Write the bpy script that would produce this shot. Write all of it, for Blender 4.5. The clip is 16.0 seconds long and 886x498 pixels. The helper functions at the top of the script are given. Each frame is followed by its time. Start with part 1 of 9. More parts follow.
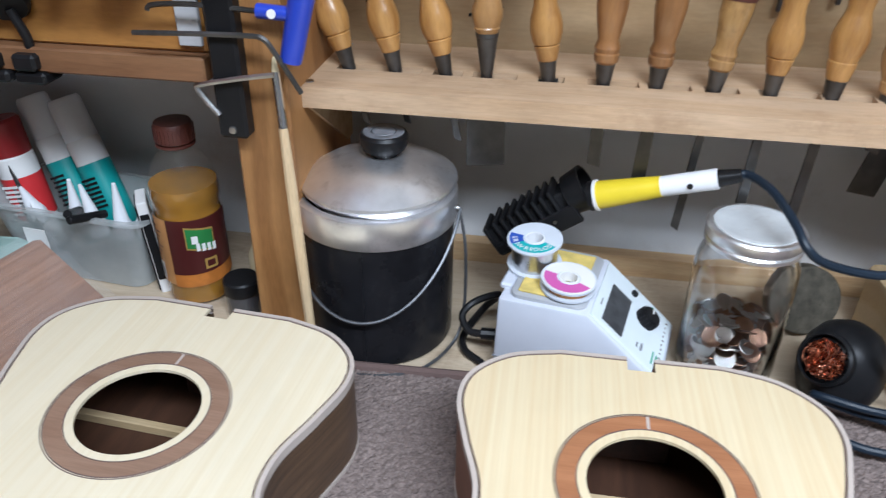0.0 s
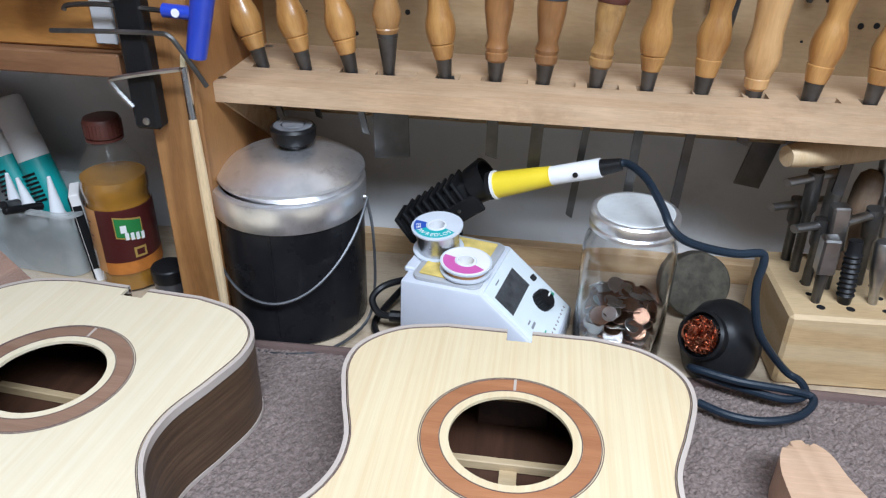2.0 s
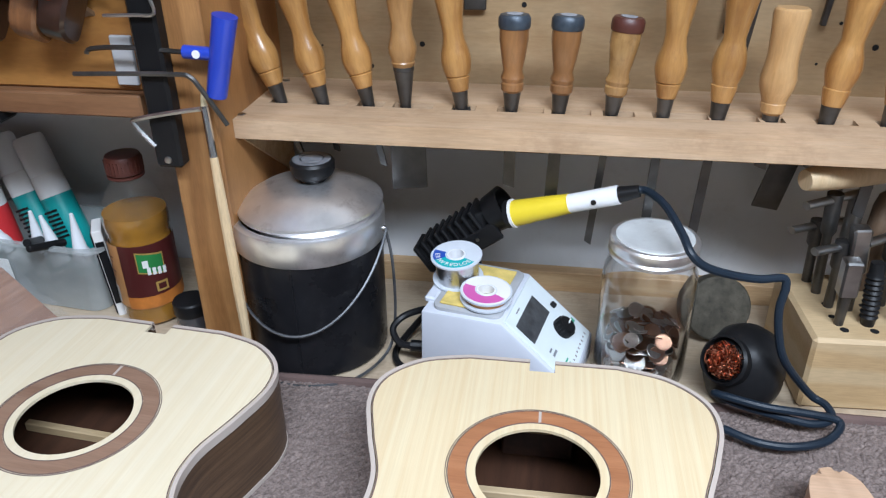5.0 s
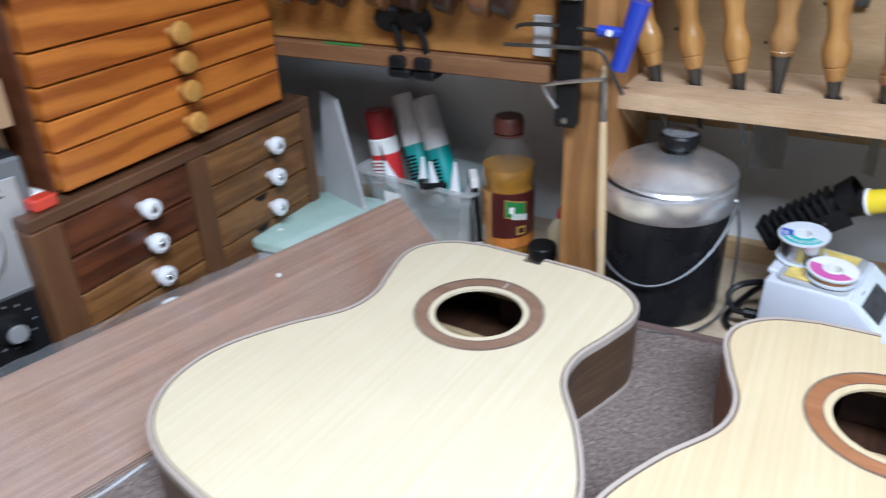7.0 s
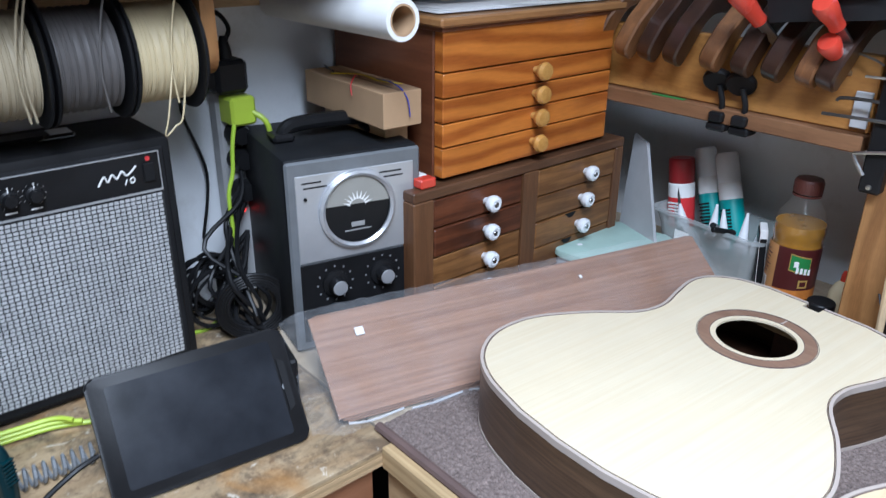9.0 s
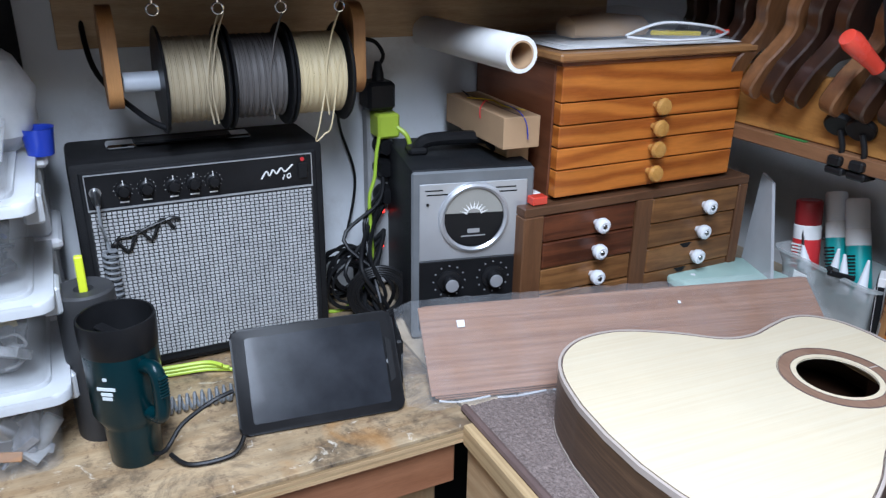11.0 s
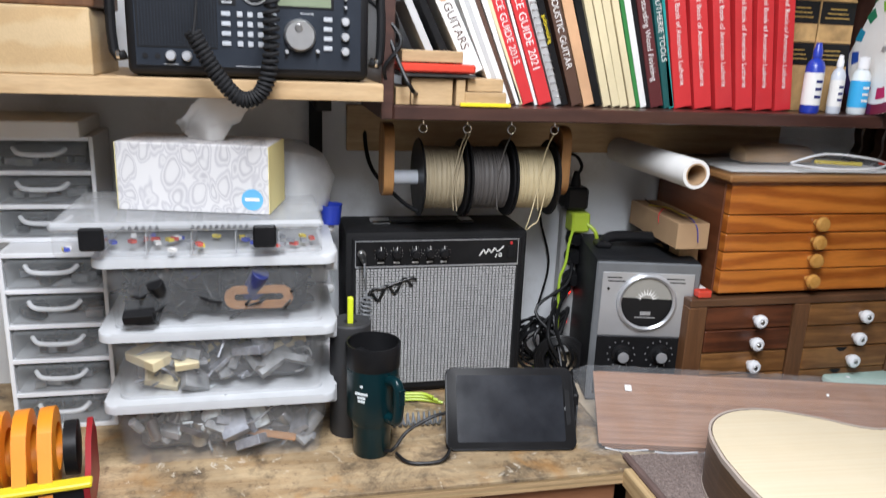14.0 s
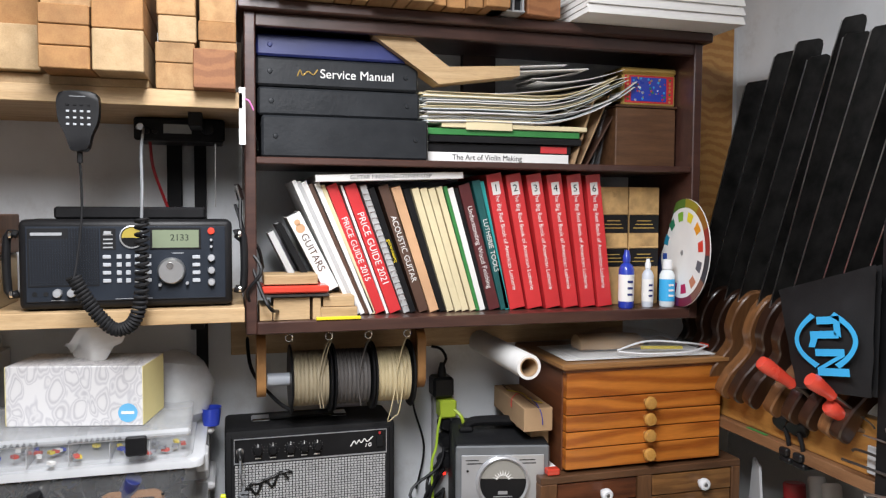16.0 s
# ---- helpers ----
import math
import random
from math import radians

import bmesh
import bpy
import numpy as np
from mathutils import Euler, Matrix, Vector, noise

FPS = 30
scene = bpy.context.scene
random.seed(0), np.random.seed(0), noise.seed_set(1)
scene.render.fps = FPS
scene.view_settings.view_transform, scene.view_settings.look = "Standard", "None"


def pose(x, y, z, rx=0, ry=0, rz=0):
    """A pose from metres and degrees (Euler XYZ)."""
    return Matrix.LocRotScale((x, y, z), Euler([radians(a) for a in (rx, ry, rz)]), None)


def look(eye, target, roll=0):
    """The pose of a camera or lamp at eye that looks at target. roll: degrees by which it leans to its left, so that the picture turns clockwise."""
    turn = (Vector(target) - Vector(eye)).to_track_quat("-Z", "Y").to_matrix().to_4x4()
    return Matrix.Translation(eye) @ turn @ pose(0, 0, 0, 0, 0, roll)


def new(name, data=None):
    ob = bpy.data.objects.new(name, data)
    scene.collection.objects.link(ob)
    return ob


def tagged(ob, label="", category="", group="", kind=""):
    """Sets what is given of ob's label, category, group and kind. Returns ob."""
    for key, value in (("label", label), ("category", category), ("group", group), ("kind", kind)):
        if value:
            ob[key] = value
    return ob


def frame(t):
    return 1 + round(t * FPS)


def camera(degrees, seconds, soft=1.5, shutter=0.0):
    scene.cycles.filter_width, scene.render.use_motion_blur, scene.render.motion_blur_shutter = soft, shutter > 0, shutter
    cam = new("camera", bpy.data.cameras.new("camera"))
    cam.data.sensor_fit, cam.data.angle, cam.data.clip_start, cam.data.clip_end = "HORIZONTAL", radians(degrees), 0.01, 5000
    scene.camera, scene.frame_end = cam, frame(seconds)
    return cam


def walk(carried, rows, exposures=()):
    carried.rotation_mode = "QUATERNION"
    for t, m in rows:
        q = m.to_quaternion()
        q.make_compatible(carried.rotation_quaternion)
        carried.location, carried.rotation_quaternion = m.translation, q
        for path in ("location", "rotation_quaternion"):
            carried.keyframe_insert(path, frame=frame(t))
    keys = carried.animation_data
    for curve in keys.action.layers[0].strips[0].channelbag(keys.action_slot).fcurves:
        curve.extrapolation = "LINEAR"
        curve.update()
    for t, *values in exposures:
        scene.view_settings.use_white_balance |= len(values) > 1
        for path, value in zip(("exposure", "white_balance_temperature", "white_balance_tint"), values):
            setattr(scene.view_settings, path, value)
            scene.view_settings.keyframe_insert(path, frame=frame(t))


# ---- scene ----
cam = camera(60.8, 16.0, soft=1.25, shutter=0.4)
PATH = [
    (0, (0.074, 0.111, 1.458), (-0.181, 1.802, 0.42), 0.9),
    (0.5, (0.131, 0.079, 1.45), (-0.103, 1.811, 0.478), 2.8),
    (1, (0.165, 0.059, 1.445), (-0.035, 1.791, 0.463), 3.2),
    (1.5, (0.176, 0.054, 1.449), (-0.039, 1.776, 0.456), 2.3),
    (2, (0.179, 0.06, 1.456), (-0.064, 1.779, 0.463), 1.1),
    (2.5, (0.175, 0.069, 1.46), (-0.057, 1.804, 0.492), 1.2),
    (3, (0.177, 0.076, 1.465), (-0.038, 1.813, 0.497), 1.4),
    (5.5, (0.167, 0.057, 1.475), (-0.119, 1.793, 0.524), -0.9),
    (6, (0.162, 0.045, 1.479), (-0.171, 1.782, 0.546), -1.2),
    (6.5, (0.136, -0.002, 1.468), (-0.518, 1.65, 0.549), -2.9),
    (7, (0.078, -0.116, 1.486), (-0.782, 1.426, 0.545), -2.2),
    (7.5, (0.051, -0.241, 1.511), (-1.038, 1.196, 0.645), -0.2),
    (8, (0.086, -0.295, 1.55), (-1.22, 1.046, 0.847), 0.0),
    (8.5, (0.101, -0.315, 1.533), (-1.254, 0.964, 0.805), 0.3),
    (9, (0.133, -0.33, 1.513), (-1.247, 0.872, 0.707), 0.6),
    (9.5, (0.206, -0.316, 1.524), (-1.273, 0.743, 0.692), 1.4),
    (9.7, (0.23, -0.316, 1.529), (-1.283, 0.696, 0.7), 1.5),
    (12, (0.309, -0.333, 1.539), (-1.412, 0.399, 0.829), 0.6),
    (12.5, (0.328, -0.355, 1.528), (-1.418, 0.283, 0.791), 0.3),
    (13, (0.368, -0.409, 1.532), (-1.416, 0.106, 0.789), 0.2),
    (13.5, (0.464, -0.467, 1.562), (-1.36, 0.01, 0.893), 1.9),
    (14, (0.556, -0.461, 1.597), (-1.326, -0.027, 1.076), 2.3),
    (14.5, (0.622, -0.428, 1.627), (-1.289, -0.011, 1.209), 1.7),
    (15, (0.701, -0.38, 1.666), (-1.2, 0.154, 1.347), 1.8),
    (15.5, (0.764, -0.32, 1.692), (-1.155, 0.226, 1.55), 0.3),
    (16, (0.781, -0.321, 1.713), (-1.141, 0.223, 1.608), 0.3),
]
walk(cam, [(t, look(eye, target, roll)) for t, eye, target, roll in PATH],
     [(0, -0.05, 5900, 9), (6, -0.06, 5900, 9), (9.5, 0.0, 5600, 10), (12, 0.0, 5900, 11), (13.5, -0.08, 6500, 12), (16, -0.12, 6950, 13)])

# ---- light ----
world = bpy.data.worlds.new("world")
scene.world = world
world.use_nodes = True
world.node_tree.nodes["Background"].inputs["Color"].default_value = (0.75, 0.85, 1.0, 1)
world.node_tree.nodes["Background"].inputs["Strength"].default_value = 0.02


def ceiling_tube(x, y, z, sx, sy, watts, colour):
    lamp = bpy.data.lights.new("ceiling_tube", "AREA")
    lamp.shape, lamp.size, lamp.size_y, lamp.energy, lamp.color = "RECTANGLE", sx, sy, watts, colour
    ob = new("ceiling_tube", lamp)
    ob.location = (x, y, z)
    return ob


ceiling_tube(0.32, -0.35, 2.5, 1.2, 0.25, 36, (0.86, 0.92, 1.0))
ceiling_tube(0.84, -0.5, 2.5, 1.2, 0.5, 48, (0.86, 0.92, 1.0))

# ---- small helpers ----
BENCH = 0.925
CARPET = 0.934


def part(name, bm, material, parent=None, label="", sharp=35):
    me = bpy.data.meshes.new(name)
    bm.normal_update()
    bm.to_mesh(me)
    bm.free()
    me.shade_smooth()
    me.set_sharp_from_angle(angle=radians(sharp))
    for m in (material if isinstance(material, (list, tuple)) else (material,)):
        me.materials.append(m)
    ob = new(name, me)
    ob.parent = parent
    if label:
        ob["label"] = label
    return ob


def thing(name, x, y, z, label, category, group="", kind="", rx=0, ry=0, rz=0):
    ob = new(name)
    ob.empty_display_size = 0.02
    ob.matrix_basis = pose(x, y, z, rx, ry, rz)
    return tagged(ob, label, category, group, kind)


def structure(name, bm, material, label=""):
    return tagged(part(name, bm, material), label, "", "", "structure")


def box(x0, x1, y0, y1, z0, z1, bevel=0.0, bm=None, m=None, seg=1):
    bm = bm or bmesh.new()
    old = set(bm.verts) if m is not None else ()
    vs = [bm.verts.new((x, y, z)) for x in (x0, x1) for y in (y0, y1) for z in (z0, z1)]
    fs = [bm.faces.new([vs[i] for i in f]) for f in
          ((0, 1, 3, 2), (4, 6, 7, 5), (0, 4, 5, 1), (2, 3, 7, 6), (0, 2, 6, 4), (1, 5, 7, 3))]
    if bevel:
        bmesh.ops.bevel(bm, geom=list({e for f in fs for e in f.edges}), offset=bevel, segments=seg, affect="EDGES", profile=0.5)
    if m is not None:
        bmesh.ops.transform(bm, matrix=m, verts=[v for v in bm.verts if v not in old])
    return bm


def lathe(profile, segs=32, bm=None, m=None, cap=True):
    """Turns (radius, height) pairs round the z axis."""
    bm = bm or bmesh.new()
    rings, made = [], []
    for r, z in profile:
        if r < 1e-6:
            ring = [bm.verts.new((0, 0, z))]
        else:
            ring = [bm.verts.new((r * math.cos(2 * math.pi * i / segs), r * math.sin(2 * math.pi * i / segs), z)) for i in range(segs)]
        rings.append(ring)
        made += ring
    for a, b in zip(rings, rings[1:]):
        for i in range(segs):
            j = (i + 1) % segs
            if len(a) == 1 and len(b) > 1:
                bm.faces.new((a[0], b[j], b[i]))
            elif len(b) == 1 and len(a) > 1:
                bm.faces.new((a[i], a[j], b[0]))
            elif len(a) > 1:
                bm.faces.new((a[i], a[j], b[j], b[i]))
    if cap:
        if len(rings[0]) > 1:
            bm.faces.new(rings[0][::-1])
        if len(rings[-1]) > 1:
            bm.faces.new(rings[-1])
    if m is not None:
        bmesh.ops.transform(bm, matrix=m, verts=made)
    return bm


def cyl(r, h, m=None, bm=None, segs=24, bevel=0.0):
    b = min(bevel, r * 0.5, h * 0.5)
    prof = [(r, 0), (r, h)] if not b else [(r - b, 0), (r, b), (r, h - b), (r - b, h)]
    return lathe(prof, segs, bm, m)


def smooth_line(points, steps=6):
    pts = [Vector(p) for p in points]
    out = []
    for i in range(len(pts) - 1):
        p0, p1, p2, p3 = pts[max(i - 1, 0)], pts[i], pts[i + 1], pts[min(i + 2, len(pts) - 1)]
        for k in range(steps):
            t = k / steps
            out.append(0.5 * ((2 * p1) + (p2 - p0) * t + (2 * p0 - 5 * p1 + 4 * p2 - p3) * t * t + (3 * p1 - p0 - 3 * p2 + p3) * t ** 3))
    out.append(pts[-1])
    return out


def tube(points, r, segs=8, steps=6, bm=None, radii=None):
    bm = bm or bmesh.new()
    line = smooth_line(points, steps) if steps > 1 else [Vector(p) for p in points]
    d = (line[1] - line[0]).normalized()
    n = d.orthogonal().normalized()
    rings = []
    for i, p in enumerate(line):
        e = (line[min(i + 1, len(line) - 1)] - line[max(i - 1, 0)]).normalized()
        n = (n - e * n.dot(e)).normalized()
        b = e.cross(n)
        rr = r if radii is None else radii(i / (len(line) - 1))
        rings.append([bm.verts.new(p + rr * (n * math.cos(2 * math.pi * k / segs) + b * math.sin(2 * math.pi * k / segs))) for k in range(segs)])
    for a, b in zip(rings, rings[1:]):
        for k in range(segs):
            j = (k + 1) % segs
            bm.faces.new((a[k], a[j], b[j], b[k]))
    bm.faces.new(rings[0][::-1])
    bm.faces.new(rings[-1])
    return bm


def prism(outline, z0, z1, bm=None, m=None, bevel=0.0):
    """Extrudes a flat outline of (x, y) pairs, counter-clockwise, from z0 to z1."""
    bm = bm or bmesh.new()
    old = set(bm.verts) if m is not None else ()
    lo = [bm.verts.new((x, y, z0)) for x, y in outline]
    hi = [bm.verts.new((x, y, z1)) for x, y in outline]
    n = len(lo)
    top = bm.faces.new(hi)
    bm.faces.new(lo[::-1])
    for i in range(n):
        j = (i + 1) % n
        bm.faces.new((lo[i], lo[j], hi[j], hi[i]))
    if bevel:
        bmesh.ops.bevel(bm, geom=list(top.edges), offset=bevel, segments=2, affect="EDGES", profile=0.5)
    if m is not None:
        bmesh.ops.transform(bm, matrix=m, verts=[v for v in bm.verts if v not in old])
    return bm


def rounded(w, d, r, n=5):
    """The outline of a rectangle with round corners, centred."""
    out = []
    for cx, cy, a in ((w / 2 - r, d / 2 - r, 0), (-w / 2 + r, d / 2 - r, 90), (-w / 2 + r, -d / 2 + r, 180), (w / 2 - r, -d / 2 + r, 270)):
        for i in range(n + 1):
            t = radians(a + 90 * i / n)
            out.append((cx + r * math.cos(t), cy + r * math.sin(t)))
    return out


def lettering(name, body, size, material, parent, m, thick=0.0003, align="CENTER"):
    cu = bpy.data.curves.new(name, "FONT")
    cu.body, cu.size, cu.align_x, cu.align_y, cu.extrude = body, size, align, "CENTER", thick
    tmp = new(name + "_curve", cu)
    dg = bpy.context.evaluated_depsgraph_get()
    me = bpy.data.meshes.new_from_object(tmp.evaluated_get(dg))
    bpy.data.objects.remove(tmp)
    me.name = name
    me.materials.clear()
    me.materials.append(material)
    ob = new(name, me)
    ob.parent = parent
    ob.matrix_basis = m
    return ob


FACE_X = Matrix(((0, 0, 1, 0), (1, 0, 0, 0), (0, 1, 0, 0), (0, 0, 0, 1)))   # local x to world y, local y to world z, local z to world x
FACE_S = Matrix(((1, 0, 0, 0), (0, 0, -1, 0), (0, 1, 0, 0), (0, 0, 0, 1)))  # faces the south: local z to world -y


def at(x, y, z, m=None):
    return Matrix.Translation((x, y, z)) @ (m if m is not None else Matrix.Identity(4))


# ---- materials ----
def shader(name):
    m = bpy.data.materials.new(name)
    m.use_nodes = True
    return m, m.node_tree.nodes, m.node_tree.links, m.node_tree.nodes["Principled BSDF"]


def coords(n, l, scale, jitter=True):
    tc, mp = n.new("ShaderNodeTexCoord"), n.new("ShaderNodeMapping")
    mp.inputs["Scale"].default_value = scale
    l.new(tc.outputs["Object"], mp.inputs["Vector"])
    if jitter:
        oi, mul = n.new("ShaderNodeObjectInfo"), n.new("ShaderNodeMath")
        mul.operation = "MULTIPLY"
        mul.inputs[1].default_value = 37.0
        l.new(oi.outputs["Random"], mul.inputs[0])
        l.new(mul.outputs[0], mp.inputs["Location"])
    return mp.outputs["Vector"]


def fractal(n, l, vec, scale, detail=4, rough=0.6, distort=0.0):
    t = n.new("ShaderNodeTexNoise")
    t.inputs["Scale"].default_value, t.inputs["Detail"].default_value = scale, detail
    t.inputs["Roughness"].default_value, t.inputs["Distortion"].default_value = rough, distort
    l.new(vec, t.inputs["Vector"])
    return t.outputs["Fac"]


def ramp(n, l, fac, stops):
    r = n.new("ShaderNodeValToRGB")
    while len(r.color_ramp.elements) < len(stops):
        r.color_ramp.elements.new(0.5)
    for e, (p, c) in zip(r.color_ramp.elements, stops):
        e.position, e.color = p, (*c, 1)
    l.new(fac, r.inputs["Fac"])
    return r.outputs["Color"]


def blend(n, l, fac, a, b, mode="MIX"):
    x = n.new("ShaderNodeMix")
    x.data_type, x.blend_type = "RGBA", mode
    for sock, v in ((x.inputs[0], fac), (x.inputs[6], a), (x.inputs[7], b)):
        if isinstance(v, (int, float)):
            sock.default_value = v
        elif isinstance(v, tuple):
            sock.default_value = (*v, 1)
        else:
            l.new(v, sock)
    return x.outputs[2]


def relief(n, l, bsdf, height, strength, distance=0.001):
    b = n.new("ShaderNodeBump")
    b.inputs["Strength"].default_value, b.inputs["Distance"].default_value = strength, distance
    l.new(height, b.inputs["Height"])
    l.new(b.outputs["Normal"], bsdf.inputs["Normal"])


def paint(name, col, rough=0.5, metal=0.0, var=0.15, scale=12, bump=0.15, fine=250, coat=0.0, dirt=None, dirt_amount=0.35):
    m, n, l, b = shader(name)
    if max(col) < 0.06:
        b.inputs["Specular IOR Level"].default_value = 0.2
    v = coords(n, l, (1, 1, 1))
    big, small = fractal(n, l, v, scale, 5), fractal(n, l, v, fine, 2)
    lo = tuple(c * (1 - var) for c in col)
    hi = tuple(min(1, c * (1 + var)) for c in col)
    c = ramp(n, l, big, [(0.3, lo), (0.7, hi)])
    if dirt:
        spots = ramp(n, l, fractal(n, l, v, scale * 2.3, 8, 0.7), [(0.55, (0, 0, 0)), (0.75, (dirt_amount,) * 3)])
        c = blend(n, l, spots, c, dirt)
    l.new(c, b.inputs["Base Color"])
    rr = n.new("ShaderNodeMapRange")
    rr.inputs[3].default_value, rr.inputs[4].default_value = max(0.03, rough - 0.1), min(1, rough + 0.1)
    l.new(big, rr.inputs[0])
    l.new(rr.outputs[0], b.inputs["Roughness"])
    b.inputs["Metallic"].default_value = metal
    b.inputs["Coat Weight"].default_value = coat
    if bump:
        relief(n, l, b, small, bump)
    return m


def wood(name, light, dark, grain="x", across=14.0, along=1.2, scale=5.0, rough=0.5, coat=0.0, sharp=(0.35, 0.65), tone=0.18, fine=1.0, dirt=None, dirt_amount=0.5, rings=0.0, turn=(0, 0, 0), blots=False):
    m, n, l, b = shader(name)
    s = {"x": (along, across, across), "y": (across, along, across), "z": (across, across, along), "side": (along, along, across)}[grain]
    v = coords(n, l, s)
    v.node.inputs["Rotation"].default_value = turn
    plain = coords(n, l, (1, 1, 1))
    g = fractal(n, l, v, scale, 5, 0.55, 0.4)
    if rings:
        w = n.new("ShaderNodeTexWave")
        w.wave_type, w.bands_direction = "BANDS", {"x": "Z", "y": "Z", "z": "X"}[grain]
        w.inputs["Scale"].default_value, w.inputs["Distortion"].default_value = rings, 9.0
        w.inputs["Detail"].default_value, w.inputs["Detail Scale"].default_value = 2.0, 1.0
        sc = coords(n, l, {"x": (1.5, 6, 6), "y": (6, 1.5, 6), "z": (6, 6, 1.5)}[grain])
        l.new(sc, w.inputs["Vector"])
        g = blend(n, l, 0.65, g, w.outputs["Color"])
    c = ramp(n, l, g, [(sharp[0], dark), (sharp[1], light)])
    f = fractal(n, l, v, scale * 9, 3)
    c = blend(n, l, 0.3 * fine, c, ramp(n, l, f, [(0.35, tuple(x * 0.6 for x in light)), (0.65, light)]))
    big = fractal(n, l, plain, 9, 4)
    c = blend(n, l, 1.0, c, ramp(n, l, big, [(0.3, (1 - tone,) * 3), (0.7, (1, 1, 1))]), "MULTIPLY")
    oi = n.new("ShaderNodeObjectInfo")
    c = blend(n, l, 1.0, c, ramp(n, l, oi.outputs["Random"], [(0.0, (0.86, 0.86, 0.86)), (1.0, (1, 1, 1))]), "MULTIPLY")
    if dirt:
        spots = ramp(n, l, fractal(n, l, plain, 14, 9, 0.72), [(0.52, (0, 0, 0)), (0.68, (dirt_amount,) * 3)])
        c = blend(n, l, spots, c, dirt)
    if blots:
        smear = ramp(n, l, fractal(n, l, plain, 7, 8, 0.78, 0.8), [(0.5, (0, 0, 0)), (0.62, (0.72,) * 3)])
        c = blend(n, l, smear, c, (0.085, 0.062, 0.045))
        fine_spots = ramp(n, l, fractal(n, l, plain, 60, 6, 0.75), [(0.56, (0, 0, 0)), (0.66, (0.75,) * 3)])
        c = blend(n, l, fine_spots, c, (0.16, 0.1, 0.06))
        pale = ramp(n, l, fractal(n, l, plain, 26, 7, 0.7, 1.2), [(0.6, (0, 0, 0)), (0.66, (0.7,) * 3)])
        c = blend(n, l, pale, c, (0.72, 0.66, 0.55))
        rust = ramp(n, l, fractal(n, l, plain, 8, 4, 0.6, 0.6), [(0.58, (0, 0, 0)), (0.72, (0.6,) * 3)])
        c = blend(n, l, rust, c, (0.42, 0.2, 0.05))
    l.new(c, b.inputs["Base Color"])
    b.inputs["Roughness"].default_value = rough
    b.inputs["Coat Weight"].default_value = coat
    b.inputs["Coat Roughness"].default_value = 0.15
    relief(n, l, b, f, 0.15, 0.0006)
    return m


def clear(name, tint, body=0.25, rough=0.25, cloud=0.15):
    """Thin clear or milky plastic: part see-through, part pale gloss."""
    m, n, l, b = shader(name)
    b.inputs["Base Color"].default_value, b.inputs["Roughness"].default_value = (*tint, 1), rough
    t, x = n.new("ShaderNodeBsdfTransparent"), n.new("ShaderNodeMixShader")
    v = coords(n, l, (1, 1, 1))
    r = n.new("ShaderNodeMapRange")
    r.inputs[3].default_value, r.inputs[4].default_value = max(0, body - cloud), min(1, body + cloud)
    l.new(fractal(n, l, v, 20, 5), r.inputs[0])
    l.new(r.outputs[0], x.inputs[0])
    l.new(t.outputs[0], x.inputs[1])
    l.new(b.outputs[0], x.inputs[2])
    l.new(x.outputs[0], n["Material Output"].inputs["Surface"])
    return m


def glass(name, col=(1, 1, 1), rough=0.02, ior=1.45):
    m, n, l, b = shader(name)
    b.inputs["Base Color"].default_value = (*col, 1)
    b.inputs["Roughness"].default_value, b.inputs["IOR"].default_value = rough, ior
    b.inputs["Transmission Weight"].default_value = 1.0
    return m


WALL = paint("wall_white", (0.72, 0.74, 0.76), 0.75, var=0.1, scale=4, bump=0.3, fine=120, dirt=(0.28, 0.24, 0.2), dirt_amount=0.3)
# Mid grey for the unseen ceiling, chosen for how much light it bounces.
CEIL = paint("unseen_ceiling_grey", (0.52, 0.52, 0.51), 0.85)
# For the unseen room sides, kept dark to cut bounced fill light.
DIM = paint("unseen_dim_wall", (0.32, 0.31, 0.3), 0.85, var=0.2)
FLOOR = paint("floor_concrete", (0.22, 0.2, 0.18), 0.8, var=0.3, scale=5)
PINE = wood("pine", (0.68, 0.48, 0.27), (0.5, 0.31, 0.15), "x", rough=0.6)
PINE_Y = wood("pine_y", (0.68, 0.47, 0.26), (0.48, 0.3, 0.14), "y", rough=0.6)
PINE_Z = wood("pine_z", (0.5, 0.245, 0.085), (0.3, 0.13, 0.04), "z", rough=0.5, rings=1.2, tone=0.3)
RACK = wood("rack_birch", (0.72, 0.51, 0.33), (0.6, 0.39, 0.22), "x", rough=0.55, tone=0.2, dirt=(0.3, 0.18, 0.1), dirt_amount=0.45)
LEDGE = wood("bench_ply", (0.7, 0.57, 0.41), (0.6, 0.46, 0.31), "x", rough=0.65, dirt=(0.2, 0.13, 0.08), dirt_amount=0.4)
BENCHTOP = wood("worn_ply", (0.64, 0.48, 0.29), (0.4, 0.25, 0.12), "y", across=9, rough=0.6, tone=0.45, dirt=(0.05, 0.036, 0.026), dirt_amount=0.95, blots=True)
PLYEDGE = wood("ply_edge", (0.66, 0.48, 0.26), (0.3, 0.18, 0.08), "y", across=60, along=0.6, rough=0.7)
# Base colour set darker to offset the lamps' light on the backboard.
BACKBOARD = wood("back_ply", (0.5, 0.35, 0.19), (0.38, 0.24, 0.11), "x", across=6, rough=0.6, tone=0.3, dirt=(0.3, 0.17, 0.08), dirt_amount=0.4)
ORANGE = wood("orange_fir", (0.66, 0.215, 0.035), (0.33, 0.075, 0.011), "y", across=7, along=0.8, rough=0.32, coat=0.35, rings=1.6, sharp=(0.28, 0.72))
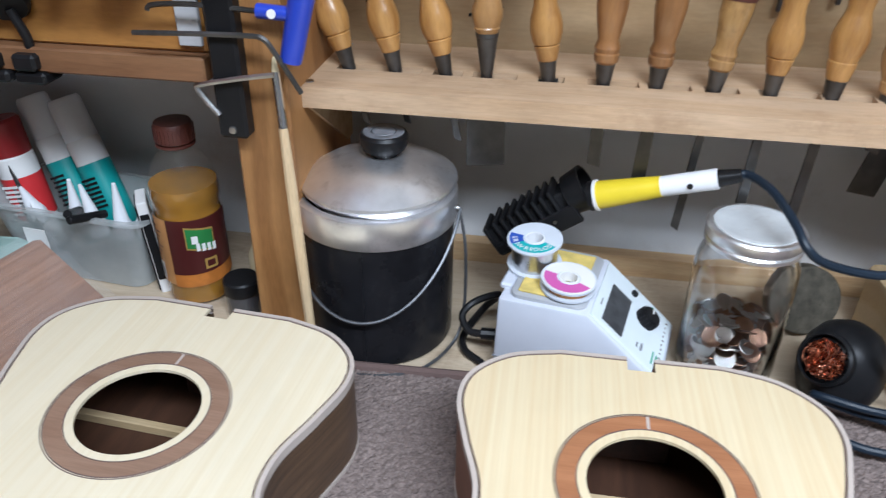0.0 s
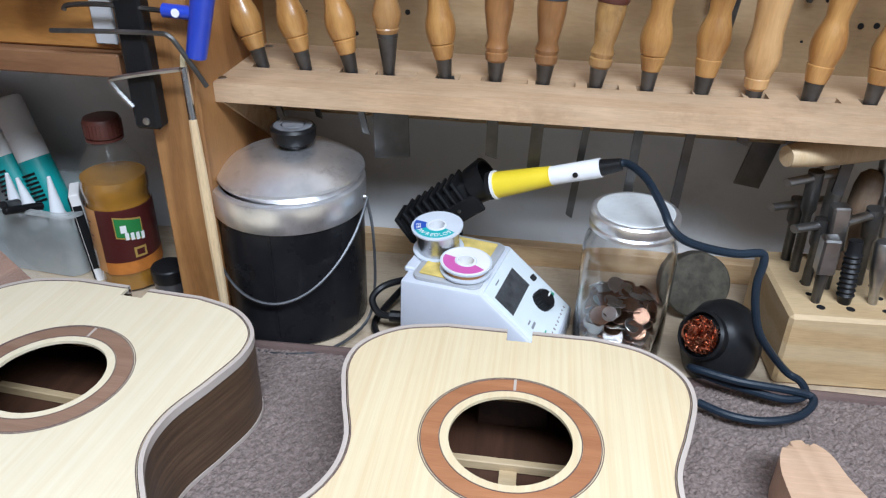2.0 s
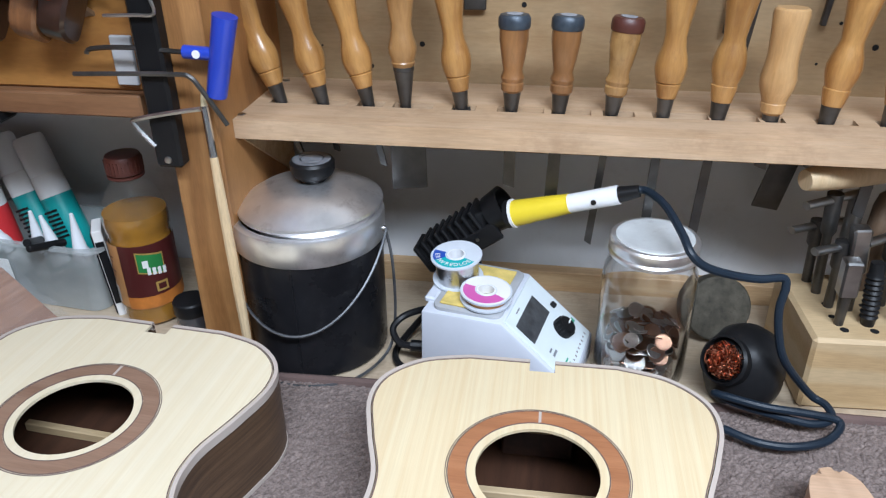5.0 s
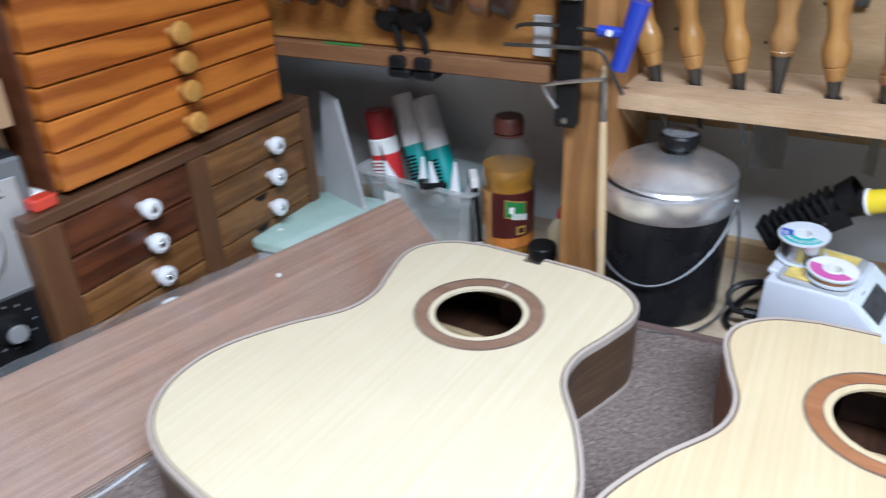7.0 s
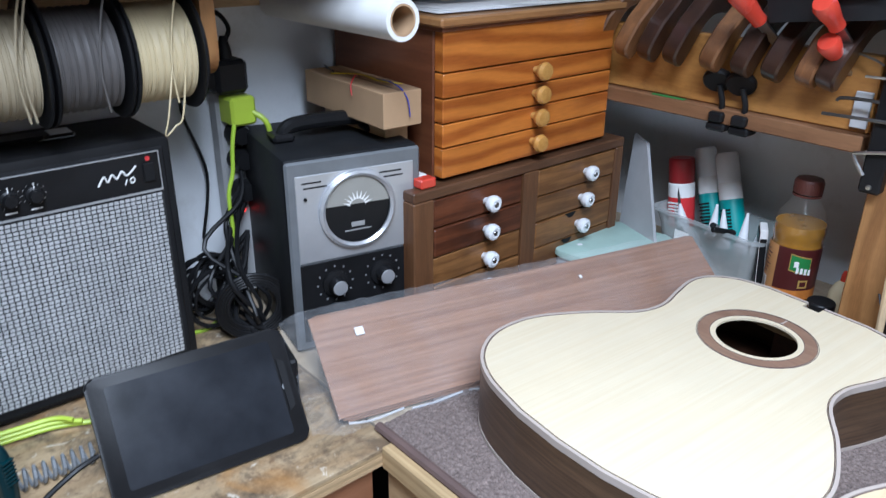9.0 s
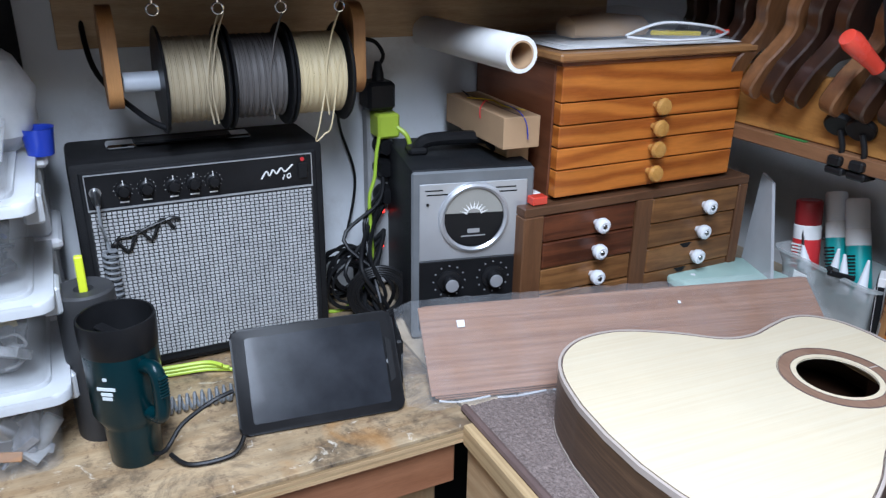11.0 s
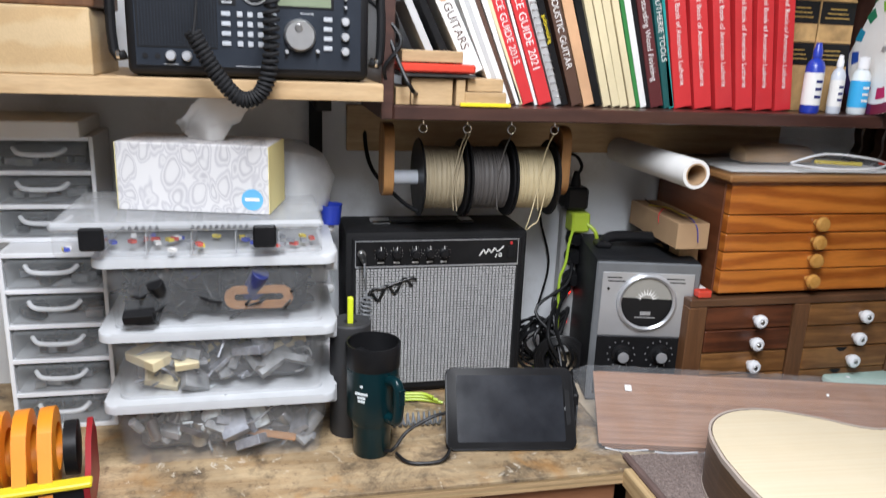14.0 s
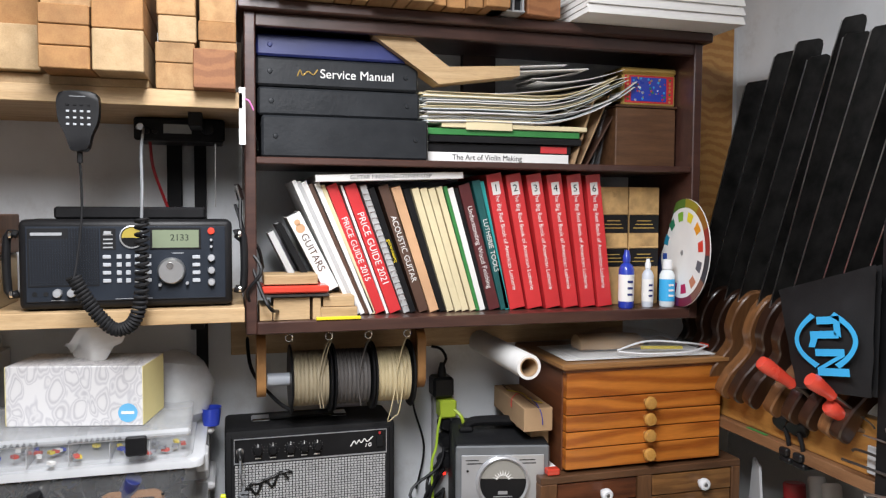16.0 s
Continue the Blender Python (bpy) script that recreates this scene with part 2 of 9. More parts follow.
ORANGE_X = wood("orange_fir_x", (0.58, 0.3, 0.09), (0.42, 0.17, 0.04), "x", across=5, rough=0.4, coat=0.2, rings=2.0)
CHEST_SIDE = wood("chest_side", (0.2, 0.07, 0.03), (0.12, 0.035, 0.015), "x", rough=0.35, coat=0.3)
DARKWOOD = wood("dark_brown_wood", (0.16, 0.075, 0.035), (0.075, 0.032, 0.015), "y", rough=0.45, coat=0.15)
CABFRAME = wood("cabinet_frame", (0.19, 0.085, 0.035), (0.1, 0.04, 0.016), "z", rough=0.5)
DRAWER = wood("oak_drawer", (0.34, 0.155, 0.05), (0.15, 0.058, 0.017), "y", rough=0.45, across=16, tone=0.45, sharp=(0.42, 0.6))
DRAWER_RED = wood("red_drawer", (0.19, 0.058, 0.023), (0.075, 0.022, 0.01), "y", rough=0.4, across=18, tone=0.45, sharp=(0.42, 0.6))
BOOKCASE = wood("stained_bookcase", (0.085, 0.036, 0.026), (0.045, 0.018, 0.014), "y", rough=0.4, coat=0.2)
SPRUCE = wood("spruce", (0.83, 0.70, 0.46), (0.77, 0.6, 0.36), "y", across=50, along=0.5, scale=4, rough=0.5, tone=0.06, fine=0.5)
SPRUCE_PALE = wood("spruce_pale", (0.86, 0.76, 0.56), (0.82, 0.7, 0.48), "y", across=45, along=0.5, scale=4, rough=0.48, tone=0.06, fine=0.4)
WALNUT = wood("walnut_side", (0.17, 0.1, 0.056), (0.05, 0.027, 0.015), "side", across=42, along=1.6, rough=0.42, sharp=(0.34, 0.68))
MAHOGANY = wood("mahogany", (0.36, 0.15, 0.075), (0.22, 0.08, 0.036), "side", across=36, rough=0.5)
ROSETTE = wood("rosette", (0.5, 0.22, 0.1), (0.36, 0.14, 0.06), "x", across=16, rough=0.45)
BINDING = paint("cream_binding", (0.5, 0.43, 0.38), 0.35, var=0.05)
VENEER = wood("veneer_board", (0.39, 0.21, 0.125), (0.22, 0.105, 0.058), "y", across=34, along=0.5, rough=0.35, coat=0.35, tone=0.1)
MAPLE = wood("maple", (0.68, 0.46, 0.31), (0.58, 0.37, 0.23), "x", across=16, rough=0.45, tone=0.1)
HANDLE = wood("beech_handle", (0.6, 0.32, 0.1), (0.3, 0.12, 0.028), "z", across=12, rough=0.28, coat=0.5, tone=0.25)
HANDLE_DARK = wood("dark_handle", (0.36, 0.17, 0.06), (0.2, 0.085, 0.03), "z", across=10, rough=0.3, coat=0.5, tone=0.3)
SAWWOOD = wood("saw_handle_wood", (0.048, 0.02, 0.011), (0.022, 0.009, 0.006), "z", rough=0.32, coat=0.4)
SAWPALE = wood("pale_saw_handle", (0.26, 0.115, 0.045), (0.1, 0.04, 0.016), "z", rough=0.35, coat=0.35)
CARD = paint("cardboard", (0.42, 0.27, 0.15), 0.8, var=0.08)
STEEL = paint("steel", (0.42, 0.42, 0.42), 0.35, 1.0, var=0.3, scale=30)
DARKSTEEL = paint("dark_steel", (0.1, 0.097, 0.094), 0.38, 0.8, var=0.35, scale=30)
ALU = paint("spun_aluminium", (0.88, 0.88, 0.9), 0.34, 0.9, var=0.12, scale=22, bump=0.12, dirt=(0.36, 0.34, 0.33), dirt_amount=0.45)
CHROME = paint("chrome", (0.8, 0.8, 0.8), 0.1, 1.0, var=0.03, bump=0)
BLACK = paint("black_plastic", (0.011, 0.011, 0.012), 0.38, var=0.3, bump=0.1)
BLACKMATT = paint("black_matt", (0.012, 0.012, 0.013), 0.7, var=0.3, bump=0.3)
POTBLACK = paint("black_enamel", (0.012, 0.012, 0.014), 0.28, var=0.3, scale=20, bump=0.08, dirt=(0.2, 0.2, 0.2), dirt_amount=0.08)
TOLEX = paint("black_tolex", (0.013, 0.013, 0.014), 0.62, var=0.25, bump=0.9, fine=500)
GREY = paint("grey_plastic", (0.6, 0.63, 0.7), 0.45, var=0.06, bump=0.1)
LIGHTGREY = paint("light_grey", (0.7, 0.76, 0.78), 0.45, var=0.06, bump=0.1)
SILVER = paint("brushed_silver", (0.52, 0.53, 0.55), 0.42, 0.6, var=0.06)
WHITE = paint("white_plastic", (0.82, 0.83, 0.85), 0.35, var=0.04, bump=0.05)
PAPER = paint("white_paper", (0.78, 0.77, 0.75), 0.85, var=0.05)
CREAM = paint("cream_paper", (0.7, 0.6, 0.38), 0.85, var=0.08)
RED = paint("red_cover", (0.62, 0.035, 0.04), 0.35, var=0.08, coat=0.2)
REDPLASTIC = paint("red_plastic", (0.65, 0.06, 0.035), 0.25, var=0.1, coat=0.4)
BLUE = paint("blue_plastic", (0.02, 0.05, 0.42), 0.3, var=0.1, coat=0.3)
NAVY = paint("navy_cover", (0.018, 0.028, 0.14), 0.45, var=0.1)
CYAN = paint("cyan_print", (0.03, 0.38, 0.72), 0.5, var=0.03)
TEAL = paint("teal_label", (0.015, 0.3, 0.29), 0.4, var=0.08)
MUGTEAL = paint("dark_teal_mug", (0.0015, 0.02, 0.025), 0.3, var=0.15, coat=0.2)
LIME = paint("lime_plastic", (0.5, 0.66, 0.06), 0.4, var=0.05)
YELLOW = paint("yellow", (0.8, 0.62, 0.03), 0.4, var=0.06)
ORANGEPL = paint("orange_plastic", (0.85, 0.28, 0.02), 0.4, var=0.05)
SPONGE = paint("sponge", (0.72, 0.55, 0.16), 0.95, var=0.2, scale=60, bump=1.0, fine=700)
COPPER = paint("copper_wool", (0.6, 0.24, 0.14), 0.25, 1.0, var=0.3, scale=60)
COIN = paint("coin_bronze", (0.34, 0.2, 0.13), 0.35, 1.0, var=0.3, scale=60)
COINSILVER = paint("coin_silver", (0.55, 0.54, 0.52), 0.3, 1.0, var=0.2, scale=60)
PINK = paint("pink_label", (0.62, 0.12, 0.4), 0.45, var=0.05)
BROWNCAP = paint("brown_cap", (0.085, 0.025, 0.018), 0.45, var=0.15)
LABELRED = paint("maroon_label", (0.07, 0.013, 0.012), 0.4, var=0.15)
LABELTAN = paint("tan_label", (0.5, 0.25, 0.09), 0.5, var=0.15, scale=25)
GREEN = paint("green_print", (0.03, 0.2, 0.05), 0.45)
GOLD = paint("gold_print", (0.55, 0.36, 0.1), 0.4, 0.4)
OIL = glass("amber_oil", (0.85, 0.5, 0.04), 0.03)
CLEARGLASS = glass("jar_glass")
CLEARBOX = clear("clear_plastic", (0.58, 0.6, 0.62), 0.1, 0.12, 0.06)
MILKY = clear("milky_plastic", (0.8, 0.82, 0.84), 0.5, 0.35)
FILM = clear("plastic_film", (0.85, 0.87, 0.9), 0.09, 0.06, 0.09)
TEAKEDGE = paint("brown_binding_cloth", (0.13, 0.085, 0.075), 0.9, var=0.2, bump=1.0, fine=400)
SCREEN = paint("dark_screen", (0.02, 0.022, 0.027), 0.2, var=0.3, scale=14, bump=0.0, coat=0.08)
LCD = paint("lcd", (0.2, 0.24, 0.16), 0.25, var=0.05, bump=0)
TWINE = paint("waxed_thread", (0.36, 0.3, 0.2), 0.6, var=0.15)
TWINE_PALE = paint("pale_thread", (0.58, 0.48, 0.29), 0.6, var=0.12)
TWINE_GREY = paint("grey_thread", (0.11, 0.1, 0.095), 0.6, var=0.2)
JUNK = paint("grey_hardware", (0.3, 0.31, 0.34), 0.45, 0.3, var=0.4, scale=40)


def glowing(name, col, power):
    m, n, l, b = shader(name)
    b.inputs["Emission Color"].default_value = (*col, 1)
    b.inputs["Emission Strength"].default_value = power
    b.inputs["Base Color"].default_value = (*col, 1)
    return m


NEON = glowing("red_neon", (1, 0.03, 0.02), 3.0)


def carpet_material():
    m, n, l, b = shader("carpet_pile")
    v = coords(n, l, (1, 1, 1), False)
    a = fractal(n, l, v, 160, 4, 0.7)
    d = fractal(n, l, v, 420, 2, 0.6)
    c = ramp(n, l, a, [(0.3, (0.08, 0.058, 0.05)), (0.5, (0.175, 0.132, 0.118)), (0.7, (0.29, 0.225, 0.2))])
    l.new(blend(n, l, 0.35, c, ramp(n, l, d, [(0.3, (0.05, 0.038, 0.033)), (0.7, (0.37, 0.3, 0.27))])), b.inputs["Base Color"])
    b.inputs["Roughness"].default_value = 0.95
    relief(n, l, b, d, 0.8, 0.002)
    return m


CARPETMAT = carpet_material()

# ---- room ----
WX, NY = -0.95, 0.975
structure("floor", box(-1.1, 2.6, -2.6, 1.1, -0.1, 0), FLOOR)
structure("wall_west", box(WX - 0.12, WX, -2.5, NY, 0, 2.7), WALL)
structure("wall_north", box(WX - 0.12, 2.5, NY, NY + 0.12, 0, 2.7), WALL)
# Unseen walls, added to close the room and hold the fill down.
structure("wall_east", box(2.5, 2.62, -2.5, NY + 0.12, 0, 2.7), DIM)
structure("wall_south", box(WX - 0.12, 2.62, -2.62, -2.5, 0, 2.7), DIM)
# Added out of view; it only returns bounce light to the room.
structure("ceiling", box(-1.1, 2.65, -2.65, 1.1, 2.7, 2.8), CEIL)

# ---- benches ----
def bench_right():
    t = thing("carpeted_workbench", 0, 0, 0, "plywood workbench with a pine front rail under carpet", "workbench")
    part("top", box(WX, 1.6, 0.122, NY, BENCH - 0.025, BENCH, 0.001), LEDGE, t)
    part("front_edge", box(-0.47, 1.6, 0.1, 0.122, BENCH - 0.03, BENCH + 0.002, 0.002), PLYEDGE_X, t)
    part("rail", box(-0.47, 1.6, 0.108, 0.146, BENCH - 0.17, BENCH - 0.03, 0.002), PINE, t)
    for x in (-0.42, 1.4):
        part("leg", box(x, x + 0.09, 0.15, 0.24, 0, BENCH - 0.025, 0.003), PINE_Z, t)
    part("back_panel", box(-0.9, 1.5, 0.9, 0.92, 0, BENCH - 0.03), DARKWOOD, t)


def bench_left():
    t = thing("plywood_workbench", 0, 0, 0, "worn paint-stained plywood workbench with a reddish rail", "workbench")
    part("top", box(WX, -0.468, -2.0, 0.118, BENCH - 0.006, BENCH, 0.0006), BENCHTOP, t, "stained and scratched worktop")
    for i in range(4):
        part("ply", box(WX, -0.4685 - 0.0004 * (i % 2), -2.0, 0.1175, BENCH - 0.0255 + 0.0049 * i, BENCH - 0.0209 + 0.0049 * i), (PLYEDGE if i % 2 else PINE_Y), t)
    part("rail", box(-0.52, -0.482, -2.0, 0.095, BENCH - 0.1, BENCH - 0.027, 0.002), REDPINE, t, "reddish-brown stained rail")
    part("leg", box(-0.612, -0.522, 0.0, 0.085, 0, BENCH - 0.027, 0.003), PALELEG, t)
    part("leg", box(-0.6, -0.51, -1.7, -1.61, 0, BENCH - 0.027, 0.003), PINE_Z, t)
    # Black sheet added under the worktop; its blackness replaces the shade there.
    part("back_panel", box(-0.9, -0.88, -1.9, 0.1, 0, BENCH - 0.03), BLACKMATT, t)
    part("lower_shelf", box(WX, -0.525, -1.9, -0.005, 0.55, 0.575, 0.001), PINE_Y, t)


PLYEDGE_X = wood("ply_edge_x", (0.66, 0.48, 0.26), (0.42, 0.27, 0.12), "x", across=30, along=0.6, rough=0.7)
PALEBOARD = wood("pale_board", (0.66, 0.52, 0.36), (0.56, 0.42, 0.27), "y", rough=0.7)
PALELEG = wood("pale_leg", (0.6, 0.42, 0.24), (0.46, 0.29, 0.14), "z", rough=0.65)
REDPINE = wood("red_pine", (0.4, 0.18, 0.09), (0.28, 0.11, 0.05), "y", rough=0.5)
bench_right()
bench_left()


def carpet():
    x0, x1, y0, y1, s = -0.5, 0.95, 0.122, 0.715, 0.003
    nx, ny = int((x1 - x0) / s), int((y1 - y0) / s)
    rng = np.random.default_rng(3)
    h = rng.random((nx + 1, ny + 1)) * 0.0026
    xs = x0 + s * np.arange(nx + 1)
    ys = y0 + s * np.arange(ny + 1)
    jx, jy = (rng.random((2, nx + 1, ny + 1)) - 0.5) * s * 0.7
    co = np.stack([xs[:, None] + jx, ys[None, :] + jy + 0.012 * np.sin(xs * 3)[:, None] * (ys[None, :] > y1 - 0.05), CARPET - 0.004 + h], -1).reshape(-1, 3)
    idx = np.arange((nx + 1) * (ny + 1)).reshape(nx + 1, ny + 1)
    f = np.stack([idx[:-1, :-1], idx[1:, :-1], idx[1:, 1:], idx[:-1, 1:]], -1).reshape(-1, 4)
    me = bpy.data.meshes.new("pile")
    me.from_pydata(co.tolist(), [], f.tolist())
    me.materials.append(CARPETMAT)
    t = thing("carpet", 0, 0, BENCH, "grey-brown looped carpet mat with bound edge on the bench", "carpet")
    ob = new("carpet_pile", me)
    ob.parent = t
    ob.location = (0, 0, -BENCH)
    tagged(ob, kind="stuff")
    part("backing", box(x0, x1, y0, y1 - 0.012, 0.0005, 0.005), CARPETMAT, t)
    part("binding", tube([(x0, y0 - 0.004, 0.006), (0, y0 - 0.004, 0.006), (x1, y0 - 0.004, 0.006)], 0.0065, 8, 30), TEAKEDGE, t, "brown cloth edge binding")
    back = [(x, y1 + 0.003 + 0.012 * math.sin(3 * x), 0.006) for x in np.linspace(x0, x1, 40)]
    part("binding", tube(back, 0.006, 8, 2), TEAKEDGE, t, "brown cloth edge binding")


carpet()


# ---- guitars ----
SIDE_PROFILE = [(0.0, 0.0), (0.0, 0.07), (0.012, 0.115), (0.04, 0.146), (0.075, 0.154), (0.12, 0.144), (0.17, 0.130), (0.215, 0.137), (0.27, 0.174),
                (0.33, 0.204), (0.375, 0.211), (0.42, 0.202), (0.46, 0.172), (0.485, 0.126), (0.499, 0.06), (0.502, 0.0)]


def guitar_outline(inset=0.0):
    right = smooth_line([(w, -s, 0) for s, w in SIDE_PROFILE[1:-1]], 7)
    full = [Vector((0.0, -0.502, 0))] + [Vector((p.x, p.y, 0)) for p in reversed(right)] + [Vector((0, 0, 0))] + [Vector((-p.x, p.y, 0)) for p in right]
    k = next(i for i, p in enumerate(full) if p.x == 0 and p.y == 0)
    full[k:k + 1] = [Vector((x, 0, 0)) for x in (0.05, 0.03, 0.012, 0, -0.012, -0.03, -0.05)]
    if inset:
        out = []
        for i, p in enumerate(full):
            d = (full[(i + 1) % len(full)] - full[i - 1]).normalized()
            out.append(p + Vector((-d.y, d.x, 0)) * inset)
        full = out
    return [(p.x, p.y) for p in full]


def sheet(outer, holes, z0, z1):
    """A flat plate of an outline with round or other holes."""
    bm = bmesh.new()
    edges = []
    for loop in (outer, *holes):
        vs = [bm.verts.new((x, y, z1)) for x, y in loop]
        edges += [bm.edges.new((vs[i], vs[(i + 1) % len(vs)])) for i in range(len(vs))]
    bmesh.ops.triangle_fill(bm, use_beauty=True, edges=edges)
    for f in bm.faces:
        if f.normal.z < 0:
            f.normal_flip()
    got = bmesh.ops.extrude_face_region(bm, geom=list(bm.faces))
    bmesh.ops.translate(bm, vec=(0, 0, z0 - z1), verts=[v for v in got["geom"] if isinstance(v, bmesh.types.BMVert)])
    bmesh.ops.recalc_face_normals(bm, faces=bm.faces)
    return bm


def ring(r0, r1, z0, z1, at_xy, segs=72):
    return lathe([(r0, z0), (r1, z0), (r1, z1), (r0, z1), (r0, z0)], segs, m=Matrix.Translation((*at_xy, 0)), cap=False)


def circle(r, x, y, n=64):
    return [(x + r * math.cos(2 * math.pi * i / n), y + r * math.sin(2 * math.pi * i / n)) for i in range(n)]


def wall_band(outline, z0, z1, thick, bm=None, gap=0.0):
    """A thin upright band along a closed outline."""
    bm = bm or bmesh.new()
    n = len(outline)
    inner = []
    for i in range(n):
        a, b = Vector(outline[i - 1]), Vector(outline[(i + 1) % n])
        d = (b - a).normalized()
        inner.append((outline[i][0] - d.y * thick, outline[i][1] + d.x * thick))
    rows = [[bm.verts.new((x, y, z)) for x, y in o] for o, z in ((outline, z0), (outline, z1), (inner, z1), (inner, z0))]
    for a, b in zip(rows, rows[1:] + rows[:1]):
        for i in range(n):
            j = (i + 1) % n
            if gap and outline[i][1] > -0.03 and abs(outline[i][0] + outline[j][0]) < gap * 2:
                continue
            bm.faces.new((a[i], a[j], b[j], b[i]))
    return bm


def guitar(x, y, rz, side, top, rosette, depth, label):
    t = thing("acoustic_guitar", x, y, CARPET - 0.002, label, "guitar", "guitars on the bench", rz=rz)
    h, o = depth, guitar_outline()
    cut = []
    for px, py in guitar_outline(0.004):
        cut.append((px, py))
    # the slot for the neck is cut into the upper end
    body = []
    for px, py in cut:
        if py > -0.012 and abs(px) < 0.06:
            continue
        body.append((px, py))
    k = next(i for i, (px, py) in enumerate(body) if px < 0 and py > -0.2 and body[i - 1][0] > 0)
    slot = [(0.012, -0.004), (0.012, -0.017), (-0.012, -0.017), (-0.012, -0.004)]
    top_line = body[:k] + slot + body[k:]
    hole = circle(0.0495, 0, -0.146)
    part("soundboard", sheet(top_line, [hole], h - 0.003, h), top, t, "pale spruce top with straight grain")
    part("side", wall_band(o, 0.004, h - 0.0035, 0.0025, gap=0.011), side, t, "striped dark walnut side")
    part("back", sheet(guitar_outline(0.001), [], 0.0, 0.0035), SHADED_BACKWOOD, t)
    part("binding", wall_band(guitar_outline(-0.0006), h - 0.008, h + 0.0004, 0.0038, gap=0.011), BINDING, t, "pale binding along the edge")
    part("binding", wall_band(guitar_outline(-0.0006), 0.0, 0.005, 0.003), BINDING, t, "pale binding along the edge")
    part("purfling", wall_band(guitar_outline(0.0042), h - 0.002, h + 0.0003, 0.0011, gap=0.011), TEAKEDGE, t)
    c = (0, -0.146)
    part("rosette", ring(0.0575, 0.0715, h - 0.001, h + 0.0004, c), rosette, t, "reddish wood rosette ring")
    for r0, r1 in ((0.0565, 0.0573), (0.0717, 0.0725), (0.0733, 0.074)):
        part("purfling", ring(r0, r1, h - 0.001, h + 0.0005, c), TEAKEDGE, t)
    part("rosette_joint", box(-0.0012, 0.0012, -0.0885, -0.0745, h, h + 0.0006), BINDING, t)
    part("brace", box(-0.115, 0.115, -0.215, -0.205, h - 0.018, h - 0.0032, 0.002), BINDINGWOOD, t)
    part("brace", box(-0.13, 0.13, -0.082, -0.068, h - 0.02, h - 0.0032, 0.002), BINDINGWOOD, t)
    part("neck_block", box(-0.035, 0.035, -0.034, -0.02, 0.0036, h - 0.0032, 0.002), SHADED_BACKWOOD, t)
    part("back_strip", box(-0.008, 0.008, -0.45, -0.08, 0.0036, 0.006), BINDINGWOOD, t)
    for yy in (-0.09, -0.21, -0.3):
        part("back_brace", box(-0.12, 0.12, yy - 0.004, yy + 0.004, 0.0036, 0.014, 0.001), BINDINGWOOD, t)
    return t


ROSETTE_PALE = wood("rosette_pale", (0.4, 0.25, 0.17), (0.3, 0.17, 0.11), "x", across=16, rough=0.45)
# Dark back wood, also on the neck block; its tone includes the interior shade.
SHADED_BACKWOOD = wood("shaded_dark_back", (0.09, 0.04, 0.022), (0.045, 0.02, 0.012), "y", rough=0.5)
BINDINGWOOD = wood("brace_spruce", (0.66, 0.5, 0.3), (0.55, 0.39, 0.2), "x", rough=0.6)
guitar(-0.226, 0.671, -4.3, WALNUT, SPRUCE_PALE, ROSETTE_PALE, 0.092, "unfinished acoustic guitar body with pale spruce top and walnut sides")
guitar(0.171, 0.657, 0.5, MAHOGANY, SPRUCE, ROSETTE, 0.096, "unfinished acoustic guitar body with straight-grained spruce top and mahogany sides")


def solid_body():
    t = thing("electric_guitar", 0.0, 0.0, CARPET, "bare maple solid guitar body with a rounded horn", "guitar", "guitars on the bench")
    o = smooth_line([(0.404, 0.52, 0), (0.402, 0.565, 0), (0.412, 0.595, 0), (0.432, 0.603, 0), (0.449, 0.59, 0), (0.458, 0.56, 0), (0.478, 0.525, 0), (0.52, 0.5, 0), (0.6, 0.495, 0),
                     (0.68, 0.45, 0), (0.7, 0.3, 0), (0.66, 0.2, 0), (0.54, 0.18, 0), (0.44, 0.24, 0), (0.405, 0.4, 0), (0.404, 0.52, 0)], 6)[:-1]
    part("body", prism([(p.x, p.y) for p in reversed(o)], 0, 0.045, bevel=0.006), MAPLE, t)


solid_body()


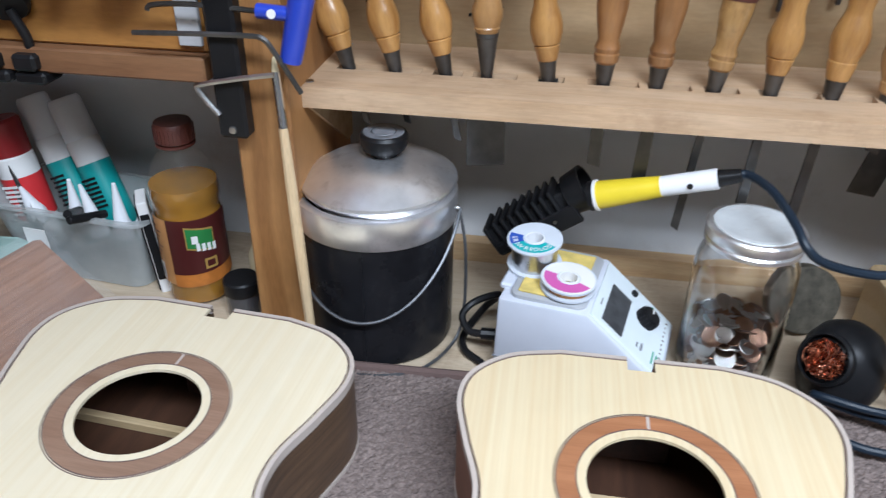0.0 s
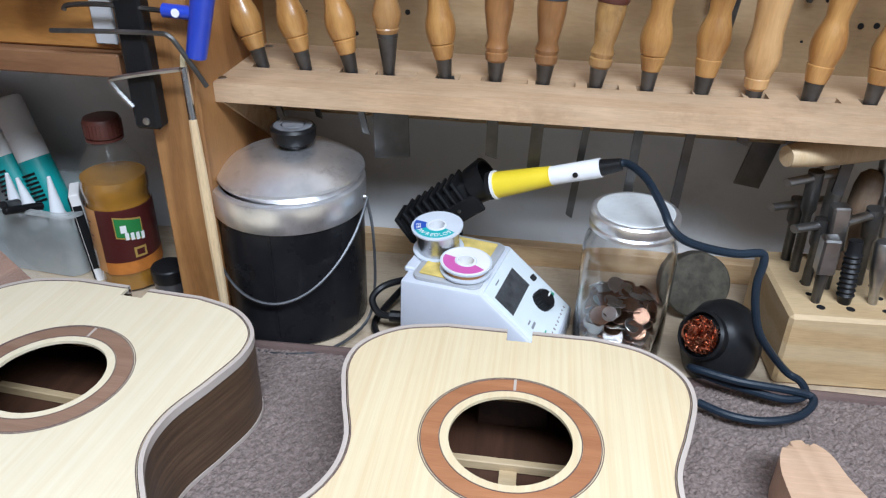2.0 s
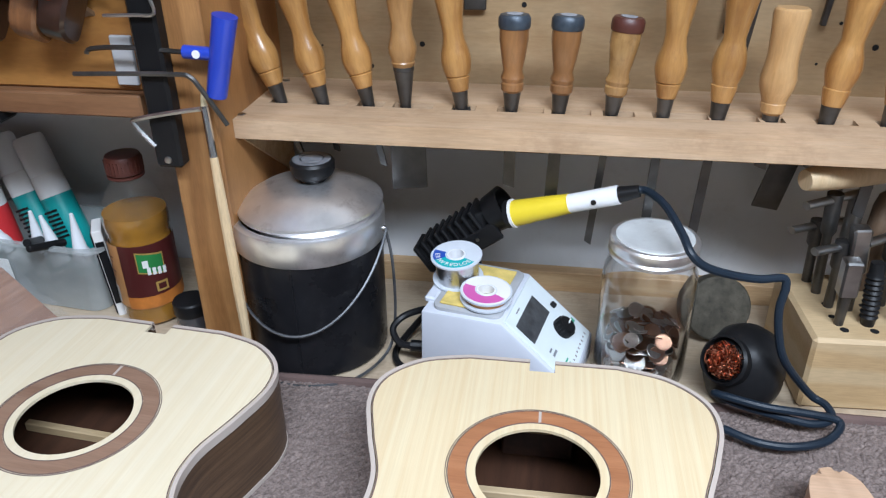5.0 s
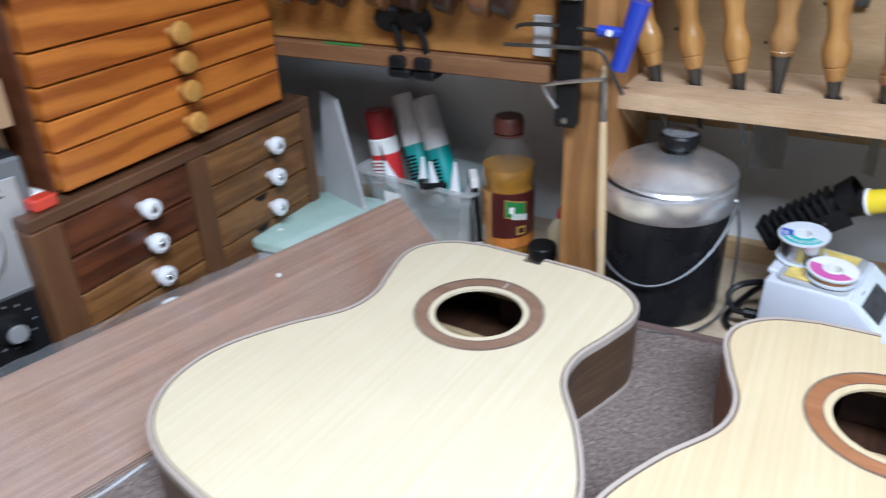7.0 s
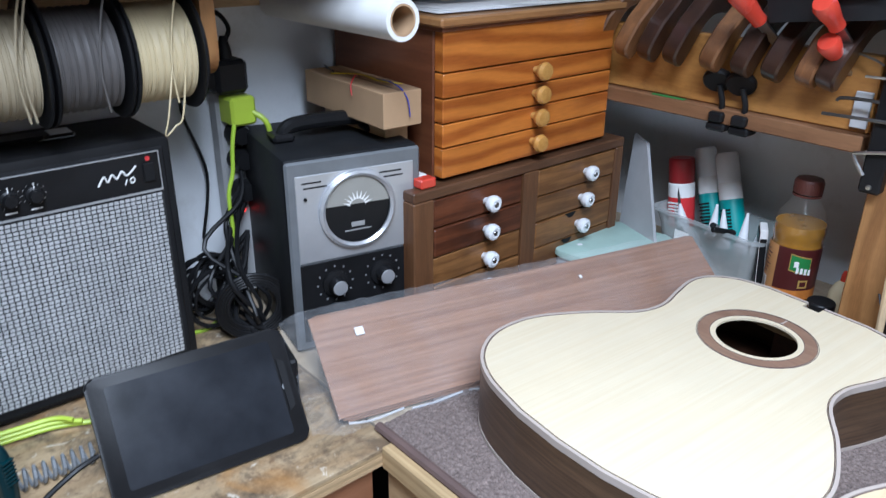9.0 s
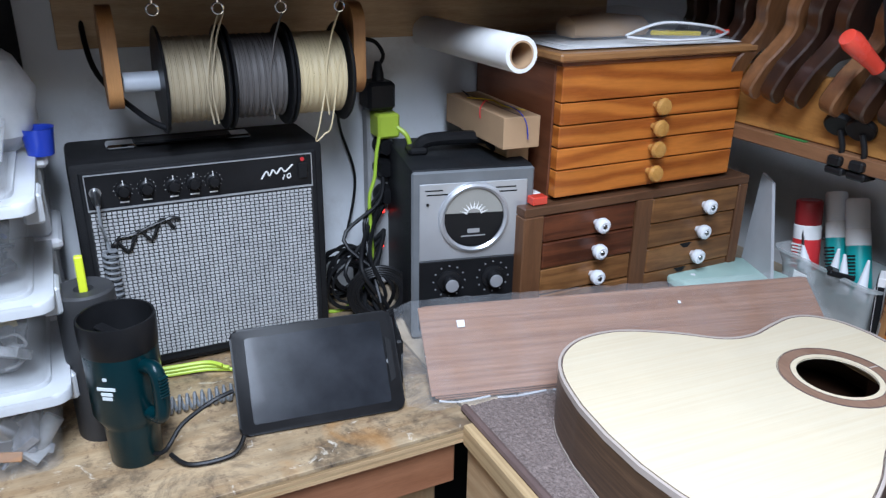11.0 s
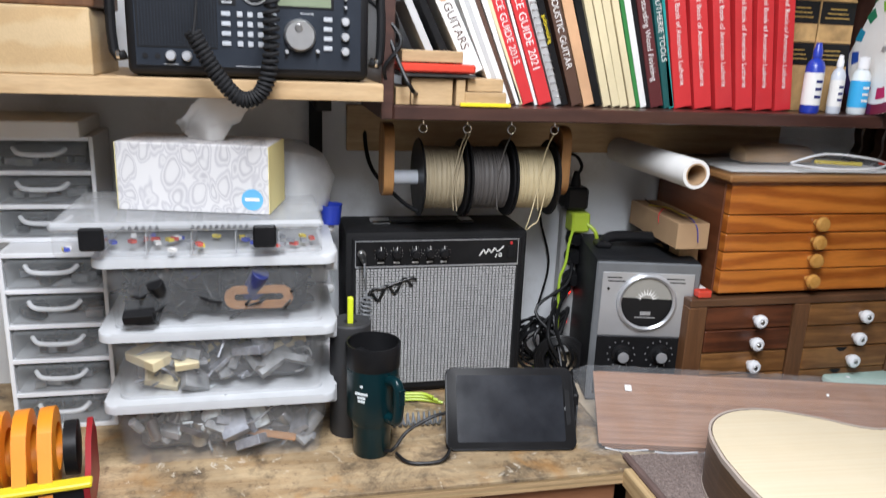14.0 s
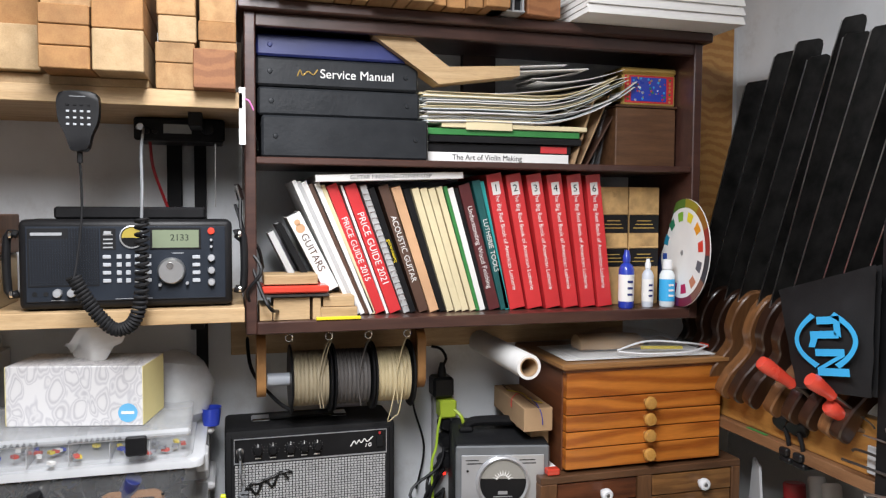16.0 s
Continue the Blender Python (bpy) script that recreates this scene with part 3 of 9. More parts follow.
# ---- tool rack on the north side ----
def tool_rack():
    t = thing("chisel_rack", 0, 0, 0, "slotted birch tool rack on pine uprights before a plywood backboard", "tool rack")
    slots = [(-0.15, -0.062), (-0.05, -0.02), (-0.01, 0.035), (0.056, 0.082), (0.105, 0.155), (0.163, 0.205), (0.217, 0.25), (0.268, 0.325), (0.327, 0.375), (0.38, 0.4), (0.43, 0.47), (0.49, 0.53), (0.545, 0.6)]
    holes = [[(x0, 0.843), (x1, 0.843), (x1, 0.861), (x0, 0.861)] for x0, x1 in slots]
    bm = sheet([(-0.185, 0.783), (1.4, 0.783), (1.4, 0.945), (-0.185, 0.945)], holes, 1.192, 1.213)
    part("shelf", bm, RACK, t, "worn pale birch board with cut slots")
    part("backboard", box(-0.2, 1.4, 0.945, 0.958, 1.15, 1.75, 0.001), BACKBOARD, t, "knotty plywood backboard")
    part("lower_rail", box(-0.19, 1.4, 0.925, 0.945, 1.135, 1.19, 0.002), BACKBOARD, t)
    bm = prism([(0.79, 1.192), (0.945, 1.192), (0.945, 1.1), (0.925, 1.1)], 0, 0.02, m=Matrix(((0, 0, 1, -0.185), (1, 0, 0, 0), (0, 1, 0, 0), (0, 0, 0, 1))))
    bmesh.ops.recalc_face_normals(bm, faces=bm.faces)
    part("bracket", bm, PINE, t)
    part("post", box(-0.224, -0.168, 0.747, 0.945, BENCH, 1.75, 0.002), PINE_Z, t, "orange pine post")
    part("plastic_strip", box(-0.231, -0.203, 0.727, 0.7465, 1.178, 1.7, 0.003), BLACK, t, "black strip screwed to the post")
    part("screw", lathe([(0.004, 0), (0.0035, 0.0015), (0, 0.002)], 12, m=at(-0.217, 0.727, 1.187, pose(0, 0, 0, 90))), STEEL, t)
    for z in (1.22, 1.30):
        part("screw", lathe([(0.0035, 0), (0.003, 0.0012), (0, 0.0015)], 12, m=at(-0.212 + 0.003, 0.747, z, pose(0, 0, 0, 90))), STEEL, t)
    for x in (-0.165, -0.16):
        part("screw", lathe([(0.005, 0), (0.004, 0.0008), (0, 0.001)], 12, m=at(x, 0.80 if x < -0.162 else 0.93, 1.213)), STEEL, t)
    rng = random.Random(5)
    for i in range(26):
        part("wall_hole", cyl(rng.uniform(0.0012, 0.0035), 0.0006, at(rng.uniform(-0.15, 0.6), 0.9449, rng.uniform(1.23, 1.36), pose(0, 0, 0, 90)), segs=10), BLACKMATT, t)


tool_rack()

structure("baseboard", box(-0.2, 1.5, 0.955, NY - 0.001, BENCH, BENCH + 0.03, 0.001), PINE)


def chisel(x, lean, tilt, length, style, blade_w, blade_len, mat, yy=0.852):
    """A turned handle above the rack and a blade below it."""
    t = thing("carving_chisel", x, yy, 1.213, {"long": "carving chisel with long turned beech handle in the rack", "short": "short socket chisel with dark capped handle in the rack", "stub": "stout pale beech chisel handle with flat end in the rack",
              "socket": "chisel with steel socket and beech handle in the rack", "plain": "carving gouge with waisted pale beech handle in the rack"}[style], "chisel", "chisels in the rack", rx=tilt, ry=lean)
    k = length
    upper = [(0.0108, 0.082), (0.0125, 0.096), (0.0162, 0.122), (0.018, 0.15 * k), (0.0155, 0.185 * k), (0.008, 0.2 * k), (0, 0.201 * k)]
    if style == "long":
        prof = [(0.0075, 0.018), (0.0098, 0.02), (0.0128, 0.034), (0.0118, 0.0352), (0.0136, 0.0368), (0.0158, 0.046), (0.0163, 0.053), (0.0148, 0.062), (0.0118, 0.072)] + upper
        ferrule = [(0.0065, -0.004), (0.0088, 0.0195), (0.0092, 0.0205)]
    elif style == "plain":
        prof = [(0.0085, 0.016), (0.0105, 0.018), (0.0128, 0.03), (0.0132, 0.0345), (0.0124, 0.0355), (0.0158, 0.047), (0.0168, 0.057), (0.015, 0.067), (0.012, 0.076)] + upper
        ferrule = [(0.0075, -0.004), (0.0098, 0.0175)]
    elif style == "socket":
        prof = [(0.0095, 0.04), (0.013, 0.047), (0.0122, 0.0485), (0.0152, 0.058), (0.0155, 0.064), (0.012, 0.076), (0.0108, 0.086), (0.0145, 0.112), (0.0165, 0.15 * k), (0.013, 0.18 * k), (0, 0.185 * k)]
        ferrule = [(0.0055, -0.004), (0.0108, 0.038), (0.0115, 0.0385), (0.0115, 0.0425)]
    elif style == "stub":
        prof = [(0.0085, 0.006), (0.0115, 0.009), (0.0125, 0.018), (0.0118, 0.019), (0.0165, 0.033), (0.0178, 0.043), (0.0158, 0.056), (0.015, 0.066), (0.0162, 0.09), (0.0175, 0.106), (0.0165, 0.11), (0.0145, 0.1118), (0, 0.112)]
        ferrule = [(0.0075, -0.004), (0.009, 0.008)]
    else:
        prof = [(0.0085, 0.018), (0.0118, 0.022), (0.0125, 0.029), (0.0112, 0.0305), (0.0128, 0.035), (0.0102, 0.043), (0.0125, 0.055), (0.0152, 0.074), (0.0152, 0.086)]
        ferrule = [(0.0065, -0.004), (0.0095, 0.0185), (0.0098, 0.0195)]
    part("handle", lathe(prof, 28), mat, t, sharp=30)
    part("ferrule", lathe(ferrule, 20), DARKSTEEL, t, "worn steel ferrule")
    if style == "short":
        part("cap", lathe([(0.0158, 0.0855), (0.0168, 0.088), (0.0168, 0.096), (0.0145, 0.0995), (0, 0.1)], 28), (BROWNCAP if mat is HANDLE_SPOT else BLUESTEEL), t, "dark leather striking cap")
        part("cap_pin", cyl(0.0085, 0.0006, at(0, 0, 0.0999)), CAPPIN, t)
    w = blade_w / 2
    if w > 0.012:
        bm = prism([(-w, -0.023 - blade_len), (w, -0.02 - blade_len), (w, -0.045), (0.006, -0.026), (0.006, 0), (-0.006, 0), (-0.006, -0.026), (-w, -0.045)], -0.0015, 0.0015, m=FACE_S)
    else:
        bm = prism([(-w, -blade_len), (w, -blade_len - 0.004), (w * 0.9, 0), (-w * 0.9, 0)], -0.0018, 0.0018, m=FACE_S)
    part("blade", bm, DARKSTEEL, t, "dark worn steel blade")


CAPPIN = paint("scuffed_cap_face", (0.32, 0.33, 0.36), 0.6, var=0.3, scale=90)
BLUESTEEL = paint("blued_cap", (0.05, 0.065, 0.085), 0.4, 0.3, var=0.3, scale=60)
HANDLE_SPOT = wood("spalted_handle", (0.6, 0.36, 0.13), (0.3, 0.14, 0.05), "z", across=8, rough=0.22, coat=0.7, tone=0.5, dirt=(0.1, 0.05, 0.02), dirt_amount=0.7)
for x, lean, tilt, k, style, bw, bl, mat in (
        (-0.139, -17, -2, 1.0, "long", 0.006, 0.06, HANDLE), (-0.09, -13, -2, 1.0, "long", 0.006, 0.055, HANDLE), (-0.038, -12, -2, 1.02, "long", 0.007, 0.07, HANDLE),
        (0.004, -2, -3, 1.0, "socket", 0.04, 0.075, HANDLE_MID := wood("mid_handle", (0.5, 0.27, 0.1), (0.33, 0.16, 0.05), "z", across=10, rough=0.3, coat=0.4)),
        (0.066, -7, -2, 1.0, "long", 0.021, 0.045, HANDLE), (0.12, 0, -3, 1.0, "short", 0.013, 0.085, HANDLE_DARK), (0.171, 2, -3, 1.0, "short", 0.014, 0.10, HANDLE_DARK),
        (0.226, 5, -3, 1.0, "short", 0.008, 0.15, HANDLE_SPOT), (0.279, 2, -2, 1.0, "long", 0.01, 0.12, HANDLE), (0.334, 3, -2, 1.0, "plain", 0.01, 0.145, HANDLE),
        (0.386, 1, -2, 1.0, "stub", 0.012, 0.05, HANDLE_PALE := wood("pale_handle", (0.74, 0.45, 0.2), (0.58, 0.31, 0.11), "z", across=10, rough=0.3, coat=0.35)), (0.441, 5, -2, 1.0, "plain", 0.016, 0.05, HANDLE), (0.5, 4, -2, 1.0, "long", 0.012, 0.1, HANDLE), (0.555, 2, -2, 1.0, "long", 0.012, 0.1, HANDLE)):
    chisel(x, lean, tilt, k, style, bw, bl, mat)


def hanging_file(x, z0, z1, w, lean):
    t = thing("hanging_file", x, 0.937, z1, "dark steel file hanging against the plywood backboard", "file", "files on the backboard", ry=lean)
    part("blade", box(-w / 2, w / 2, -0.003, 0.003, z0 - z1, 0, 0.001), DARKSTEEL, t)
    part("tang", prism([(-0.003, 0), (0.003, 0), (0.001, 0.05), (-0.001, 0.05)], -0.002, 0.002, m=FACE_S), DARKSTEEL, t)


for x, z0, z1, w, lean in ((0.07, 1.30, 1.55, 0.025, 0), (0.305, 1.27, 1.55, 0.006, 3), (0.4, 1.215, 1.6, 0.012, 6), (0.352, 1.28, 1.5, 0.005, 2), (0.47, 1.29, 1.6, 0.006, 5)):
    hanging_file(x, z0, z1, w, lean)


# ---- big pot ----
def pot():
    t = thing("lidded_pot", -0.103, 0.803, BENCH, "black enamel pot with aluminium rim, lid and wire bail", "pot", rz=0)
    part("body", lathe([(0.078, 0), (0.0825, 0.004), (0.083, 0.01), (0.0835, 0.158)], 56), POTBLACK, t, "scuffed black cylinder")
    part("seam", box(0.002, 0.005, -0.0842, -0.083, 0.004, 0.15), POTBLACK, t)
    part("rim", lathe([(0.0838, 0.1485), (0.0852, 0.1478), (0.0862, 0.1495), (0.0868, 0.1765), (0.0858, 0.1795), (0.083, 0.1805), (0.0762, 0.1795), (0.0755, 0.17)], 56, cap=False), ALU, t, "dull aluminium band")
    lid = part("lid", lathe([(0.0745, 0.178), (0.075, 0.1855), (0.0805, 0.186), (0.0818, 0.1885), (0.081, 0.1915), (0.0785, 0.1932), (0.0695, 0.199), (0.0585, 0.2055), (0.044, 0.211), (0.0255, 0.2145), (0, 0.2155)], 64, m=at(0.0085, 0, 0, pose(0, 0, 0, 0, -1.2))), ALU, t, "domed scratched aluminium lid", sharp=24)
    part("knob", lathe([(0.0135, 0.2145), (0.0145, 0.2185), (0.0215, 0.222), (0.0242, 0.2275), (0.0248, 0.2365), (0.0228, 0.2395), (0.0212, 0.24)], 36, m=at(0.0105, 0, 0), cap=False), BLACK, lid, "black plastic knob")
    part("knob_disc", lathe([(0.0215, 0.2398), (0.02, 0.2406), (0.0135, 0.2406), (0.013, 0.2398), (0.012, 0.2398), (0.0115, 0.2406), (0.006, 0.2404), (0, 0.2408)], 36, m=at(0.0105, 0, 0)), KNOBGREY, lid, "scuffed grey knob top with ring grooves", sharp=15)
    a = 0.0905
    front = [(a * math.cos(u), -a * math.sin(u) * 1.04, 0.160 - 0.092 * math.sin(u) ** 1.2) for u in [math.pi * i / 16 for i in range(17)]]
    part("bail", tube(front, 0.0017, 6, 3), BAILWIRE, t, "thin wire bail")
    low = [(0.089, 0, 0.16), (0.098, -0.01, 0.12), (0.1, -0.02, 0.05), (0.092, -0.04, 0.015), (0.06, -0.085, 0.007), (0, -0.1, 0.005), (-0.055, -0.085, 0.007), (-0.062, -0.075, 0.015)]
    part("bail", tube(low, 0.0019, 6, 6), BAILWIRE, t, "thin wire bail")
    for q in (-1, 1):
        part("rivet", lathe([(0.004, 0), (0.003, 0.003), (0, 0.0035)], 12, m=at(0.0865 * q, 0, 0.16, pose(0, 0, 0, 0, 90 * q))), STEEL, t)


KNOBGREY = paint("scuffed_knob", (0.16, 0.165, 0.18), 0.45, var=0.35, scale=60)
BAILWIRE = paint("galvanised_wire", (0.15, 0.155, 0.165), 0.45, 0.8, var=0.2, scale=40)


pot()


def brush():
    t = thing("glue_brush", 0, 0, 0, "long pale-handled glue brush leaning on the post", "brush")
    a, b = Vector((-0.147, 0.697, BENCH + 0.011)), Vector((-0.176, 0.741, 1.254))
    d = b - a
    part("handle", tube([a, a + d * 0.4, a + d * 0.8], 0.0045, 10, 4, radii=lambda u: 0.0035 + 0.0022 * math.sin(math.pi * min(1, u * 0.9))), PALEWOOD, t)
    part("ferrule", tube([a + d * 0.8, a + d * 0.96], 0.004, 12, 1), CHROME, t)
    part("bristles", tube([a + d * 0.96, a + d * 0.985, a + d], 0.0035, 10, 3, radii=lambda u: 0.0035 * (1 - 0.7 * u)), CREAM, t)


PALEWOOD = wood("pale_wood", (0.74, 0.56, 0.34), (0.64, 0.45, 0.25), "z", rough=0.45)
brush()


# ---- drawer chest and cabinet ----
def cabinet():
    t = thing("drawer_cabinet", -0.655, 0.545, BENCH, "old brown oak cabinet of small drawers with white china knobs", "cabinet")
    w, d, h = 0.488, 0.27, 1.152 - BENCH
    y0, y1 = -w / 2, w / 2
    part("top", box(-d, 0.0, y0, y1, h - 0.016, h, 0.002), DARKWOOD, t)
    part("side", box(-d, 0.0, y0, y0 + 0.038, 0, h - 0.016, 0.002), CABFRAME, t)
    part("side", box(-d, 0.0, y1 - 0.022, y1, 0, h - 0.016, 0.002), CABFRAME, t)
    part("divider", box(-d, 0.0, -0.016, 0.018, 0, h - 0.016, 0.001), CABFRAME, t)
    part("back", box(-d, -d + 0.01, y0 + 0.038, y1 - 0.022, 0, h - 0.016), CABFRAME, t)
    for col, (a, b) in enumerate(((y0 + 0.04, -0.018), (0.02, y1 - 0.024))):
        for i in range(5):
            z1 = h - 0.019 - i * 0.047
            z0 = z1 - 0.0445
            if z1 < 0.01:
                break
            z0 = max(z0, 0.002)
            m = DRAWER_RED if (col, i) in ((0, 0), (0, 1)) else DRAWER
            bm = box(-0.22, -0.003 + (0.002 if (i + col) % 2 else 0), a, b, z0, z1, 0.0015)
            dr = part("drawer", bm, m, t)
            kz = (z0 + z1) / 2 - 0.002
            ky = (a + b) / 2 + (0.012 if col == 0 else 0.02 - 0.006 * i)
            part("knob", lathe([(0.006, 0), (0.007, 0.006), (0.0115, 0.011), (0.0135, 0.017), (0.0125, 0.023), (0.008, 0.0255), (0.005, 0.0245), (0, 0.0245)], 22, m=at(-0.003, ky, kz, pose(0, 0, 0, 0, 90))), WHITE, dr, "white china knob")
            part("screw", lathe([(0.0045, 0.0248), (0.0035, 0.0262), (0, 0.0266)], 12, m=at(-0.003, ky, kz, pose(0, 0, 0, 0, 90))), STEEL, dr)
            if (col, i) in ((1, 2), (1, 3)):
                part("wear_notch", prism([(-0.014, 0), (0.014, 0), (0.006, -0.008), (-0.004, -0.0085)], -0.001, 0.0008, m=at(-0.001, ky - 0.02, z1, FACE_X)), BLACKMATT, dr)


def chest():
    t = thing("tool_chest", -0.664, 0.545, 1.153, "varnished orange fir chest with five shallow drawers and round knobs", "chest")
    w, d, h = 0.38, 0.27, 0.221
    y0, y1 = -w / 2 + 0.005, w / 2 + 0.005
    part("carcass", box(-d, -0.02, y0, y1, 0, h, 0.002), CHEST_SIDE, t, "dark red-brown side panels")
    zs = [0.006, 0.052, 0.088, 0.124, 0.16, 0.218]
    for i in range(5):
        dr = part("drawer", box(-0.0195, 0.0, y0 + 0.0015, y1 - 0.0015, zs[i] + 0.0012, zs[i + 1] - 0.0012, 0.0012), ORANGE, t)
        if i < 4:
            part("knob", lathe([(0.006, 0), (0.007, 0.008), (0.013, 0.014), (0.0145, 0.02), (0.012, 0.0255), (0, 0.0275)], 26, m=at(0, 0.005, (zs[i] + zs[i + 1]) / 2 + 0.003, pose(0, 0, 0, 0, 90))), HANDLE_KNOB, dr, "turned round knob")
    part("lid", box(-d, 0.012, y0 - 0.012, y1 + 0.012, h + 0.002, h + 0.015, 0.003), ORANGE_LID, t)
    part("lid_rim", box(-d, 0.004, y0 - 0.004, y1 + 0.004, h - 0.0045, h + 0.002, 0.001), CHEST_SIDE, t)


HANDLE_KNOB = wood("round_knob", (0.7, 0.37, 0.1), (0.52, 0.24, 0.05), "x", rough=0.25, coat=0.5)
ORANGE_LID = wood("chest_lid", (0.4, 0.2, 0.075), (0.26, 0.115, 0.04), "y", rough=0.35, coat=0.3)
cabinet()
chest()


# ---- bookcase ----
BX0, BX1, BY0, BY1 = -0.93, -0.648, -0.293, 0.662


def bookcase():
    t = thing("wall_bookcase", 0, 0, 0, "dark-stained wooden wall bookcase with two crowded shelves", "bookcase")
    part("side", box(BX0, BX1, BY0, BY0 + 0.02, 1.479, 2.07, 0.002), BOOKCASE, t)
    part("side", box(BX0, BX1, BY1 - 0.02, BY1, 1.479, 2.07, 0.002), BOOKCASE, t)
    part("shelf", box(BX0, BX1 + 0.002, BY0 + 0.02, BY1 - 0.02, 1.479, 1.502, 0.002), BOOKCASE, t)
    part("shelf", box(BX0, BX1 - 0.003, BY0 + 0.02, BY1 - 0.02, 1.795, 1.808, 0.002), BOOKCASE, t)
    part("top", box(BX0, BX1 + 0.02, BY0 - 0.012, BY1 + 0.012, 2.07, 2.09, 0.003), BOOKCASE, t)
    part("face_rail", box(BX1 - 0.02, BX1 - 0.002, BY0 + 0.02, BY1 - 0.02, 2.045, 2.07, 0.002), BOOKCASE, t)
    part("back", box(BX0, BX0 + 0.01, BY0 + 0.02, BY1 - 0.02, 1.502, 2.07), WALL, t, "pale back panel")
    part("back_stile", box(BX0 + 0.01, BX0 + 0.03, 0.2, 0.28, 1.81, 2.07, 0.001), BOOKCASE, t)


bookcase()
structure("wall_panel", box(WX, WX + 0.018, 0.64, 0.95, 1.5, 2.4, 0.001), ORANGE_X, "orange plywood panel on the wall")
structure("trim", box(WX, WX + 0.02, -0.32, 0.64, 1.39, 1.478, 0.001), PINE_Y, "pine rail under the bookcase")


# ---- shelves left of it ----
def wall_shelf(name, z, thick, front, label, y0=-1.6, y1=-0.296):
    t = thing(name, 0, 0, 0, label, "shelf")
    part("board", box(WX, front, y0, y1, z - thick, z, 0.002), PINE_Y, t)
    part("front_lip", box(front, front + 0.004, y0, y1, z - thick - 0.002, z + 0.0005, 0.001), PINE_Y, t)
    for y in (-0.38, -1.3):
        part("bracket", box(WX, WX + 0.03, y - 0.012, y + 0.012, z - thick - 0.2, z - thick, 0.001), BLACKMATT, t, "black steel bracket")
        part("bracket", box(WX + 0.03, front - 0.08, y - 0.012, y + 0.012, z - thick - 0.025, z - thick, 0.001), BLACKMATT, t, "black steel bracket")


wall_shelf("radio_shelf", 1.536, 0.024, -0.606, "pale pine wall shelf on black brackets")
wall_shelf("timber_shelf", 1.915, 0.026, -0.606, "pale pine wall shelf loaded with timber blocks")


# ---- things on the bench before the rack ----
def solder_station():
    t = thing("soldering_station", 0.129, 0.781, BENCH, "pale grey soldering station with sloped control panel and sponge tray", "soldering station", rz=-12)
    side = [(-0.085, 0), (0.088, 0), (0.088, 0.03), (0.008, 0.096), (-0.083, 0.093)]
    bm = prism(side, -0.057, 0.057, m=FACE_S)
    bmesh.ops.bevel(bm, geom=list(bm.edges), offset=0.003, segments=2, affect="EDGES", profile=0.5)
    part("housing", bm, GREY, t)
    part("base_seam", box(-0.0857, 0.0885, -0.0575, 0.0575, 0.018, 0.0192), SEAMGREY, t)
    part("rear_lip", box(-0.088, -0.074, -0.035, 0.057, 0.09, 0.0975, 0.002), GREY, t)
    part("tray_rim", prism(rounded(0.078, 0.106, 0.01), 0.094, 0.098, m=at(-0.034, 0.002, 0), bevel=0.001), TRAYGREY, t, "grey moulded sponge tray")
    part("sponge", box(-0.066, -0.004, -0.044, 0.048, 0.098, 0.1008, 0.001), SPONGE, t, "yellow cleaning sponge")
    pan = at(0.048, 0, 0.0642, pose(0, 0, 0, 0, math.degrees(math.atan2(0.066, 0.08)), 0))
    p = part("control_panel", box(-0.049, 0.049, -0.051, 0.051, -0.0015, 0.001, 0.0006, m=pan), LIGHTGREY, t, "pale panel with faint print")
    part("display", box(-0.036, -0.008, -0.044, 0.022, 0.001, 0.0016, m=pan), DISPLAY, p, "dark mottled display window")
    k = pan @ at(0.014, 0.014, 0.001)
    part("knob", lathe([(0.0125, 0), (0.012, 0.008), (0.0105, 0.0115), (0, 0.0118)], 22, m=k), BLACK, p, "black ribbed knob")
    for i in range(16):
        part("knob_rib", box(0.0115, 0.0128, -0.0007, 0.0007, 0.0, 0.009, m=k @ pose(0, 0, 0, 0, 0, i * 22.5)), BLACK, p)
    part("pointer", box(-0.001, 0.001, 0.002, 0.011, 0.0118, 0.0122, m=k), PAPER, p)
    part("switch", box(-0.012, -0.005, 0.033, 0.039, 0.001, 0.006, 0.001, m=pan), BLACK, p)
    for u, v, w, h, mm in ((0.022, 0.04, 0.013, 0.006, GREENTAG), (0.039, -0.03, 0.016, 0.0025, GREENTAG), (0.034, -0.03, 0.02, 0.002, GREENTAG), (0.018, -0.03, 0.012, 0.003, JUNK), (0.012, -0.032, 0.008, 0.002, JUNK), (-0.042, -0.02, 0.012, 0.0015, JUNK)):
        part("print", box(u - h / 2, u + h / 2, v - w / 2, v + w / 2, 0.001, 0.0013, m=pan), mm, p)
    for i in range(11):
        part("scale_mark", box(0.041, 0.044 - 0.001 * (i % 2), -0.038 + i * 0.0078, -0.0365 + i * 0.0078, 0.001, 0.0013, m=pan), BROWNCAP, p)
    part("mains_lead", tube([(-0.104, -0.035, 0.026), (-0.118, -0.04, 0.03), (-0.128, -0.035, 0.045), (-0.118, -0.02, 0.056), (-0.1, 0.01, 0.05), (-0.12, 0.02, 0.02), (-0.13, -0.02, 0.007), (-0.12, -0.045, 0.006), (-0.095, -0.06, 0.006), (-0.085, -0.075, 0.006)], 0.0042, 8, 6), BLACK, t)
    part("strain_relief", tube([(-0.086, -0.03, 0.026), (-0.106, -0.035, 0.026)], 0.0068, 10, 1), BLACK, t)


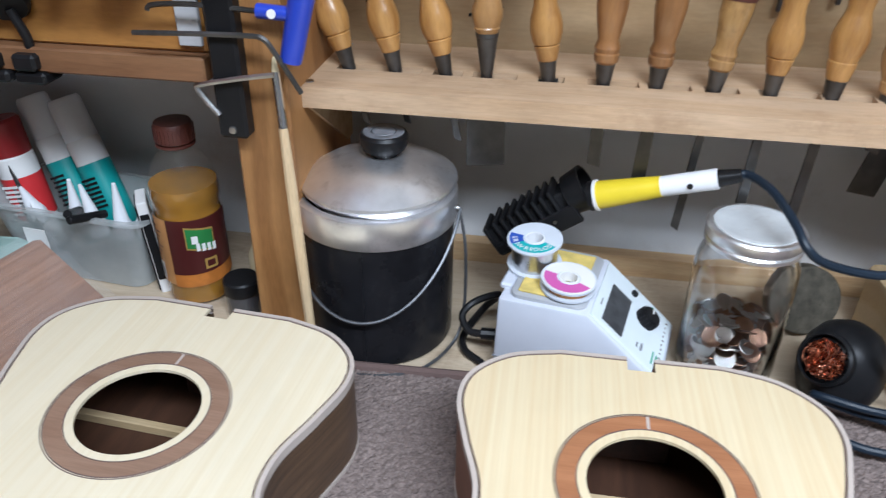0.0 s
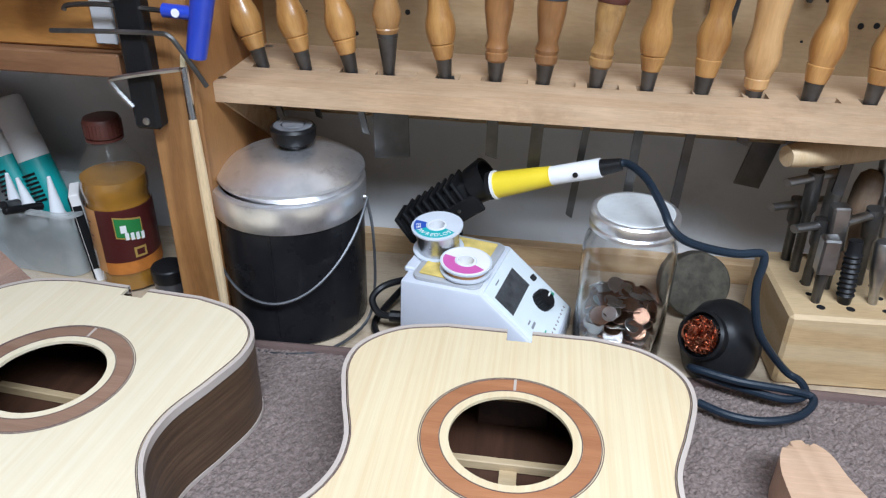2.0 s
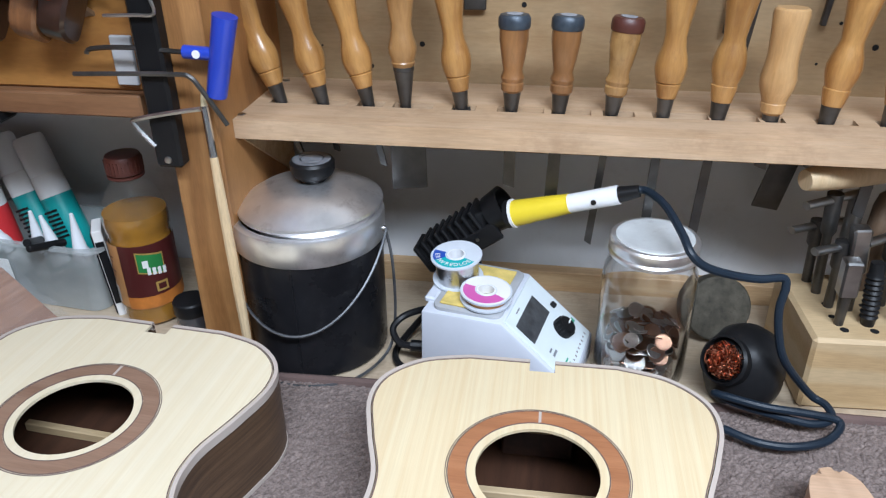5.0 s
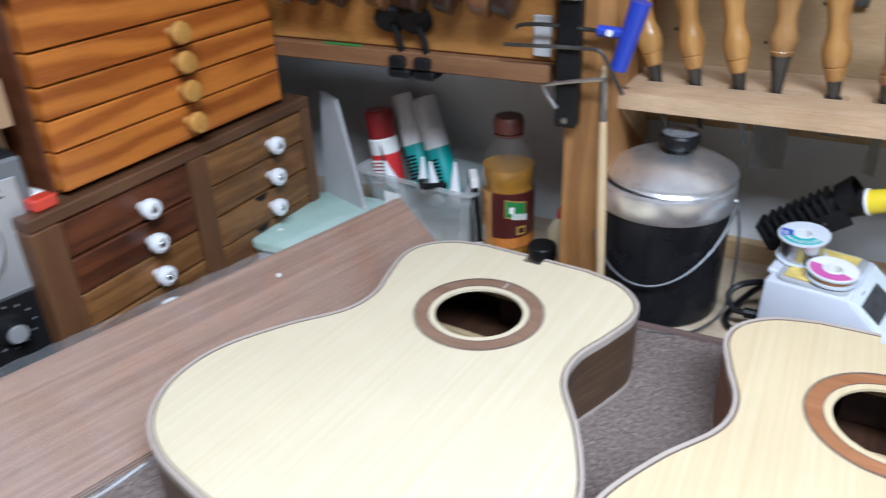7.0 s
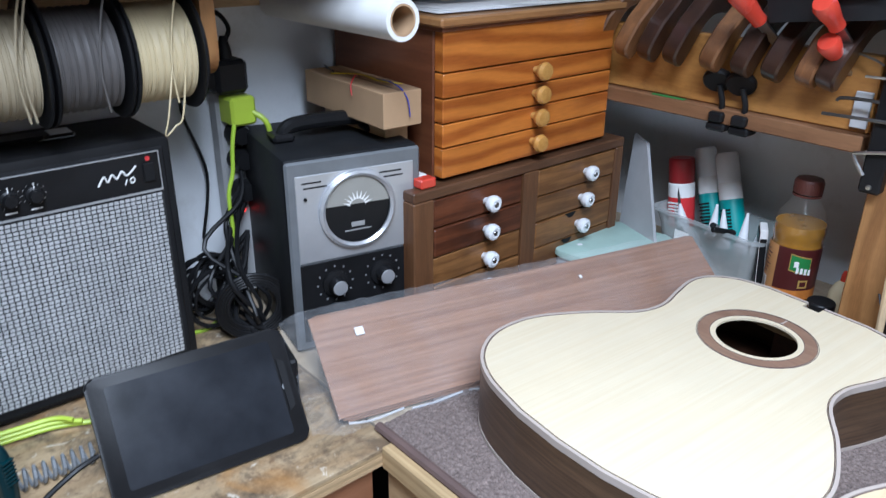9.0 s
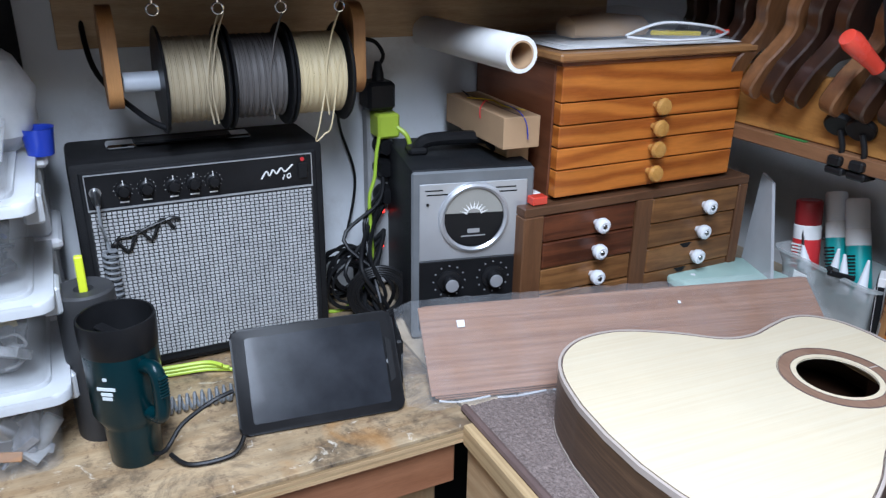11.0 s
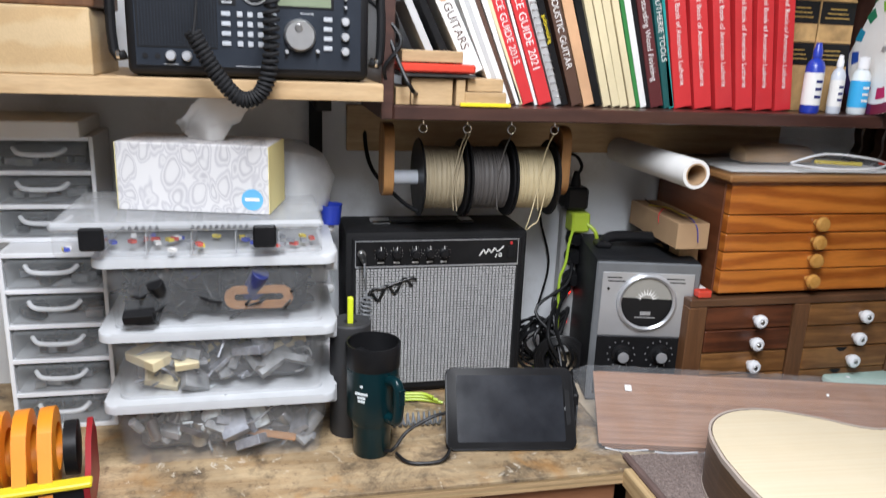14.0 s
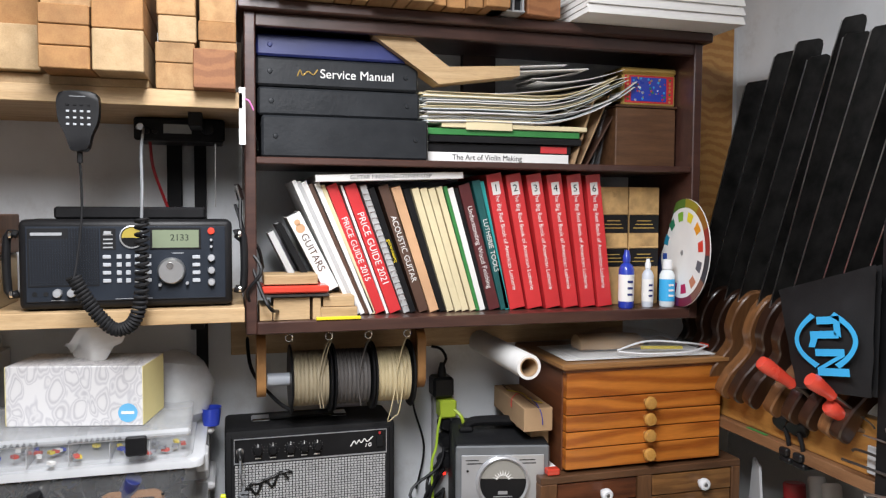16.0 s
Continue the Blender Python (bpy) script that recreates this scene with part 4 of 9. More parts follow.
SEAMGREY = paint("seam_grey", (0.2, 0.21, 0.23), 0.6)
TRAYGREY = paint("tray_grey", (0.42, 0.43, 0.45), 0.5, var=0.1)
DISPLAY = paint("mottled_display", (0.06, 0.062, 0.066), 0.4, var=0.4, scale=90)
GREENTAG = paint("green_tag", (0.05, 0.33, 0.2), 0.5)


solder_station()


def solder_reel(x, y, z, r, h, face, tilt, label, rim):
    t = thing("solder_reel", x, y, z, label, "solder reel", "reels on the station", rx=tilt[0], ry=tilt[1])
    part("flange", lathe([(0.009, 0), (r, 0), (r, 0.002), (0.009, 0.002), (0.009, 0)], 40, cap=False), CLEARISH, t)
    part("winding", lathe([(0.01, 0.002), (r * 0.83, 0.002), (r * 0.83, h - 0.002), (0.01, h - 0.002)], 40, cap=False), rim, t, "wound bright wire")
    part("flange", lathe([(0.009, h - 0.002), (r, h - 0.002), (r, h), (0.009, h), (0.009, h - 0.002)], 40, cap=False), CLEARISH, t)
    lab = part("label_disc", lathe([(0.012, h), (r - 0.002, h), (r - 0.002, h + 0.0004), (0.012, h + 0.0004), (0.012, h)], 40, cap=False), face[0], t, "coloured paper label")
    bm = bmesh.new()
    for i in range(12):
        a0, a1 = math.pi * 0.9 + i * 0.24, math.pi * 0.9 + (i + 1) * 0.24
        q = [bm.verts.new((rr * math.cos(a), rr * math.sin(a), h + 0.0007)) for rr, a in ((0.0125, a0), (r - 0.003, a0), (r - 0.003, a1), (0.0125, a1))]
        bm.faces.new(q)
    part("label_sector", bm, face[1], lab)
    part("hub", lathe([(0.0088, 0.001), (0.0088, h + 0.001), (0.0105, h + 0.001), (0.0105, h)], 28, cap=False), WHITE, t)
    return t


CLEARISH = paint("pale_flange", (0.6, 0.64, 0.7), 0.3, var=0.05)
WINDING = paint("solder_wire", (0.55, 0.55, 0.55), 0.3, 1.0, var=0.2, scale=90)
LABELBLUE = paint("blue_label", (0.03, 0.09, 0.45), 0.45)
LABELTEAL = paint("sea_green_label", (0.02, 0.4, 0.42), 0.45)
LABELSILVER = paint("silver_label", (0.66, 0.7, 0.76), 0.35, var=0.1)
r1 = solder_reel(0.069, 0.803, BENCH + 0.102, 0.0292, 0.032, (LABELSILVER, LABELTEAL), (6, -3), "solder wire reel with blue and green printed label", WINDING)
for i, ch in enumerate("SOLDERWIRE"):
    u = radians(318 - i * 14 - (8 if i > 5 else 0))
    lettering("print", ch, 0.0078, PAPER, r1, at(0.0212 * math.cos(u), 0.0212 * math.sin(u), 0.0332, pose(0, 0, 0, 0, 0, math.degrees(u) + 90 - 180 + 180)), 0.0002)
bm = bmesh.new()
for i in range(5):
    a0, a1 = math.pi * 0.9 + i * 0.16, math.pi * 0.9 + (i + 1) * 0.16
    bm.faces.new([bm.verts.new((q * math.cos(a), q * math.sin(a), 0.0329)) for q, a in ((0.0125, a0), (0.0265, a0), (0.0265, a1), (0.0125, a1))])
part("label_sector", bm, LABELBLUE, r1)
r2 = solder_reel(0.105, 0.763, BENCH + 0.102, 0.0285, 0.011, (PAPER, PINK), (3, 2), "small desoldering wick reel with pink and white label", GOLDWIRE := paint("wick", (0.5, 0.25, 0.1), 0.4, 0.8))


def soldering_iron():
    t = thing("soldering_iron", 0, 0, 0, "yellow and white soldering iron resting in a black spiral holder", "soldering iron")
    a, b = Vector((0.07, 0.85, 1.075)), Vector((0.245, 0.812, 1.139))
    d = (b - a).normalized()
    L = (b - a).length
    part("grip", tube([a + d * (L * 0.33), a + d * (L * 0.4), a + d * (L * 0.62), a + d * (L * 0.68)], 0.012, 18, 4, radii=lambda u: 0.0145 - 0.003 * u + 0.001 * math.sin(u * 6)), YELLOW, t, "yellow foam grip")
    part("barrel", tube([a + d * (L * 0.68), a + d * (L * 0.97)], 0.0105, 18, 1), WHITE, t, "white plastic barrel")
    part("collar", tube([a + d * (L * 0.29), a + d * (L * 0.335)], 0.016, 18, 1), BLACK, t)
    part("collar_ring", tube([a + d * (L * 0.322), a + d * (L * 0.338)], 0.0168, 18, 1), WHITE, t)
    part("boot", tube([b - d * 0.01, b + d * 0.016], 0.0075, 14, 2, radii=lambda u: 0.0095 - 0.003 * u), BLACK, t)
    part("barrel_screw", cyl(0.003, 0.001, at(*(a + d * (L * 0.82) + Vector((0, -0.0103, 0.001))), pose(0, 0, 0, 90)), segs=12), BLACK, t)
    cord = [b + d * 0.01] + [Vector(p) for p in ((0.266, 0.81, 1.145), (0.283, 0.78, 1.143), (0.297, 0.742, 1.131), (0.305, 0.724, 1.119), (0.32, 0.722, 1.107), (0.345, 0.726, 1.098), (0.373, 0.73, 1.093), (0.396, 0.735, 1.093), (0.4, 0.733, 1.084), (0.397, 0.728, 1.063), (0.4, 0.722, 1.037), (0.411, 0.718, 1.007), (0.446, 0.728, 0.962), (0.462, 0.72, 0.955), (0.464, 0.705, 0.95), (0.443, 0.697, 0.948), (0.406, 0.704, 0.95), (0.371, 0.712, 0.954), (0.351, 0.72, 0.958), (0.359, 0.712, 0.962), (0.397, 0.7, 0.962), (0.443, 0.7, 0.958), (0.468, 0.7, 0.953), (0.466, 0.688, 0.95), (0.448, 0.672, 0.947), (0.415, 0.662, 0.946), (0.383, 0.665, 0.946), (0.355, 0.68, 0.946))]
    part("cord", tube(cord, 0.0042, 10, 6), CORDBLUE, t, "blue-black rubber cord")


CORDBLUE = paint("cord_rubber", (0.014, 0.022, 0.034), 0.35, var=0.2)


def iron_holder():
    t = thing("iron_holder", 0, 0, 0, "ribbed black plastic holder for a soldering iron, fixed to the station", "iron holder")
    a, b = Vector((0.022, 0.868, 1.022)), Vector((0.118, 0.86, 1.095))
    d = (b - a).normalized()
    side = d.cross(Vector((0, 0, 1))).normalized()
    up = side.cross(d)
    L = (b - a).length
    m = Matrix((( d.x, side.x, up.x, a.x), (d.y, side.y, up.y, a.y), (d.z, side.z, up.z, a.z), (0, 0, 0, 1)))
    q = d.to_track_quat("Z", "Y").to_matrix().to_4x4()
    part("tray", box(-0.004, L * 0.84, -0.021, 0.021, -0.022, -0.006, 0.003, m=m), BLACK, t)
    part("end_wall", box(-0.004, 0.002, -0.021, 0.021, -0.02, 0.018, 0.002, m=m), BLACK, t)
    for i in range(8):
        x = 0.01 + i * 0.0105
        part("rib", box(x, x + 0.0042, -0.022, 0.022, -0.016, 0.0195 + 0.0003 * i, 0.0012, m=m), BLACK, t)
    part("core", box(0.0, L * 0.84, -0.016, 0.016, -0.01, 0.013, 0.002, m=m), BLACKMATT, t)
    part("mouth", lathe([(0.0175, 0), (0.0225, 0.002), (0.0255, L * 0.2), (0.022, L * 0.2), (0.019, 0.01)], 28, m=Matrix.Translation(a + d * L * 0.8) @ q, cap=False), BLACK, t)
    part("side_plate", box(L * 0.42, L * 0.86, 0.019, 0.0225, -0.026, -0.002, 0.002, m=m), BLACK, t)
    part("rivet", cyl(0.0022, 0.001, m @ at(L * 0.62, 0.0225, -0.012, pose(0, 0, 0, -90)), segs=10), STEEL, t)
    part("arm", tube([a + d * 0.05 + Vector((0, 0, -0.018)), Vector((0.08, 0.868, 1.03)), Vector((0.085, 0.865, 0.99)), Vector((0.085, 0.86, 0.96))], 0.006, 8, 4), BLACK, t)
    part("foot", box(0.065, 0.11, 0.852, 0.885, BENCH, 0.965, 0.004), BLACK, t)


soldering_iron()
iron_holder()


def coin_jar():
    t = thing("coin_jar", 0.279, 0.788, BENCH, "clear glass canning jar a third full of coins", "jar")
    out = [(0.04, 0.002), (0.047, 0.004), (0.0505, 0.012), (0.0505, 0.125), (0.049, 0.14), (0.043, 0.156), (0.0425, 0.172)]
    inn = [(0.0395, 0.172), (0.04, 0.155), (0.046, 0.139), (0.0475, 0.124), (0.0475, 0.013), (0.044, 0.007), (0, 0.006)]
    part("glass", lathe([(0, 0.002)] + out + inn, 48, cap=False), CLEARGLASS, t, "clear glass")
    part("band", lathe([(0.0435, 0.158), (0.0465, 0.159), (0.0468, 0.163), (0.0452, 0.165), (0.0468, 0.168), (0.0468, 0.176), (0.045, 0.178), (0.04, 0.1785)], 48, cap=False), ALU, t, "screw band")
    part("disc", lathe([(0.041, 0.1775), (0.0405, 0.1792), (0.036, 0.1798), (0.034, 0.179), (0, 0.179)], 48), LIDWHITE, t, "pale scuffed lid disc")
    rng = random.Random(11)
    shapes = []
    for mm in (COIN, COINSILVER):
        bm = lathe([(0.0088, 0), (0.0095, 0.0003), (0.0095, 0.0012), (0.0088, 0.0015), (0.0078, 0.0013), (0, 0.0013)], 20)
        me = bpy.data.meshes.new("coin")
        bm.to_mesh(me)
        bm.free()
        me.materials.append(mm)
        shapes.append(me)
    for i in range(290):
        r, a = 0.037 * math.sqrt(rng.random()), rng.uniform(0, 6.283)
        if i < 90:
            r = rng.uniform(0.032, 0.0375)
        z = 0.008 + (i / 290) * 0.056 + rng.uniform(0, 0.004)
        ob = new("coin", shapes[0 if rng.random() < 0.66 else 1])
        ob.parent = t
        s = rng.choice((0.9, 1.0, 1.0, 1.2))
        tilt = rng.uniform(0, 30) if r < 0.032 else rng.uniform(25, 80)
        ob.matrix_basis = Matrix.Translation((r * math.cos(a), r * math.sin(a), z + 0.004)) @ pose(0, 0, 0, 0, 0, math.degrees(a)) @ pose(0, 0, 0, rng.uniform(-15, 15), tilt * (1 if r > 0.03 else rng.choice((-1, 1))), 0) @ Matrix.Scale(s, 4)


LIDWHITE = paint("lid_disc", (0.68, 0.7, 0.7), 0.4, 0.2, var=0.1, scale=30, dirt=(0.3, 0.25, 0.22), dirt_amount=0.3)
coin_jar()


def tip_cleaner():
    t = thing("tip_cleaner", 0.388, 0.765, BENCH, "black rubber tip cleaner filled with copper wool", "tip cleaner", rz=-50)
    part("shell", lathe([(0.03, 0), (0.036, 0.006), (0.041, 0.022), (0.042, 0.04), (0.039, 0.058), (0.03, 0.074), (0.016, 0.084), (0, 0.086)], 40), BLACK, t)
    m = at(0.0, -0.028, 0.056, pose(0, 0, 0, 62))
    part("mouth_ring", lathe([(0.0235, 0.002), (0.0265, 0.0), (0.027, 0.012), (0.0245, 0.0145), (0.0235, 0.012)], 32, m=m, cap=False), BLACK, t)
    rng = random.Random(4)
    bm = bmesh.new()
    for i in range(90):
        p = [Vector((rng.uniform(-1, 1), rng.uniform(-1, 1), rng.uniform(0, 1))) for k in range(4)]
        pts = [m @ Vector((math.sqrt(abs(v.x)) * 0.021 * math.cos(math.pi * v.y), math.sqrt(abs(v.x)) * 0.021 * math.sin(math.pi * v.y), 0.004 + v.z * 0.012)) for v in p]
        tube(pts, 0.0006, 3, 4, bm)
    lathe([(0, 0.002), (0.023, 0.002)], 24, bm, m, cap=False)
    part("copper_wool", bm, COPPER, t, "curly copper wool")


tip_cleaner()


def stone():
    t = thing("rosin_tin", 0.372, 0.885, BENCH, "round dirty grey tin of rosin against the wall", "tin")
    part("tin", lathe([(0.038, 0), (0.04, 0.003), (0.04, 0.02), (0.038, 0.022), (0, 0.0225)], 36, m=at(0, 0, 0.04, pose(0, 0, 0, 72, 0, 10))), DIRTY, t)


DIRTY = paint("dirty_tin", (0.09, 0.08, 0.06), 0.6, 0.4, var=0.5, scale=50, dirt=(0.03, 0.025, 0.02), dirt_amount=0.8)
stone()


def punch_block():
    t = thing("punch_block", 0.446, 0.75, BENCH, "thick pine block drilled for punches and awls", "tool block", rz=3)
    part("block", box(0, 0.34, 0, 0.14, 0, 0.09, 0.004), BLOCKWOOD, t)
    rng = random.Random(9)
    for i in range(5):
        for j in range(9):
            part("hole", cyl(rng.choice((0.0035, 0.0045)), 0.0004, at(0.035 + j * 0.034 + rng.uniform(-0.004, 0.004), 0.02 + i * 0.025, 0.0901), segs=12), BLACKMATT, t)


BLOCKWOOD = wood("block_pine", (0.66, 0.48, 0.27), (0.58, 0.38, 0.18), "x", across=12, rough=0.6, rings=1.0)
punch_block()


def punch(x, y, h, style, lx, ly):
    t = thing("punch", x, y, BENCH + 0.086, {"round": "round steel punch standing in the block", "square": "square-headed steel punch standing in the block", "ring": "ring-gripped black punch standing in the block",
              "tee": "steel key with sliding cross bar in the block"}[style], "punch", "punches in the block", rx=lx, ry=ly)
    t.scale = (1.5, 1.5, 1.15)
    if style == "round":
        part("shank", lathe([(0.003, 0), (0.0036, 0.02), (0.0058, 0.035), (0.0058, h - 0.002), (0.005, h), (0, h)], 16), STEEL, t)
    elif style == "square":
        part("shank", lathe([(0.003, 0), (0.004, 0.03), (0.005, 0.04), (0.005, h * 0.6)], 12), DARKSTEEL, t)
        part("head", box(-0.006, 0.006, -0.006, 0.006, h * 0.5, h, 0.0015), STEEL, t)
    elif style == "ring":
        part("shank", lathe([(0.004, 0), (0.005, 0.01)] + [(0.0062 - 0.0012 * (k % 2), 0.012 + k * 0.0025) for k in range(int((h - 0.02) / 0.0025))] + [(0.0045, h)], 14), BLACK, t)
    else:
        part("shank", lathe([(0.0035, 0), (0.0035, h * 0.6), (0.0055, h * 0.65), (0.0055, h)], 14), DARKSTEEL, t)
        part("cross_bar", tube([(-0.022, -0.012, h - 0.006), (0.022, 0.012, h - 0.006)], 0.0038, 12, 1), STEEL, t)


rng = random.Random(21)
for x, y, h, st in ((0.468, 0.872, 0.07, "tee"), (0.472, 0.847, 0.11, "tee"), (0.477, 0.818, 0.072, "tee"), (0.478, 0.783, 0.072, "square"), (0.497, 0.814, 0.09, "square"), (0.508, 0.786, 0.066, "ring"),
                    (0.538, 0.79, 0.068, "round"), (0.535, 0.83, 0.085, "tee"), (0.56, 0.865, 0.13, "round"), (0.56, 0.795, 0.08, "round"), (0.5, 0.87, 0.1, "round"), (0.585, 0.82, 0.09, "tee"), (0.59, 0.79, 0.075, "round"),
                    (0.575, 0.845, 0.1, "square"), (0.62, 0.8, 0.085, "square"), (0.61, 0.86, 0.11, "round"), (0.64, 0.83, 0.1, "tee")):
    punch(x, y, h, st, rng.uniform(-5, 3), rng.uniform(-7, 2))


def awl_handle():
    t = thing("tee_awl", 0.475, 0.865, BENCH + 0.086, "awl with pale turned wooden cross handle in the block", "awl")
    part("shank", cyl(0.0035, 0.125), STEEL, t)
    part("handle", tube([(-0.058, -0.064, 0.158), (-0.03, -0.05, 0.158), (0.02, -0.02, 0.153), (0.062, 0.0, 0.15)], 0.0125, 18, 5, radii=lambda u: 0.0105 + 0.004 * math.sin(math.pi * u)), PALEWOOD, t)
    t2 = thing("wooden_awl", 0.522, 0.86, BENCH + 0.086, "awl with worn brown wooden handle in the block", "awl", rx=-3, ry=4)
    part("handle", lathe([(0.005, 0), (0.006, 0.02), (0.012, 0.035), (0.0145, 0.07), (0.0145, 0.105), (0.012, 0.118), (0.006, 0.124), (0, 0.125)], 24), OLDWOOD, t2)


OLDWOOD = wood("worn_brown_handle", (0.2, 0.13, 0.08), (0.1, 0.06, 0.035), "z", rough=0.5, dirt=(0.3, 0.25, 0.2), dirt_amount=0.3)
awl_handle()
for x, z0, w, ln in ((0.425, 1.075, 0.03, 12), (0.392, 1.16, 0.02, 4)):
    t = thing("wide_blade", x + 0.02, 0.93, 1.19, "wide dark steel blade hanging under the rack", "blade", "blades under the rack", ry=ln)
    part("blade", prism([(-w / 2, z0 - 1.19), (w / 2, z0 - 1.188), (w / 2, 0), (-w / 2, 0)], -0.0015, 0.0015, m=FACE_S), DARKSTEEL, t)


# ---- hex keys on the post ----
def hex_keys():
    t = thing("tee_handle_key", 0, 0, 0, "blue T-handled hex key hanging on the post", "hex key", "hex keys on the post")
    part("handle", tube([(-0.157, 0.733, 1.254), (-0.147, 0.733, 1.292), (-0.137, 0.733, 1.33)], 0.0115, 16, 4, radii=lambda u: 0.0098 + 0.0022 * u), BLUE, t, "blue plastic grip")
    part("stem", tube([(-0.183, 0.733, 1.296), (-0.148, 0.733, 1.294)], 0.0065, 12, 1), BLUE, t)
    part("blade", tube([(-0.284, 0.733, 1.291), (-0.278, 0.733, 1.296), (-0.24, 0.73, 1.299), (-0.18, 0.73, 1.296)], 0.0024, 6, 4), DARKSTEEL, t)
    part("badge", cyl(0.004, 0.001, at(-0.168, 0.7262, 1.2955, pose(0, 0, 0, 90)), segs=14), PAPER, t)
    t = thing("long_hex_key", 0, 0, 0, "dark L-shaped hex key hanging on the post", "hex key", "hex keys on the post")
    part("key", tube([(-0.295, 0.722, 1.274), (-0.24, 0.722, 1.276), (-0.19, 0.722, 1.277), (-0.176, 0.722, 1.275), (-0.167, 0.724, 1.262), (-0.149, 0.73, 1.226)], 0.0026, 6, 5), DARKSTEEL, t)
    t = thing("bent_hex_key", 0, 0, 0, "grey bent hex key hanging on the post", "hex key", "hex keys on the post")
    part("key", tube([(-0.17, 0.722, 1.244), (-0.2, 0.722, 1.239), (-0.238, 0.722, 1.231), (-0.243, 0.722, 1.226), (-0.227, 0.725, 1.202)], 0.0026, 6, 3), STEEL, t)
    t = thing("small_hex_key", 0, 0, 0, "small steel hex key hanging high on the post", "hex key", "hex keys on the post")
    part("key", tube([(-0.251, 0.722, 1.33), (-0.22, 0.722, 1.331), (-0.2, 0.722, 1.333), (-0.205, 0.722, 1.355)], 0.0018, 6, 4), STEEL, t)
    t = thing("wire_hook", 0, 0, 0, "thin bent steel wire hook beside the post", "hook")
    part("wire", tube([(-0.23, 0.72, 1.62), (-0.27, 0.73, 1.5), (-0.31, 0.74, 1.4), (-0.315, 0.74, 1.375), (-0.29, 0.74, 1.36), (-0.25, 0.735, 1.35), (-0.235, 0.73, 1.345)], 0.0016, 6, 4), STEEL, t)


hex_keys()


# ---- corner by the wall: bottle, tub, glues ----
def oil_bottle():
    t = thing("oil_soap_bottle", -0.335, 0.83, BENCH, "clear bottle two thirds full of amber oil soap with brown cap", "bottle", rz=-8)
    prof = [(0.031, 0.002), (0.037, 0.005), (0.0385, 0.014), (0.0375, 0.021), (0.0385, 0.028), (0.0388, 0.118), (0.0375, 0.124), (0.0395, 0.131), (0.0402, 0.142), (0.0392, 0.152), (0.035, 0.166), (0.027, 0.18), (0.019, 0.191), (0.0165, 0.196), (0.0165, 0.206)]
    part("bottle", lathe([(0, 0.002)] + prof, 40, cap=False), BOTTLECLEAR, t, "clear plastic bottle")
    part("oil", lathe([(0, 0.004)] + [(r * 0.965, z) for r, z in prof if z < 0.15] + [(0.0375, 0.151), (0, 0.151)], 40, cap=False), AMBER, t, "amber liquid")
    part("neck_ring", lathe([(0.0175, 0.1955), (0.0215, 0.196), (0.0215, 0.1985), (0.0175, 0.199)], 30, cap=False), BROWNCAP, t)
    cap = [(0.0195, 0.2), (0.0212, 0.201), (0.0212, 0.219), (0.0195, 0.2225), (0.0165, 0.2232), (0, 0.2235)]
    part("cap", lathe(cap, 30), BROWNCAP, t)
    for i in range(30):
        part("cap_rib", box(0.021, 0.0219, -0.0007, 0.0007, 0.202, 0.218, m=pose(0, 0, 0, 0, 0, i * 12)), BROWNCAP, t)

    def wrap(mm, a0, a1, z0, z1, r, skew=0.0):
        bm = bmesh.new()
        n = 14
        rows = [[bm.verts.new((r * math.cos(radians(a0 + (a1 - a0) * i / n)), r * math.sin(radians(a0 + (a1 - a0) * i / n)), z + skew * (i / n - 0.5))) for i in range(n + 1)] for z in (z0, z1)]
        for i in range(n):
            bm.faces.new((rows[0][i], rows[0][i + 1], rows[1][i + 1], rows[1][i]))
        return part("label", bm, mm, t, "printed paper label")
    wrap(LABELRED, -150, 40, 0.031, 0.118, 0.0391)
    wrap(LABELTAN, -152, -96, 0.031, 0.118, 0.0394)
    wrap(LABELORANGE, -96, 40, 0.031, 0.048, 0.0394, 0.004)
    wrap(GOLD, -66, -18, 0.078, 0.107, 0.0394, -0.006)
    wrap(GREEN, -64, -20, 0.08, 0.105, 0.0397, -0.006)
    wrap(PAPER, -56, -46, 0.088, 0.098, 0.04)
    for k in range(4):
        wrap(PAPER, -50 + k * 9, -44 + k * 9, 0.078 - k * 0.001, 0.088 - k * 0.001, 0.0401)
    wrap(GOLD, -40, -18, 0.052, 0.066, 0.0396)
    wrap(LABELRED, -36, -22, 0.055, 0.063, 0.0398)
    wrap(PAPER, -148, -118, 0.034, 0.058, 0.0397)
    for k in range(9):
        wrap(BLACKMATT, -146 + k * 3, -145 + k * 3, 0.036, 0.055, 0.0399)
    for k in range(7):
        wrap(BROWNCAP, -146, -122 + (k % 3) * 5, 0.066 + k * 0.0065, 0.0682 + k * 0.0065, 0.0397)


LABELORANGE = paint("orange_label", (0.5, 0.17, 0.03), 0.5, var=0.25, scale=40)
BOTTLECLEAR = clear("clear_bottle_wall", (0.5, 0.46, 0.4), 0.06, 0.06, 0.04)
AMBER = paint("amber_liquid", (0.3, 0.13, 0.001), 0.12, var=0.25, scale=30, bump=0, coat=0.6)
oil_bottle()


TUBCLEAR = clear("tub_plastic", (0.55, 0.58, 0.57), 0.45, 0.3, 0.1)


